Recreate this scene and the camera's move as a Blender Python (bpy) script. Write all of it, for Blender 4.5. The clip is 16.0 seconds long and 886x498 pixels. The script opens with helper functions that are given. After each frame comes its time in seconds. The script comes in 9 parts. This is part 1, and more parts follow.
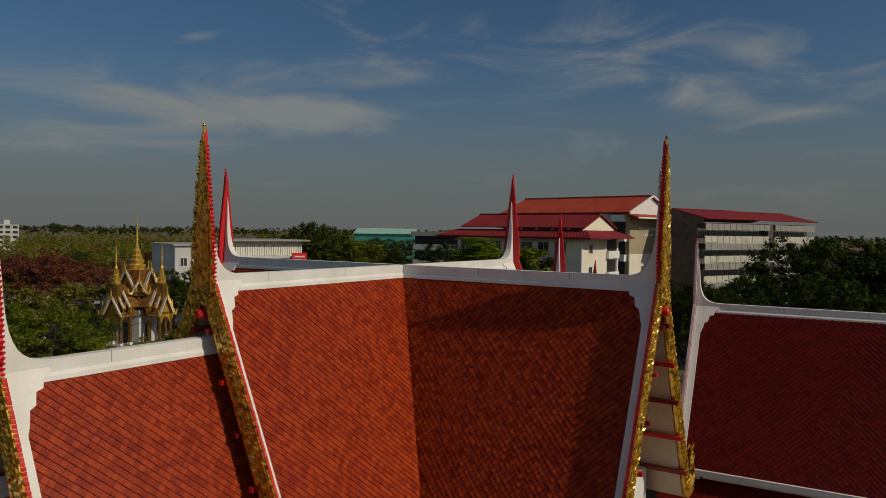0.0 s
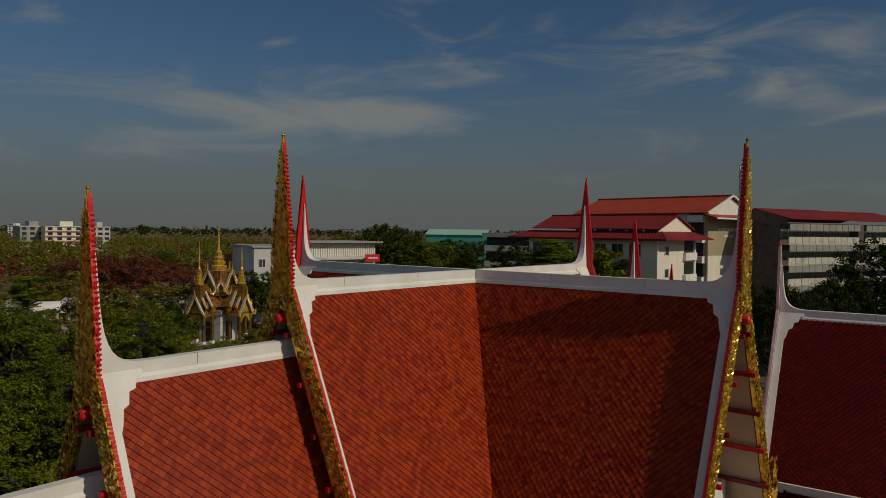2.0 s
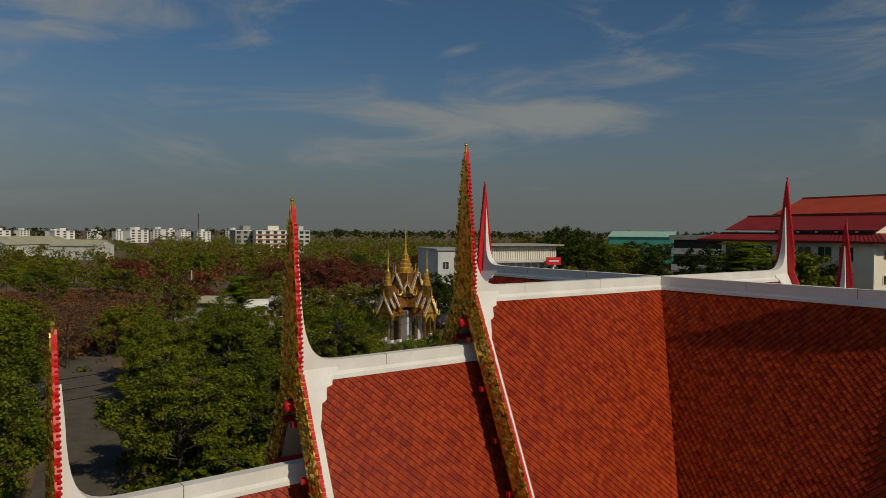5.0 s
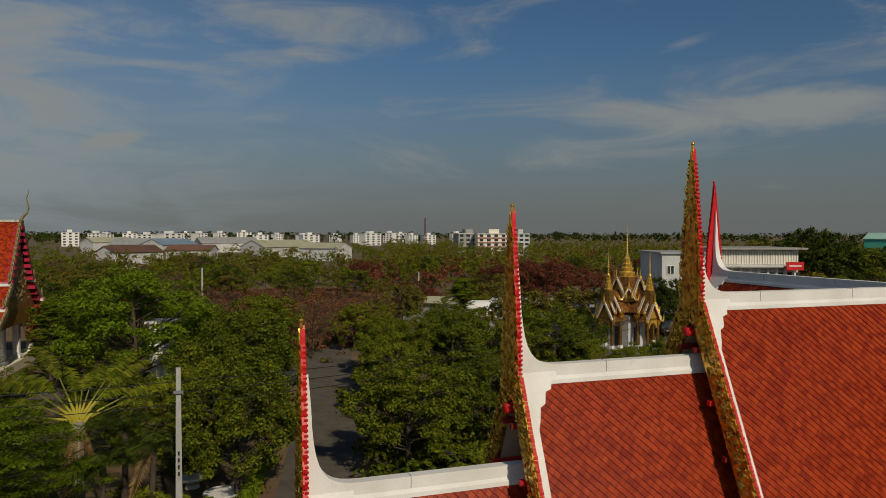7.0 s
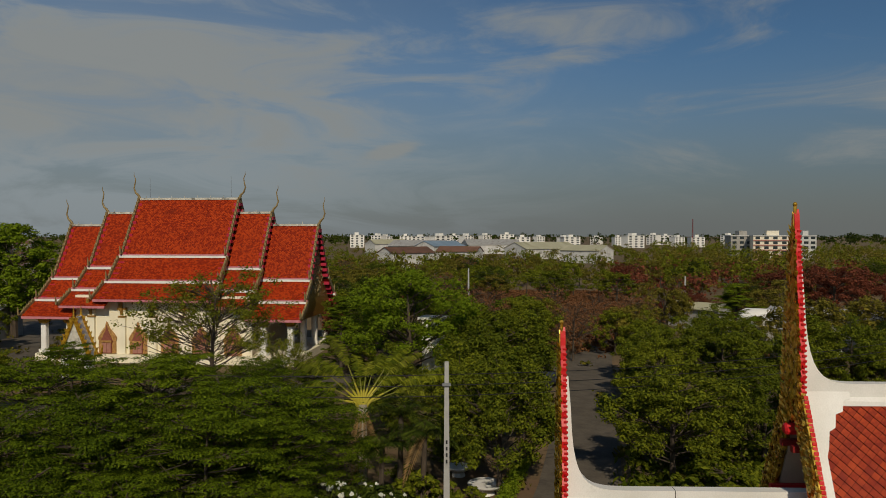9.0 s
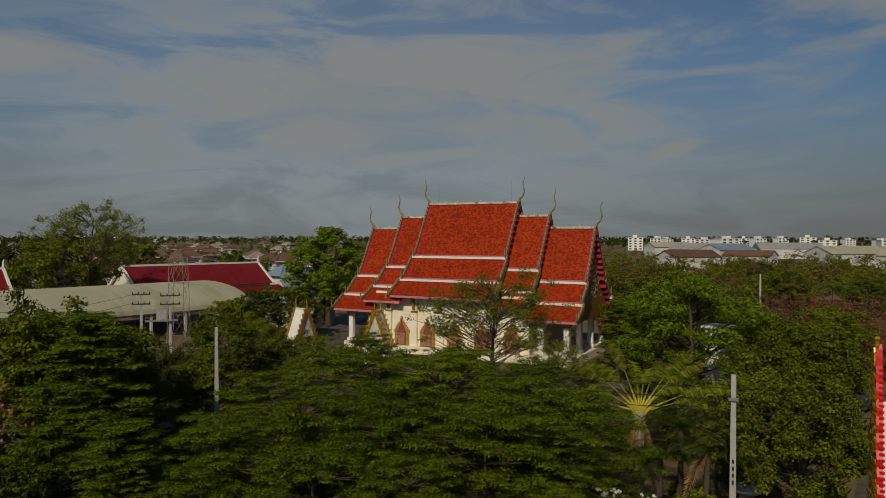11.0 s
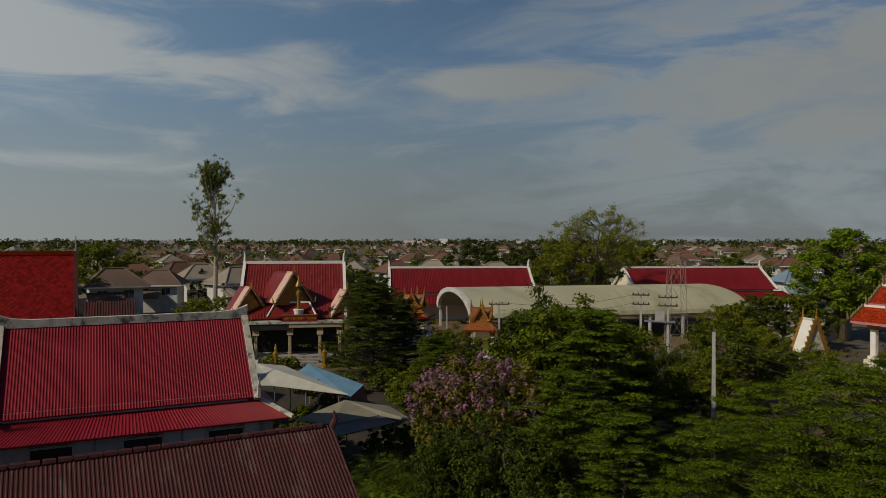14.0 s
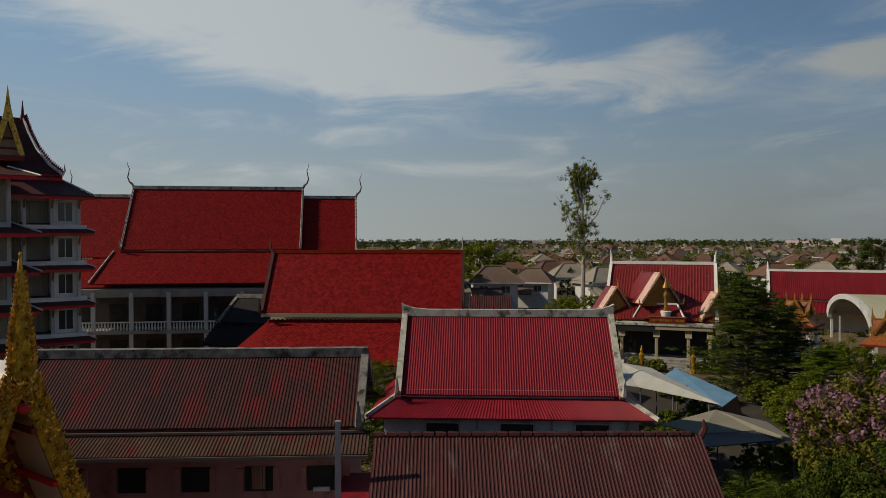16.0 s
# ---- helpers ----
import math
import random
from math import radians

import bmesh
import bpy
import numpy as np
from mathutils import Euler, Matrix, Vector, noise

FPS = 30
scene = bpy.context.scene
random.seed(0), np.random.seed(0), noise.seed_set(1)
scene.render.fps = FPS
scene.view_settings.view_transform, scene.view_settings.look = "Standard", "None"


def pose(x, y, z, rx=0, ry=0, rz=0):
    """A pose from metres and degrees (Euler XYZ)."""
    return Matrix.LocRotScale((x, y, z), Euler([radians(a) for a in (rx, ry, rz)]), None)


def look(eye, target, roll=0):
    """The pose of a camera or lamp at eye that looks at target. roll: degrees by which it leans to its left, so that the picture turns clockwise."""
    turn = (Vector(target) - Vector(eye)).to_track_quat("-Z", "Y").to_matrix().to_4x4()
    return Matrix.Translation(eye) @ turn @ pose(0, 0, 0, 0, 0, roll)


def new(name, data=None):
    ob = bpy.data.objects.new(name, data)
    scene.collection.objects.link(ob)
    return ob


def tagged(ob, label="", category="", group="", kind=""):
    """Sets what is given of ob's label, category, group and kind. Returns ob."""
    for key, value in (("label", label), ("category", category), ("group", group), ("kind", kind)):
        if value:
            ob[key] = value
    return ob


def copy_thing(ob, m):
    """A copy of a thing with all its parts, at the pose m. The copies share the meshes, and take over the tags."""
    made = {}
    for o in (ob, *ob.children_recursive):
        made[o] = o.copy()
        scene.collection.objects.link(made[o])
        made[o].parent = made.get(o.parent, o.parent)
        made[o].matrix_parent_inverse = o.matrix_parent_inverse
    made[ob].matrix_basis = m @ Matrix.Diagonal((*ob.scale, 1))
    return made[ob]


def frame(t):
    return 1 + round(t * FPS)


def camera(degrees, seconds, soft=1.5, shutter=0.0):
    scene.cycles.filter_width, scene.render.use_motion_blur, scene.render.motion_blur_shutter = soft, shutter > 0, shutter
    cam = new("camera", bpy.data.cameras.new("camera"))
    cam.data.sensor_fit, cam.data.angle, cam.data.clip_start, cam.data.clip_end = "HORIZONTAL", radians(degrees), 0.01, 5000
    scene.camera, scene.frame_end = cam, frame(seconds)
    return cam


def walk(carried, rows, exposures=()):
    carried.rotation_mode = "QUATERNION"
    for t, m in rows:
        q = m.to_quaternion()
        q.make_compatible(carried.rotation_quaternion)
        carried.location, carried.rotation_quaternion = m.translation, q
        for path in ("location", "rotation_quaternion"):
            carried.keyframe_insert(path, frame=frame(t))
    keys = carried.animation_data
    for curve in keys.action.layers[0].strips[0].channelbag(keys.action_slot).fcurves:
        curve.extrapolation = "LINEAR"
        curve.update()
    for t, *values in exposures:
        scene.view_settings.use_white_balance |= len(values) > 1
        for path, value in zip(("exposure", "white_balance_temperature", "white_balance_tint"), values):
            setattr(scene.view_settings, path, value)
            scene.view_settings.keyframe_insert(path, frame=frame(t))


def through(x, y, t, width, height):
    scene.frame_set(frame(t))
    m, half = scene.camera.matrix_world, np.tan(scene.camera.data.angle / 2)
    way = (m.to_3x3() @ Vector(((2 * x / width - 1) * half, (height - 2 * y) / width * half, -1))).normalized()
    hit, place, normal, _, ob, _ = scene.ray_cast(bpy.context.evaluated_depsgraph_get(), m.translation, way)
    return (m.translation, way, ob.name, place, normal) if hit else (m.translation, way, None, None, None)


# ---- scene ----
cam = camera(63.6, 16.0, 0.5)
# seconds, place in metres, heading, tilt, lean in degrees: the camera hovers, drifts a little and turns
PATH = [
    (0, -0.012, 0.194, 13.672, 0.075, -1.480, -0.840),
    (0.5, -0.025, 0.178, 13.698, 0.865, -1.485, -0.820),
    (1, -0.030, 0.145, 13.746, 1.960, -1.500, -0.780),
    (1.5, -0.040, 0.115, 13.800, 3.655, -1.520, -0.740),
    (2, -0.036, 0.094, 13.834, 5.790, -1.515, -0.695),
    (2.5, -0.024, 0.082, 13.860, 8.162, -1.507, -0.660),
    (3, -0.016, 0.069, 13.887, 10.643, -1.504, -0.618),
    (5.5, -0.020, 0.010, 13.980, 23.620, -1.476, -0.340),
    (6, 0.000, 0.000, 14.000, 27.770, -1.465, -0.270),
    (6.5, 0.000, 0.000, 14.000, 32.385, -1.410, -0.185),
    (7, 0.00, 0.00, 14.00, 37.66, -1.33, -0.12),
    (7.5, 0.00, 0.00, 14.00, 42.77, -1.28, -0.08),
    (8, 0.00, 0.00, 14.00, 48.31, -1.24, -0.05),
    (8.5, 0.00, 0.00, 14.00, 53.30, -1.21, -0.03),
    (9, 0.00, 0.00, 14.00, 58.35, -1.18, -0.02),
    (11.5, 0.00, 0.00, 14.00, 86.34, -0.96, -0.10),
    (12, 0.00, 0.00, 14.00, 92.59, -0.92, -0.08),
    (12.5, 0.00, 0.00, 14.00, 98.68, -0.89, -0.07),
    (13, 0.00, 0.00, 14.00, 105.01, -0.85, -0.07),
    (13.5, 0.00, 0.00, 14.00, 111.52, -0.82, -0.04),
    (14, 0.00, 0.00, 14.00, 118.70, -0.80, -0.01),
    (14.5, 0.00, 0.00, 14.00, 125.30, -0.78, 0.03),
    (15, 0.00, 0.00, 14.00, 132.80, -0.78, 0.05),
    (15.5, 0.00, 0.00, 14.00, 139.75, -0.78, 0.07),
    (16, 0.00, 0.00, 14.00, 147.47, -0.78, 0.07),
]
EXPOSURES = [(0.0, -0.76), (1.0, -0.92), (3.0, -1.10), (5.5, -0.66), (9.0, -0.60), (12.0, -0.80), (14.0, -0.68), (16.0, -0.38)]
walk(cam, [(t, pose(x, y, z, 90 + p, r, w)) for t, x, y, z, w, p, r in PATH], EXPOSURES)

# ---------------------------------------------------------------- light
SUN_AZ, SUN_EL = -117.0, 35.8          # heading counted to the left of +y, height
world = bpy.data.worlds.new("sky")
scene.world = world
world.use_nodes = True
wn = world.node_tree
wn.nodes.clear()


def link(tree, a, b):
    tree.links.new(a, b)


def make_sky():
    """Nishita sky with dust towards the sun, a hazy horizon and high streaky clouds."""
    N = wn.nodes

    def m(op, a, b=None, c=None):
        n = N.new("ShaderNodeMath")
        n.operation = op
        for k, v in enumerate((a, b, c)):
            if v is None:
                continue
            if isinstance(v, (int, float)):
                n.inputs[k].default_value = v
            else:
                link(wn, v, n.inputs[k])
        return n.outputs[0]

    def ramp(v, lo, hi, to0=0.0, to1=1.0):
        n = N.new("ShaderNodeMapRange")
        n.interpolation_type = "SMOOTHSTEP"
        for name, x in (("From Min", lo), ("From Max", hi), ("To Min", to0), ("To Max", to1)):
            n.inputs[name].default_value = x
        link(wn, v, n.inputs["Value"])
        return n.outputs[0]

    def mix(f, a, b):
        n = N.new("ShaderNodeMix")
        n.data_type = "RGBA"
        for name, v in (("Factor", f), ("A", a), ("B", b)):
            if isinstance(v, tuple):
                n.inputs[name].default_value = v
            else:
                link(wn, v, n.inputs[name])
        return n.outputs["Result"]

    out = N.new("ShaderNodeOutputWorld")
    bg = N.new("ShaderNodeBackground")
    sky = N.new("ShaderNodeTexSky")
    sky.sky_type = "NISHITA"
    sky.sun_disc = False
    sky.sun_elevation = radians(SUN_EL)
    sky.sun_rotation = radians(-SUN_AZ)
    sky.air_density, sky.dust_density, sky.ozone_density = 1.0, 1.2, 2.2
    co = N.new("ShaderNodeTexCoord")
    sep = N.new("ShaderNodeSeparateXYZ")
    link(wn, co.outputs["Generated"], sep.inputs[0])
    x, y, z = sep.outputs
    az = m("MULTIPLY", m("ARCTAN2", m("MULTIPLY", x, -1.0), y), 57.2958)
    el = m("MULTIPLY", m("ARCSINE", z), 57.2958)
    # drawn-out noise in heading and height
    vec = N.new("ShaderNodeCombineXYZ")
    link(wn, m("MULTIPLY", m("ADD", az, m("MULTIPLY", el, 0.9)), 0.075), vec.inputs[0])
    link(wn, m("MULTIPLY", m("ADD", el, m("MULTIPLY", az, -0.05)), 0.27), vec.inputs[1])
    n1 = N.new("ShaderNodeTexNoise")
    n1.inputs["Scale"].default_value = 1.0
    n1.inputs["Detail"].default_value = 12
    n1.inputs["Roughness"].default_value = 0.60
    n1.inputs["Distortion"].default_value = 0.9
    link(wn, vec.outputs[0], n1.inputs["Vector"])
    streak = n1.outputs["Fac"]
    # single cloud banks: heading, height, half length, half depth, slant, weight
    total = 0.10
    for a0, e0, w, h, slant, k in CLOUD_BANKS:
        da = m("SUBTRACT", az, a0)
        de = m("SUBTRACT", m("SUBTRACT", el, e0), m("MULTIPLY", da, slant))
        r = m("SQRT", m("ADD", m("POWER", m("ABSOLUTE", m("DIVIDE", da, w)), 2.0), m("POWER", m("ABSOLUTE", m("DIVIDE", de, h)), 2.0)))
        total = m("ADD", total, m("MULTIPLY", ramp(r, 0.1, 1.25, 1.0, 0.0), k))
    dens = ramp(m("ADD", m("MINIMUM", total, 1.3), m("MULTIPLY", m("SUBTRACT", streak, 0.5), 2.6)), 0.10, 1.05)
    dens = m("MULTIPLY", dens, ramp(el, 0.5, 6.0))
    # the thin bright sheet of high cloud thickens to one side
    sheet = m("ADD", m("MULTIPLY", x, -math.sin(radians(188))), m("MULTIPLY", y, math.cos(radians(188))))
    side = ramp(sheet, 0.12, 1.05)
    haze_low = ramp(el, -1.0, 15.0, 0.92, 0.0)
    tint = N.new("ShaderNodeMix")
    tint.data_type = "RGBA"
    tint.blend_type = "MULTIPLY"
    tint.inputs["Factor"].default_value = 1.0
    tint.inputs["B"].default_value = SKY_TINT
    link(wn, sky.outputs[0], tint.inputs["A"])
    deep = N.new("ShaderNodeMix")
    deep.data_type = "RGBA"
    deep.blend_type = "MULTIPLY"
    deep.inputs["B"].default_value = (0.40, 0.46, 0.55, 1)
    link(wn, ramp(el, 20.0, 55.0), deep.inputs["Factor"])
    link(wn, tint.outputs["Result"], deep.inputs["A"])
    base = mix(m("MULTIPLY", side, ramp(el, 25.0, 60.0, 0.75, 0.15)), deep.outputs["Result"], DUST)
    low = mix(side, HAZE, HAZE_SUN)
    base = mix(haze_low, base, low)
    # broad thin veil over the ordination hall's side of the sky
    va, ve = m("DIVIDE", m("SUBTRACT", az, 88.0), 52.0), m("DIVIDE", m("SUBTRACT", el, 8.0), 26.0)
    veil = ramp(m("SQRT", m("ADD", m("MULTIPLY", va, va), m("MULTIPLY", ve, ve))), 0.1, 1.0, 0.72, 0.0)
    base = mix(m("MULTIPLY", veil, ramp(streak, 0.38, 0.60, 0.45, 1.0)), base, VEIL)
    cloud = mix(side, CLOUD, CLOUD_SUN)
    col = mix(m("MINIMUM", m("MULTIPLY", dens, CLOUDS), 0.95), base, cloud)
    link(wn, col, bg.inputs["Color"])
    bg.inputs["Strength"].default_value = SKY
    link(wn, bg.outputs[0], out.inputs["Surface"])


SKY, CLOUDS = 0.10, 0.85
SKY_TINT = (0.43, 0.60, 0.71, 1)
DUST = (3.35, 5.0, 6.7, 1)
VEIL = (4.15, 4.75, 5.1, 1)
HAZE = (2.05, 2.15, 2.05, 1)
HAZE_SUN = (4.75, 5.1, 4.85, 1)
CLOUD = (3.6, 3.75, 3.6, 1)
CLOUD_SUN = (6.7, 7.1, 7.1, 1)
CLOUD_BANKS = [(17, 8.8, 16, 2.0, 0.03, 0.85), (8, 9.6, 6, 1.0, 0.05, 0.5), (-12, 13.0, 19, 3.4, 0.05, 0.36), (-24, 9.0, 7, 1.2, 0.1, 0.45), (19, 14.0, 3.2, 0.6, -0.2, 0.8), (62.4, 6.6, 2.6, 0.7, -0.2, 1.1),
               (46, 15.5, 14, 3, 0.05, 0.5), (30, 6.0, 22, 1.5, 0.0, 0.35), (76, 12, 24, 8, 0.0, 0.6), (113, 12.3, 8.5, 1.8, -0.08, 0.95), (129, 14.6, 5, 2.0, 0.0, 0.6), (92, 10, 18, 6, 0.0, 0.5),
               (152, 14.0, 27, 4.4, 0.09, 0.95), (117, 12.4, 8, 1.4, 0.06, 0.4), (163, 19, 22, 5, 0.1, 0.9), (128, 7.5, 20, 1.4, 0.0, 0.25), (150, 5.5, 16, 0.9, 0.0, 0.35)]
make_sky()
sun = new("sun", bpy.data.lights.new("sun", "SUN"))
sun.data.energy, sun.data.angle, sun.data.color = 4.2, radians(0.5), (1.0, 0.86, 0.66)
_a, _e = radians(SUN_AZ), radians(SUN_EL)
sun.matrix_world = look((-math.sin(_a) * math.cos(_e) * 90, math.cos(_a) * math.cos(_e) * 90, math.sin(_e) * 90 + 20), (0, 0, 20))


# ---------------------------------------------------------------- materials
def principled(name, rough=0.7, metal=0.0, spec=0.5):
    m = bpy.data.materials.new(name)
    m.use_nodes = True
    b = m.node_tree.nodes["Principled BSDF"]
    b.inputs["Roughness"].default_value = rough
    b.inputs["Metallic"].default_value = metal
    b.inputs["Specular IOR Level"].default_value = spec
    return m, m.node_tree, b


def mottled(name, low, high, scale=2.0, rough=0.7, metal=0.0, spec=0.4, fine=30.0, bump=0.15, spread=0.0, stain=None, stain_scale=0.35, stain_from=0.55, stretch=(1, 1, 1)):
    """Base colour between two tones at two scales, with relief; spread varies whole pieces, stain adds a third tone in patches."""
    m, t, b = principled(name, rough, metal, spec)
    N = t.nodes
    co = N.new("ShaderNodeTexCoord")
    mp = N.new("ShaderNodeMapping")
    mp.inputs["Scale"].default_value = stretch
    link(t, co.outputs["Object"], mp.inputs[0])
    n1 = N.new("ShaderNodeTexNoise")
    n1.inputs["Scale"].default_value = scale
    n1.inputs["Detail"].default_value = 6
    link(t, mp.outputs[0], n1.inputs["Vector"])
    n2 = N.new("ShaderNodeTexNoise")
    n2.inputs["Scale"].default_value = fine
    n2.inputs["Detail"].default_value = 3
    link(t, mp.outputs[0], n2.inputs["Vector"])
    add = N.new("ShaderNodeMath")
    add.operation = "ADD"
    link(t, n1.outputs["Fac"], add.inputs[0])
    sc = N.new("ShaderNodeMath")
    sc.operation = "MULTIPLY_ADD"
    sc.inputs[1].default_value = 0.5
    sc.inputs[2].default_value = -0.25
    link(t, n2.outputs["Fac"], sc.inputs[0])
    link(t, sc.outputs[0], add.inputs[1])
    val = add.outputs[0]
    if spread:
        geo = N.new("ShaderNodeNewGeometry")
        info = N.new("ShaderNodeObjectInfo")
        both = N.new("ShaderNodeMath")
        both.operation = "ADD"
        link(t, geo.outputs["Random Per Island"], both.inputs[0])
        link(t, info.outputs["Random"], both.inputs[1])
        fr = N.new("ShaderNodeMath")
        fr.operation = "FRACT"
        link(t, both.outputs[0], fr.inputs[0])
        ma = N.new("ShaderNodeMath")
        ma.operation = "MULTIPLY_ADD"
        ma.inputs[1].default_value = spread
        link(t, fr.outputs[0], ma.inputs[0])
        link(t, val, ma.inputs[2])
        sb = N.new("ShaderNodeMath")
        sb.operation = "SUBTRACT"
        sb.inputs[1].default_value = spread / 2
        link(t, ma.outputs[0], sb.inputs[0])
        val = sb.outputs[0]
    mr = N.new("ShaderNodeMapRange")
    mr.inputs["From Min"].default_value = 0.25
    mr.inputs["From Max"].default_value = 0.75
    link(t, val, mr.inputs["Value"])
    mix = N.new("ShaderNodeMix")
    mix.data_type = "RGBA"
    mix.inputs["A"].default_value = (*low, 1)
    mix.inputs["B"].default_value = (*high, 1)
    link(t, mr.outputs[0], mix.inputs["Factor"])
    colour = mix.outputs["Result"]
    if stain:
        n3 = N.new("ShaderNodeTexNoise")
        n3.inputs["Scale"].default_value = stain_scale
        n3.inputs["Detail"].default_value = 8
        n3.inputs["Roughness"].default_value = 0.65
        link(t, mp.outputs[0], n3.inputs["Vector"])
        r3 = N.new("ShaderNodeMapRange")
        r3.inputs["From Min"].default_value = stain_from
        r3.inputs["From Max"].default_value = stain_from + 0.14
        link(t, n3.outputs["Fac"], r3.inputs["Value"])
        mix3 = N.new("ShaderNodeMix")
        mix3.data_type = "RGBA"
        mix3.inputs["B"].default_value = (*stain, 1)
        link(t, colour, mix3.inputs["A"])
        link(t, r3.outputs[0], mix3.inputs["Factor"])
        colour = mix3.outputs["Result"]
    link(t, colour, b.inputs["Base Color"])
    if bump:
        bp = N.new("ShaderNodeBump")
        bp.inputs["Strength"].default_value = bump
        bp.inputs["Distance"].default_value = 0.02
        link(t, n2.outputs["Fac"], bp.inputs["Height"])
        link(t, bp.outputs[0], b.inputs["Normal"])
    return m


def leafy(name, low, high, through=0.18):
    """Leaves: colour varied leaf by leaf and tree by tree, some light passing through."""
    m, t, b = principled(name, 0.6, 0, 0.05)
    N = t.nodes
    geo = N.new("ShaderNodeNewGeometry")
    info = N.new("ShaderNodeObjectInfo")
    mul = N.new("ShaderNodeMath")
    mul.operation = "MULTIPLY_ADD"
    mul.inputs[1].default_value = 0.35
    link(t, info.outputs["Random"], mul.inputs[0])
    m2 = N.new("ShaderNodeMath")
    m2.operation = "MULTIPLY"
    m2.inputs[1].default_value = 0.65
    link(t, geo.outputs["Random Per Island"], m2.inputs[0])
    link(t, m2.outputs[0], mul.inputs[2])
    mix = N.new("ShaderNodeMix")
    mix.data_type = "RGBA"
    mix.inputs["A"].default_value = (*low, 1)
    mix.inputs["B"].default_value = (*high, 1)
    skew = N.new("ShaderNodeMath")
    skew.operation = "POWER"
    skew.inputs[1].default_value = 1.4
    link(t, mul.outputs[0], skew.inputs[0])
    link(t, skew.outputs[0], mix.inputs["Factor"])
    link(t, mix.outputs["Result"], b.inputs["Base Color"])
    tr = N.new("ShaderNodeBsdfTranslucent")
    link(t, mix.outputs["Result"], tr.inputs["Color"])
    ms = N.new("ShaderNodeMixShader")
    ms.inputs[0].default_value = through
    out = N["Material Output"]
    link(t, b.outputs[0], ms.inputs[1])
    link(t, tr.outputs[0], ms.inputs[2])
    link(t, ms.outputs[0], out.inputs["Surface"])
    return m


M = {}
M["tile"] = mottled("orange_glazed_tile", (0.200, 0.0165, 0.0050), (0.380, 0.049, 0.0095), 5.0, 0.42, 0.0, 0.16, spread=0.42, bump=0.05, stain=(0.19, 0.014, 0.006), stain_scale=0.45, stain_from=0.60)
M["tile_joint"] = mottled("dark_tile_joint", (0.030, 0.007, 0.005), (0.055, 0.012, 0.007), 5.0, 0.9, 0.0, 0.1)
M["tile_red"] = mottled("red_glazed_tile", (0.15, 0.0075, 0.0075), (0.285, 0.016, 0.0140), 5.0, 0.5, 0.0, 0.10, spread=0.48, bump=0.05)
M["tile_ubosot"] = mottled("orange_temple_tile", (0.20, 0.016, 0.004), (0.40, 0.046, 0.007), 5.0, 0.6, 0.0, 0.1, spread=0.75, stain=(0.17, 0.018, 0.006), stain_scale=0.7, stain_from=0.58)
M["tile_maroon"] = mottled("dark_red_scale_tile", (0.080, 0.0055, 0.003), (0.155, 0.011, 0.0055), 5.0, 0.36, 0.0, 0.24, spread=0.4, bump=0.05)
M["gilt_pale"] = mottled("weathered_pale_gilding", (0.16, 0.11, 0.045), (0.34, 0.26, 0.12), 4, 0.6, 0.2, bump=0.4, fine=14)
M["weathered"] = mottled("dark_weathered_mortar", (0.10, 0.095, 0.085), (0.29, 0.275, 0.245), 2.8, 0.85, stain=(0.03, 0.027, 0.024), stain_scale=1.6, stain_from=0.49)
M["white"] = mottled("white_plaster", (0.66, 0.65, 0.60), (0.82, 0.81, 0.77), 0.9, 0.6, stain=(0.52, 0.50, 0.44), stain_scale=0.8, stain_from=0.62, bump=0.05)
M["white_old"] = mottled("weathered_white_mortar", (0.34, 0.33, 0.27), (0.64, 0.61, 0.53), 2.5, 0.8, stain=(0.085, 0.082, 0.068), stain_scale=1.6, stain_from=0.51)
M["cream"] = mottled("cream_wall_paint", (0.70, 0.64, 0.50), (0.80, 0.75, 0.62), 0.7, 0.75, stain=(0.50, 0.45, 0.36), stain_scale=0.4, stain_from=0.64)
M["gold"] = mottled("gilded_stucco", (0.40, 0.18, 0.010), (0.95, 0.60, 0.06), 4, 0.2, 0.6, 0.9, bump=0.35, fine=12, stain=(0.13, 0.045, 0.010), stain_scale=6.0, stain_from=0.50)
M["gold_old"] = mottled("aged_gilding", (0.17, 0.082, 0.020), (0.48, 0.27, 0.055), 6, 0.38, 0.4, bump=0.5, fine=18)
M["red"] = mottled("bright_red_paint", (0.50, 0.008, 0.012), (0.62, 0.018, 0.020), 3, 0.45)
M["red_dark"] = mottled("dark_red_paint", (0.16, 0.008, 0.008), (0.24, 0.014, 0.012), 3, 0.5)
M["pink"] = mottled("pink_white_trim", (0.62, 0.45, 0.46), (0.78, 0.64, 0.63), 2, 0.6)
M["pink_deep"] = mottled("dull_pink_paint", (0.42, 0.13, 0.16), (0.56, 0.22, 0.24), 2, 0.6)
M["magenta"] = mottled("magenta_red_paint", (0.33, 0.010, 0.035), (0.45, 0.022, 0.055), 2, 0.5)
M["soffit"] = mottled("cream_soffit_board", (0.50, 0.40, 0.29), (0.60, 0.49, 0.36), 2, 0.7)
M["sheet"] = mottled("crimson_metal_sheet", (0.185, 0.0075, 0.017), (0.275, 0.014, 0.026), 1.0, 0.55, 0.0, 0.25, stain=(0.14, 0.010, 0.012), stain_scale=0.9, stain_from=0.58, stretch=(1, 0.3, 0.3))
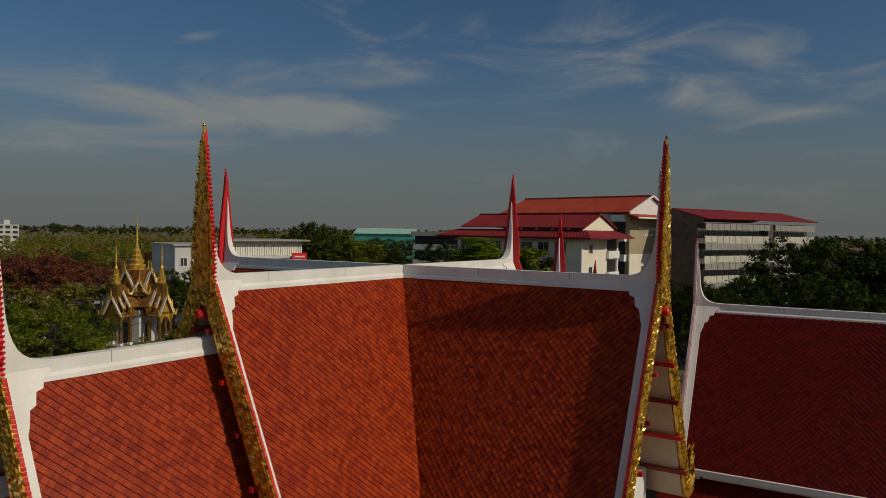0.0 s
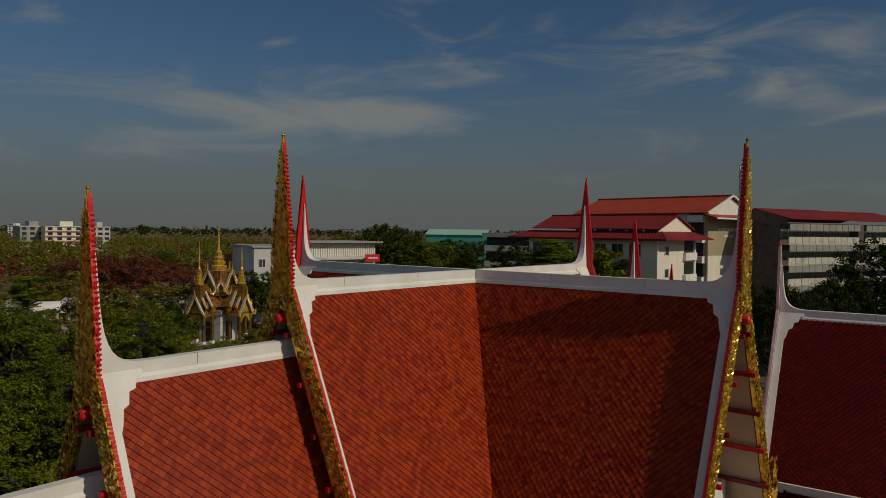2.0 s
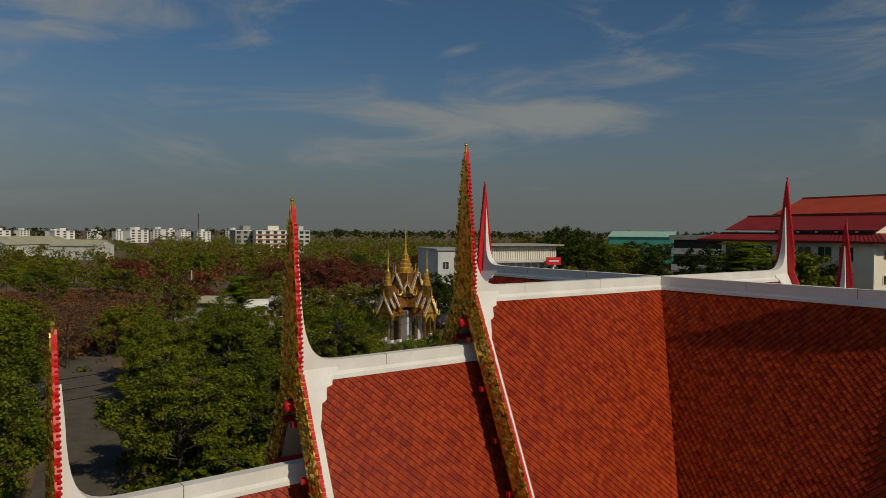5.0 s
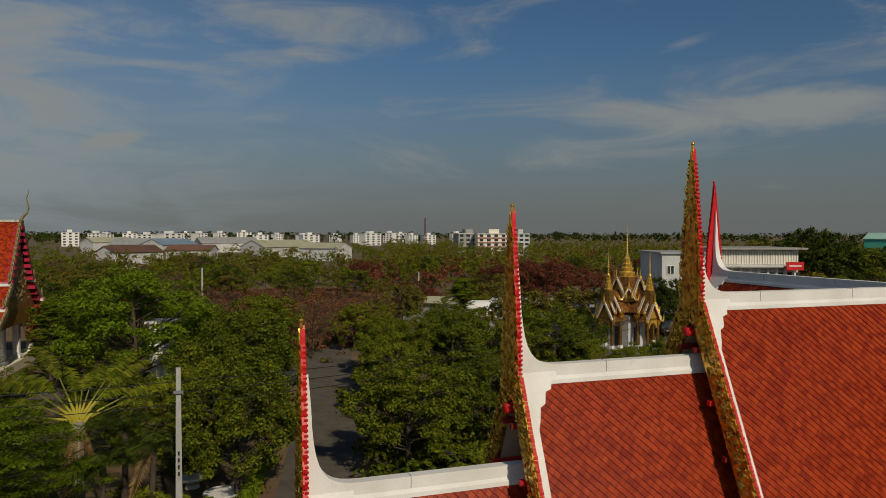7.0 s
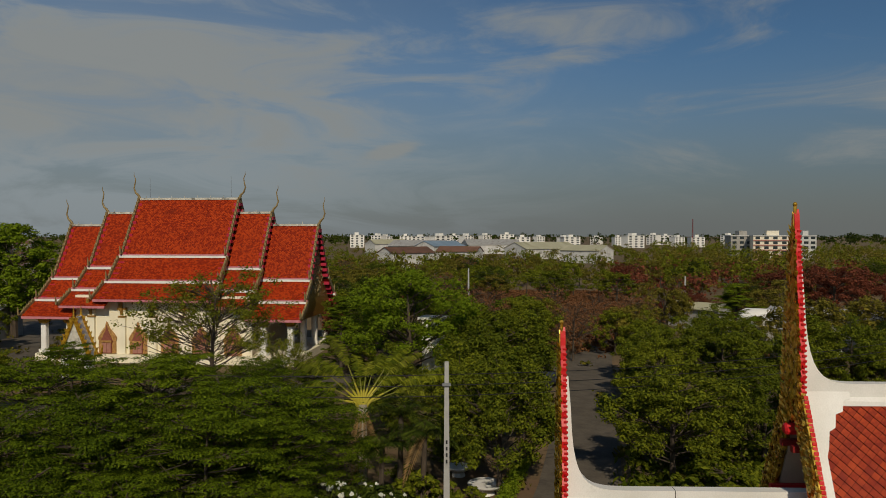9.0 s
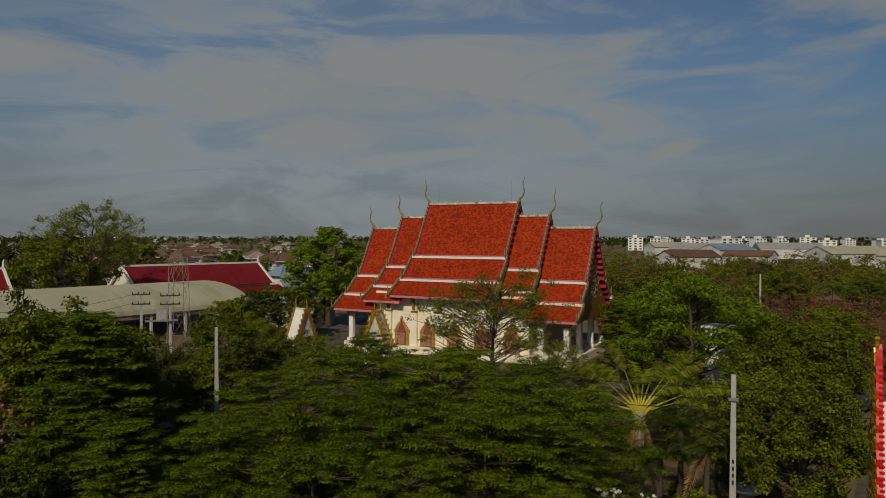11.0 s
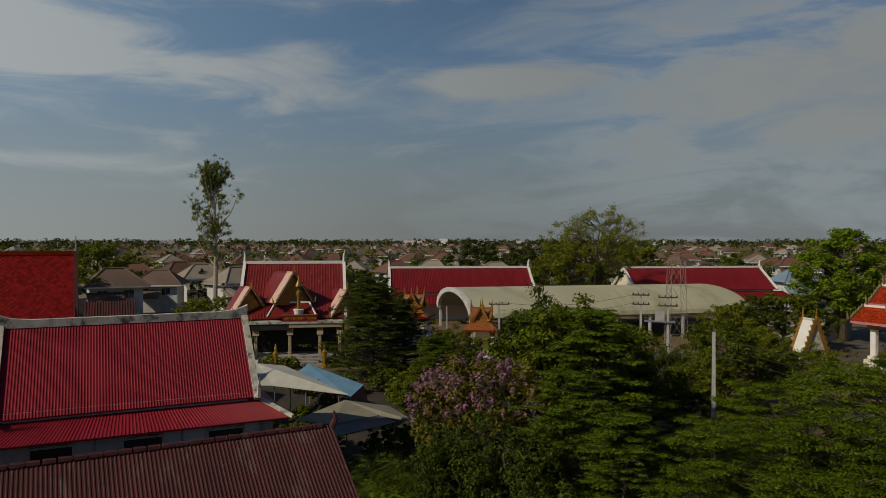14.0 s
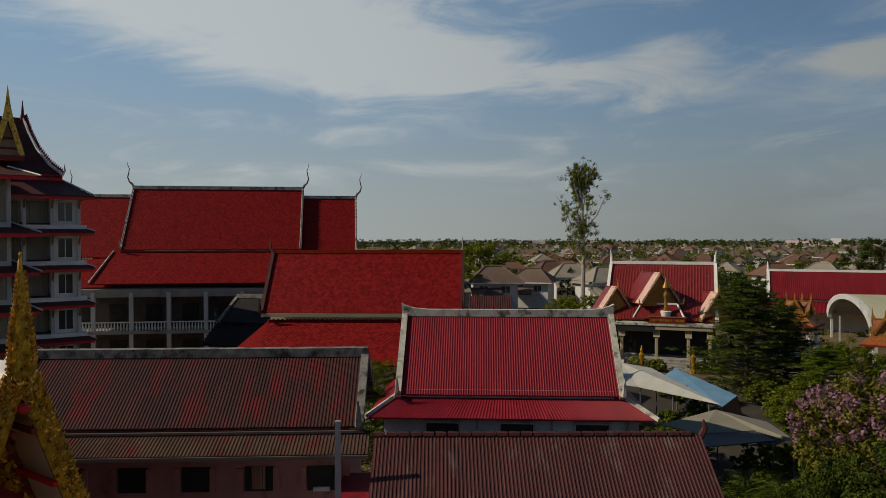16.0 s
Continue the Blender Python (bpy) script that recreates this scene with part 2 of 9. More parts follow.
M["sheet_shed"] = mottled("dull_crimson_metal_sheet", (0.125, 0.0055, 0.0105), (0.195, 0.011, 0.016), 0.8, 0.6, 0.0, 0.2, stain=(0.12, 0.012, 0.013), stain_scale=0.6, stain_from=0.56, stretch=(1, 0.3, 0.3))
M["sheet_old"] = mottled("faded_red_brown_sheet", (0.036, 0.017, 0.015), (0.076, 0.025, 0.022), 1.6, 0.75, 0.0, 0.2, stain=(0.125, 0.012, 0.013), stain_scale=1.2, stain_from=0.52, stretch=(1, 0.35, 0.35))
M["sheet_olive"] = mottled("olive_brown_old_sheet", (0.055, 0.030, 0.022), (0.115, 0.070, 0.045), 1.6, 0.8, 0.0, 0.15, stain=(0.13, 0.024, 0.022), stain_scale=1.3, stain_from=0.50, stretch=(1, 0.35, 0.35))
M["sheet_worn"] = mottled("worn_maroon_sheet", (0.050, 0.016, 0.015), (0.095, 0.028, 0.026), 1.4, 0.65, 0.0, 0.25, stain=(0.11, 0.065, 0.058), stain_scale=2.2, stain_from=0.55, stretch=(1, 0.35, 0.35))
M["sheet_grey"] = mottled("black_brown_roof", (0.016, 0.014, 0.014), (0.034, 0.030, 0.029), 1, 0.9, 0.0, 0.15)
M["sheet_white"] = mottled("pale_metal_sheet", (0.34, 0.33, 0.215), (0.46, 0.445, 0.315), 0.25, 0.6, stain=(0.28, 0.27, 0.17), stain_scale=0.2, stretch=(1, 0.3, 0.3))
M["tin"] = mottled("grey_tin_roof", (0.26, 0.26, 0.25), (0.42, 0.42, 0.40), 0.6, 0.5, stain=(0.18, 0.14, 0.11), stain_scale=0.5)
M["blue"] = mottled("blue_tarpaulin", (0.10, 0.21, 0.32), (0.15, 0.28, 0.40), 0.8, 0.6)
M["canvas"] = mottled("grey_white_canvas", (0.35, 0.35, 0.31), (0.48, 0.48, 0.43), 0.7, 0.7)
M["concrete"] = mottled("concrete", (0.25, 0.24, 0.22), (0.38, 0.37, 0.34), 1.2, 0.85, stain=(0.16, 0.15, 0.14), stain_scale=0.6)
M["grey_white"] = mottled("grey_white_render", (0.48, 0.48, 0.46), (0.60, 0.60, 0.58), 0.5, 0.8, stain=(0.32, 0.31, 0.29), stain_scale=0.3)
M["beige"] = mottled("beige_render", (0.34, 0.28, 0.17), (0.42, 0.35, 0.22), 0.5, 0.8)
M["brown_wall"] = mottled("mauve_brown_wall", (0.38, 0.170, 0.150), (0.50, 0.230, 0.205), 1.2, 0.8, stain=(0.22, 0.105, 0.09), stain_scale=0.7)
M["dark"] = mottled("dark_opening", (0.012, 0.011, 0.010), (0.03, 0.028, 0.025), 1.5, 0.6)
M["brown_roof"] = mottled("brown_house_roof", (0.095, 0.050, 0.034), (0.165, 0.085, 0.055), 0.3, 0.8, spread=0.5)
M["asphalt"] = mottled("worn_asphalt", (0.078, 0.066, 0.050), (0.135, 0.116, 0.090), 0.8, 0.9, fine=6.0, stain=(0.055, 0.046, 0.036), stain_scale=0.3, stain_from=0.54)
M["bark"] = mottled("bark", (0.040, 0.030, 0.021), (0.095, 0.072, 0.050), 3, 0.9, bump=0.6, fine=12, stretch=(1, 1, 0.3))
M["bark_pale"] = mottled("pale_bark", (0.28, 0.25, 0.20), (0.42, 0.38, 0.31), 3, 0.9, bump=0.4, fine=12)
M["leaf"] = leafy("green_leaves", (0.046, 0.068, 0.0055), (0.235, 0.255, 0.017))
M["leaf_dark"] = leafy("dark_green_leaves", (0.0093, 0.0221, 0.0034), (0.104, 0.132, 0.015))
# darker leaf copy: the look of backlit crowns is put into the colour
M["leaf_shade"] = leafy("shade_darkened_leaves", (0.005, 0.013, 0.002), (0.060, 0.082, 0.010))
M["leaf_deep"] = leafy("deep_green_leaves", (0.030, 0.055, 0.003), (0.180, 0.240, 0.010), 0.22)
M["leaf_fir"] = leafy("tiered_green_leaves", (0.032, 0.060, 0.004), (0.190, 0.250, 0.012), 0.22)
M["leaf_lime"] = leafy("yellow_green_leaves", (0.066, 0.080, 0.008), (0.31, 0.325, 0.030), 0.35)
M["leaf_bright"] = leafy("fresh_green_leaves", (0.098, 0.155, 0.007), (0.285, 0.370, 0.021), 0.28)
M["leaf_olive"] = leafy("olive_leaves", (0.0561, 0.0595, 0.0085), (0.262, 0.217, 0.032))
M["leaf_red"] = leafy("russet_leaves", (0.0723, 0.0221, 0.0136), (0.256, 0.081, 0.044))
M["leaf_brown"] = leafy("dry_brown_leaves", (0.102, 0.0467, 0.0221), (0.268, 0.128, 0.055))
M["purple"] = leafy("pink_lilac_blossom", (0.21, 0.10, 0.125), (0.44, 0.26, 0.30), 0.3)
M["white_flower"] = leafy("white_blossom", (0.65, 0.65, 0.58), (0.8, 0.8, 0.72), 0.2)
M["frond_dry"] = leafy("dry_palm_fronds", (0.24, 0.15, 0.06), (0.38, 0.25, 0.11), 0.2)
M["pole"] = mottled("grey_concrete_pole", (0.30, 0.30, 0.29), (0.42, 0.42, 0.40), 2, 0.85)
M["steel"] = mottled("galvanised_steel", (0.25, 0.26, 0.27), (0.40, 0.41, 0.42), 3, 0.45, 0.7)
M["rusty"] = mottled("rusty_pale_steel", (0.22, 0.17, 0.13), (0.36, 0.30, 0.25), 3, 0.7)
M["black"] = mottled("black_rubber", (0.010, 0.010, 0.011), (0.022, 0.022, 0.024), 3, 0.6)
M["glass"], _t, _b = principled("window_glass", 0.06, 0.0, 0.8)
_b.inputs["Base Color"].default_value = (0.035, 0.045, 0.05, 1)
M["green_sheet"] = mottled("green_metal_sheet", (0.04, 0.25, 0.20), (0.06, 0.33, 0.27), 0.3, 0.5)

M["shutter"] = mottled("dull_rose_shutter", (0.30, 0.13, 0.10), (0.40, 0.20, 0.15), 3, 0.6)
M["sheet_maroon"] = mottled("dark_maroon_tile", (0.052, 0.013, 0.012), (0.095, 0.022, 0.020), 1.5, 0.6)
M["sheet_shrine"] = mottled("dark_red_shrine_tile", (0.13, 0.010, 0.010), (0.21, 0.020, 0.016), 1.2, 0.4, stain=(0.46, 0.34, 0.26), stain_scale=4.5, stain_from=0.635)
M["tile_orange"] = mottled("orange_pavilion_tile", (0.17, 0.048, 0.010), (0.34, 0.11, 0.020), 4, 0.5, spread=0.4, stain=(0.14, 0.05, 0.02), stain_scale=1.5)
M["canvas_grey"] = mottled("beige_grey_canvas", (0.20, 0.185, 0.14), (0.29, 0.27, 0.21), 0.7, 0.7)
M["sheet_school"] = mottled("maroon_school_roof", (0.16, 0.013, 0.016), (0.25, 0.026, 0.028), 0.4, 0.7, 0.0, 0.2)
M["sheet_orange"] = mottled("orange_red_school_roof", (0.30, 0.038, 0.020), (0.42, 0.070, 0.035), 0.4, 0.7, 0.0, 0.2)
M["green_pale"] = mottled("pale_green_sheet", (0.30, 0.52, 0.42), (0.38, 0.60, 0.50), 0.3, 0.5)
M["roof_pale"] = mottled("pale_brown_house_roof", (0.21, 0.18, 0.14), (0.31, 0.27, 0.21), 0.3, 0.8)
M["roof_grey"] = mottled("grey_brown_house_roof", (0.105, 0.068, 0.050), (0.165, 0.115, 0.088), 0.3, 0.8)
M["stalk"] = mottled("yellow_green_stalk", (0.33, 0.29, 0.03), (0.48, 0.42, 0.045), 3, 0.5)
M["stalk_green"] = mottled("olive_green_stalk", (0.12, 0.13, 0.02), (0.24, 0.24, 0.035), 3, 0.5)
M["car_white"] = mottled("white_car_paint", (0.70, 0.70, 0.70), (0.78, 0.78, 0.78), 0.5, 0.25, bump=0)
M["car_dark"] = mottled("dark_car_paint", (0.03, 0.035, 0.045), (0.05, 0.055, 0.065), 0.5, 0.25, bump=0)
M["speckle"] = mottled("pale_speckled_verge", (0.46, 0.22, 0.16), (0.80, 0.68, 0.56), 5, 0.6, stain=(0.30, 0.035, 0.025), stain_scale=5.0, stain_from=0.52)
M["tarp_dark"] = mottled("dark_blue_grey_tarpaulin", (0.035, 0.040, 0.055), (0.06, 0.066, 0.085), 0.8, 0.6)
M["tarp_brown"] = mottled("orange_brown_tarpaulin", (0.16, 0.05, 0.02), (0.22, 0.08, 0.03), 0.8, 0.7)
# dark brown; on sheltered and sun-averted walls it has their shade mixed in
M["dim_wall"] = mottled("dark_brown_shaded_render", (0.085, 0.066, 0.058), (0.13, 0.10, 0.088), 1.2, 0.85, stain=(0.05, 0.042, 0.038), stain_scale=0.7)
M["dim_window"] = mottled("dim_grey_green_glazing", (0.055, 0.062, 0.050), (0.11, 0.115, 0.095), 1.5, 0.3)
M["blue_grey"] = mottled("blue_grey_roof", (0.16, 0.23, 0.30), (0.24, 0.32, 0.40), 0.3, 0.5)

# ---------------------------------------------------------------- mesh helpers
def place(az, d, z=0.0):
    """A spot given by its heading to the left of +y and its distance from the origin."""
    a = radians(az)
    return Vector((-math.sin(a) * d, math.cos(a) * d, z))


def part(name, bm, material, parent=None, label="", smooth=False):
    me = bpy.data.meshes.new(name)
    if isinstance(bm, tuple):
        me.from_pydata(bm[0], [], bm[1])
    else:
        bmesh.ops.recalc_face_normals(bm, faces=bm.faces)
        bm.to_mesh(me)
        bm.free()
    me.materials.append(material)
    if smooth:
        me.polygons.foreach_set("use_smooth", [True] * len(me.polygons))
    ob = new(name, me)
    if parent:
        ob.parent = parent
    if label:
        tagged(ob, label)
    return ob


def thing(name, m, label, category, group="", kind=""):
    ob = new(name)
    ob.empty_display_size = 0.5
    ob.matrix_world = m
    return tagged(ob, label, category, group, kind)


def box(bm, x0, x1, y0, y1, z0, z1):
    vs = [bm.verts.new(p) for p in ((x0, y0, z0), (x1, y0, z0), (x1, y1, z0), (x0, y1, z0), (x0, y0, z1), (x1, y0, z1), (x1, y1, z1), (x0, y1, z1))]
    for f in ((0, 3, 2, 1), (4, 5, 6, 7), (0, 1, 5, 4), (1, 2, 6, 5), (2, 3, 7, 6), (3, 0, 4, 7)):
        bm.faces.new([vs[i] for i in f])
    return vs


def boxes(*bs):
    bm = bmesh.new()
    for b in bs:
        box(bm, *b)
    return bm


def tube(bm, pts, radii, seg=6, caps=True):
    """A tapered tube along points."""
    rings = []
    for i, p in enumerate(pts):
        p = Vector(p)
        d = (Vector(pts[min(i + 1, len(pts) - 1)]) - Vector(pts[max(i - 1, 0)])).normalized()
        side = d.cross(Vector((0.31, 0.95, 0.05)))
        if side.length < 0.1:
            side = d.cross(Vector((1, 0, 0)))
        side.normalize()
        other = d.cross(side)
        rings.append([bm.verts.new(p + (side * math.cos(a) + other * math.sin(a)) * radii[i]) for a in [k * 2 * math.pi / seg for k in range(seg)]])
    for a, b in zip(rings, rings[1:]):
        for k in range(seg):
            bm.faces.new((a[k], a[(k + 1) % seg], b[(k + 1) % seg], b[k]))
    if caps:
        bm.faces.new(rings[0][::-1])
        bm.faces.new(rings[-1])
    return bm


def extrude_outline(bm, outline, axis_from, axis_to, frame_x, frame_y, frame_n):
    """A closed flat outline in the frame (x, y) given thickness along n."""
    lo = [bm.verts.new(frame_x * a + frame_y * b + frame_n * axis_from) for a, b in outline]
    hi = [bm.verts.new(frame_x * a + frame_y * b + frame_n * axis_to) for a, b in outline]
    n = len(outline)
    bm.faces.new(lo[::-1])
    bm.faces.new(hi)
    for k in range(n):
        bm.faces.new((lo[k], lo[(k + 1) % n], hi[(k + 1) % n], hi[k]))


X, Y, Z = Vector((1, 0, 0)), Vector((0, 1, 0)), Vector((0, 0, 1))


def slope_slab(bm, x0, x1, y0, z0, y1, z1, thick=0.14, flare0=0.0, flare1=0.0):
    """One roof plane between the lines (y0, z0) and (y1, z1); flares widen its lower edge."""
    n = Vector((0, z0 - z1, y1 - y0))
    if n.z < 0:
        n = -n
    n = n.normalized() * thick
    top = [Vector(p) for p in ((x0, y0, z0), (x1, y0, z0), (x1 + flare1, y1, z1), (x0 - flare0, y1, z1))]
    vs = [bm.verts.new(p) for p in top] + [bm.verts.new(p - n) for p in top]
    for f in ((0, 1, 2, 3), (7, 6, 5, 4), (0, 4, 5, 1), (1, 5, 6, 2), (2, 6, 7, 3), (3, 7, 4, 0)):
        bm.faces.new([vs[i] for i in f])


def gable_wall(bm, x, profile, z0, thick=0.2):
    pts = [(y, z) for y, z in profile]
    outline = [(-y, z) for y, z in reversed(pts) if y > 0] + [(0, pts[0][1])] + [(y, z) for y, z in pts if y > 0]
    outline = [(outline[0][0], z0)] + outline + [(outline[-1][0], z0)]
    extrude_outline(bm, outline, x - thick / 2, x + thick / 2, Y, Z, X)


def ridge_frame(a, b):
    """Pose at the ground under the middle of the line a to b, x along it; and its length."""
    d = b - a
    mid = (a + b) / 2
    return pose(mid.x, mid.y, 0, 0, 0, math.degrees(math.atan2(d.y, d.x))), d.length


def tiles(out, origin, ex, ed, width, length, inside=None, a=0.15, b=0.15, lift=0.03, seed=1, single=None):
    """Diamond tiles over a roof plane, added to out = (verts, faces): ex along the eave, ed down the slope."""
    n = ed.cross(ex).normalized()
    if n.z < 0:
        n = -n
    rnd = random.Random(seed)
    vs, fs = out
    rows = int(length / b)
    cols = int(width / (2 * a)) + 1
    for r in range(rows + 1):
        for c in range(cols + 1):
            s = c * 2 * a + (a if r % 2 else 0)
            d = r * b
            if s > width + 0.01 or d > length + 0.01 or (inside and not inside(s, d)):
                continue
            j = rnd.uniform(-0.008, 0.008)
            k = len(vs)
            p = origin + ex * s + ed * d
            tip = lift + j
            if single and single[0](s, d):
                single[1].append((p, ex, ed, n, a, b, tip))
                continue
            for q in (p - ed * b * 0.93 + n * 0.004, p - ex * a * 0.925 + n * tip * 0.55, p + ed * b * 0.925 + n * tip, p + ex * a * 0.925 + n * tip * 0.55,
                      p - ex * a * 0.925 - n * 0.01, p + ed * b * 0.925 - n * 0.01, p + ex * a * 0.925 - n * 0.01):
                vs.append(tuple(q))
            fs += [(k, k + 1, k + 2, k + 3), (k + 1, k + 4, k + 5, k + 2), (k + 2, k + 5, k + 6, k + 3)]
    return out


def ribbed(bm, x0, x1, y0, z0, y1, z1, pitch=0.22, rise=0.035, flare0=0.0, flare1=0.0):
    """A ribbed metal sheet over one roof plane, with an underside."""
    n = Vector((0, z0 - z1, y1 - y0))
    if n.z < 0:
        n = -n
    n.normalize()
    N = max(2, int((x1 - x0) / pitch))
    top, bot = [], []
    for i in range(N + 1):
        for f, h in ((0.0, 0), (0.45, 0), (0.62, rise), (0.86, rise)):
            s = (i + f) / (N + 1)
            t = Vector((x0 + (x1 - x0) * s, y0, z0)) + n * h
            e = Vector((x0 - flare0 + (x1 + flare1 - x0 + flare0) * s, y1, z1)) + n * h
            top.append(bm.verts.new(t))
            bot.append(bm.verts.new(e))
    for i in range(len(top) - 1):
        bm.faces.new((top[i], top[i + 1], bot[i + 1], bot[i]))
    slope_slab(bm, x0, x1, y0, z0 - 0.03, y1, z1 - 0.03, 0.05, flare0, flare1)


def tiled_roof(parent, x0, x1, profile, mat, a=0.16, name="roof_slope", front_only=True, seed=1, flare=0.0, tile=True, course=None, lift=0.15):
    """Roof planes of both sides along a profile of (half width, height); diamond tiles on the side that is seen."""
    for side in (-1, 1):
        for k, ((h0, z0), (h1, z1)) in enumerate(zip(profile, profile[1:])):
            if abs(h1 - h0) < 0.3:
                continue
            bm = bmesh.new()
            fl = flare if k == len(profile) - 2 else 0
            slope_slab(bm, x0, x1, side * h0, z0, side * h1, z1, 0.16, fl, fl)
            ob = part(name, bm, mat, parent)
            if tile and (side < 0 or not front_only):
                ed = Vector((0, side * (h1 - h0), z1 - z0))
                L = ed.length
                tl = tiles(([], []), Vector((x0, side * h0, z0)), X, ed.normalized(), x1 - x0, L, None, a, course or a, max(0.02, a * lift), seed + k)
                t = part("tile_course", tl, mat, ob)
                tagged(t, kind="stuff")


def sheet_roof(parent, x0, x1, profile, mat, pitch=0.22, flare=0.0, name="roof_sheet"):
    for side in (-1, 1):
        for k, ((h0, z0), (h1, z1)) in enumerate(zip(profile, profile[1:])):
            if abs(h1 - h0) < 0.3:
                continue
            bm = bmesh.new()
            fl = flare if k == len(profile) - 2 else 0
            ribbed(bm, x0, x1, side * h0, z0, side * h1, z1, pitch, min(0.035, pitch * 0.16), fl, fl)
            part(name, bm, mat, parent)


# ---------------------------------------------------------------- ground
def make_ground():
    bm = bmesh.new()
    rings = [0, 20, 40, 60, 80, 110, 150, 220, 320, 480, 700, 1000, 1600, 2600, 4500]
    seg = 72
    grid = []
    for r in rings[1:]:
        grid.append([bm.verts.new((r * math.cos(k * 2 * math.pi / seg), r * math.sin(k * 2 * math.pi / seg), 0)) for k in range(seg)])
    c = bm.verts.new((0, 0, 0))
    for k in range(seg):
        bm.faces.new((c, grid[0][k], grid[0][(k + 1) % seg]))
    for g, h in zip(grid, grid[1:]):
        for k in range(seg):
            bm.faces.new((g[k], h[k], h[(k + 1) % seg], g[(k + 1) % seg]))
    ob = part("ground", bm, mottled("dry_grass_and_soil", (0.075, 0.065, 0.028), (0.19, 0.125, 0.065), 0.12, 0.95, fine=3.0, stain=(0.17, 0.090, 0.055), stain_scale=0.035, stain_from=0.55))
    tagged(ob, "dry grass and bare brown soil", "ground", kind="structure")


make_ground()


def strip(name, pts, width, z, mat, label, category):
    """A flat strip of paving along a line."""
    bm = bmesh.new()
    L, R = [], []
    for i, p in enumerate(pts):
        d = (pts[min(i + 1, len(pts) - 1)] - pts[max(i - 1, 0)]).normalized()
        s = Vector((-d.y, d.x, 0)) * width / 2
        for side, lst in ((s, L), (-s, R)):
            lst.append([bm.verts.new((p.x + side.x, p.y + side.y, z)), bm.verts.new((p.x + side.x, p.y + side.y, z - 0.1))])
    for i in range(len(pts) - 1):
        bm.faces.new((L[i][0], L[i + 1][0], R[i + 1][0], R[i][0]))
        bm.faces.new((L[i][1], L[i + 1][1], L[i + 1][0], L[i][0]))
        bm.faces.new((R[i][0], R[i + 1][0], R[i + 1][1], R[i][1]))
    return tagged(part(name, bm, mat), label, category, kind="structure")


strip("road", [place(51, 22), place(47.4, 40), place(46.8, 60), place(46.6, 84), place(44, 96)], 4.6, 0.02, M["asphalt"], "grey worn asphalt lane between trees", "road")
strip("road_2", [place(49, 74), place(60, 72), place(72, 68), place(90, 66), place(110, 68), place(124, 72), place(136, 76)], 8, 0.03, M["asphalt"], "asphalt temple yard road", "road")
strip("pavement", [place(128, 90), place(110, 84), place(94, 90), place(88, 108), place(86, 130)], 12, 0.04, M["asphalt"], "worn dark asphalt temple yard", "pavement")
# dark soil strip; shadow of trees and canopies is painted into its tone
strip("pavement_2", [place(112, 50), place(122, 53), place(130, 56), place(138, 60)], 27, 0.025, mottled("dark_soil_with_shade", (0.026, 0.021, 0.016), (0.062, 0.048, 0.034), 0.5, 0.95, fine=5.0, stain=(0.085, 0.070, 0.050), stain_scale=0.25, stain_from=0.6), "dark soil under the yard canopies, shade included in its colour", "ground")

LOOSE = {}      # tiles kept as pieces of their own, by roof slope

# ---------------------------------------------------------------- tiered temple roofs with gilded gables
def turned(bm, deg):
    bmesh.ops.rotate(bm, verts=bm.verts, cent=(0, 0, 0), matrix=Matrix.Rotation(radians(deg), 3, "Z"))
    return bm


def relief(bm, centre, along, out, size, rnd, lean=0.0):
    """One carved leaf: a ridged pointed scale lying on a face and curling outwards at its tip."""
    side = along.cross(out)
    a = centre - along * size * 0.5
    tip = centre + along * size * 0.75 + out * size * (0.10 + lean + 0.14 * rnd.random()) + side * size * rnd.uniform(-0.06, 0.06)
    l = centre - side * size * 0.42
    r = centre + side * size * 0.42
    mid = centre + out * size * 0.30
    v = [bm.verts.new(p) for p in (a, l, tip, r, mid)]
    for f in ((0, 1, 4), (1, 2, 4), (2, 3, 4), (3, 0, 4)):
        bm.faces.new([v[i] for i in f])


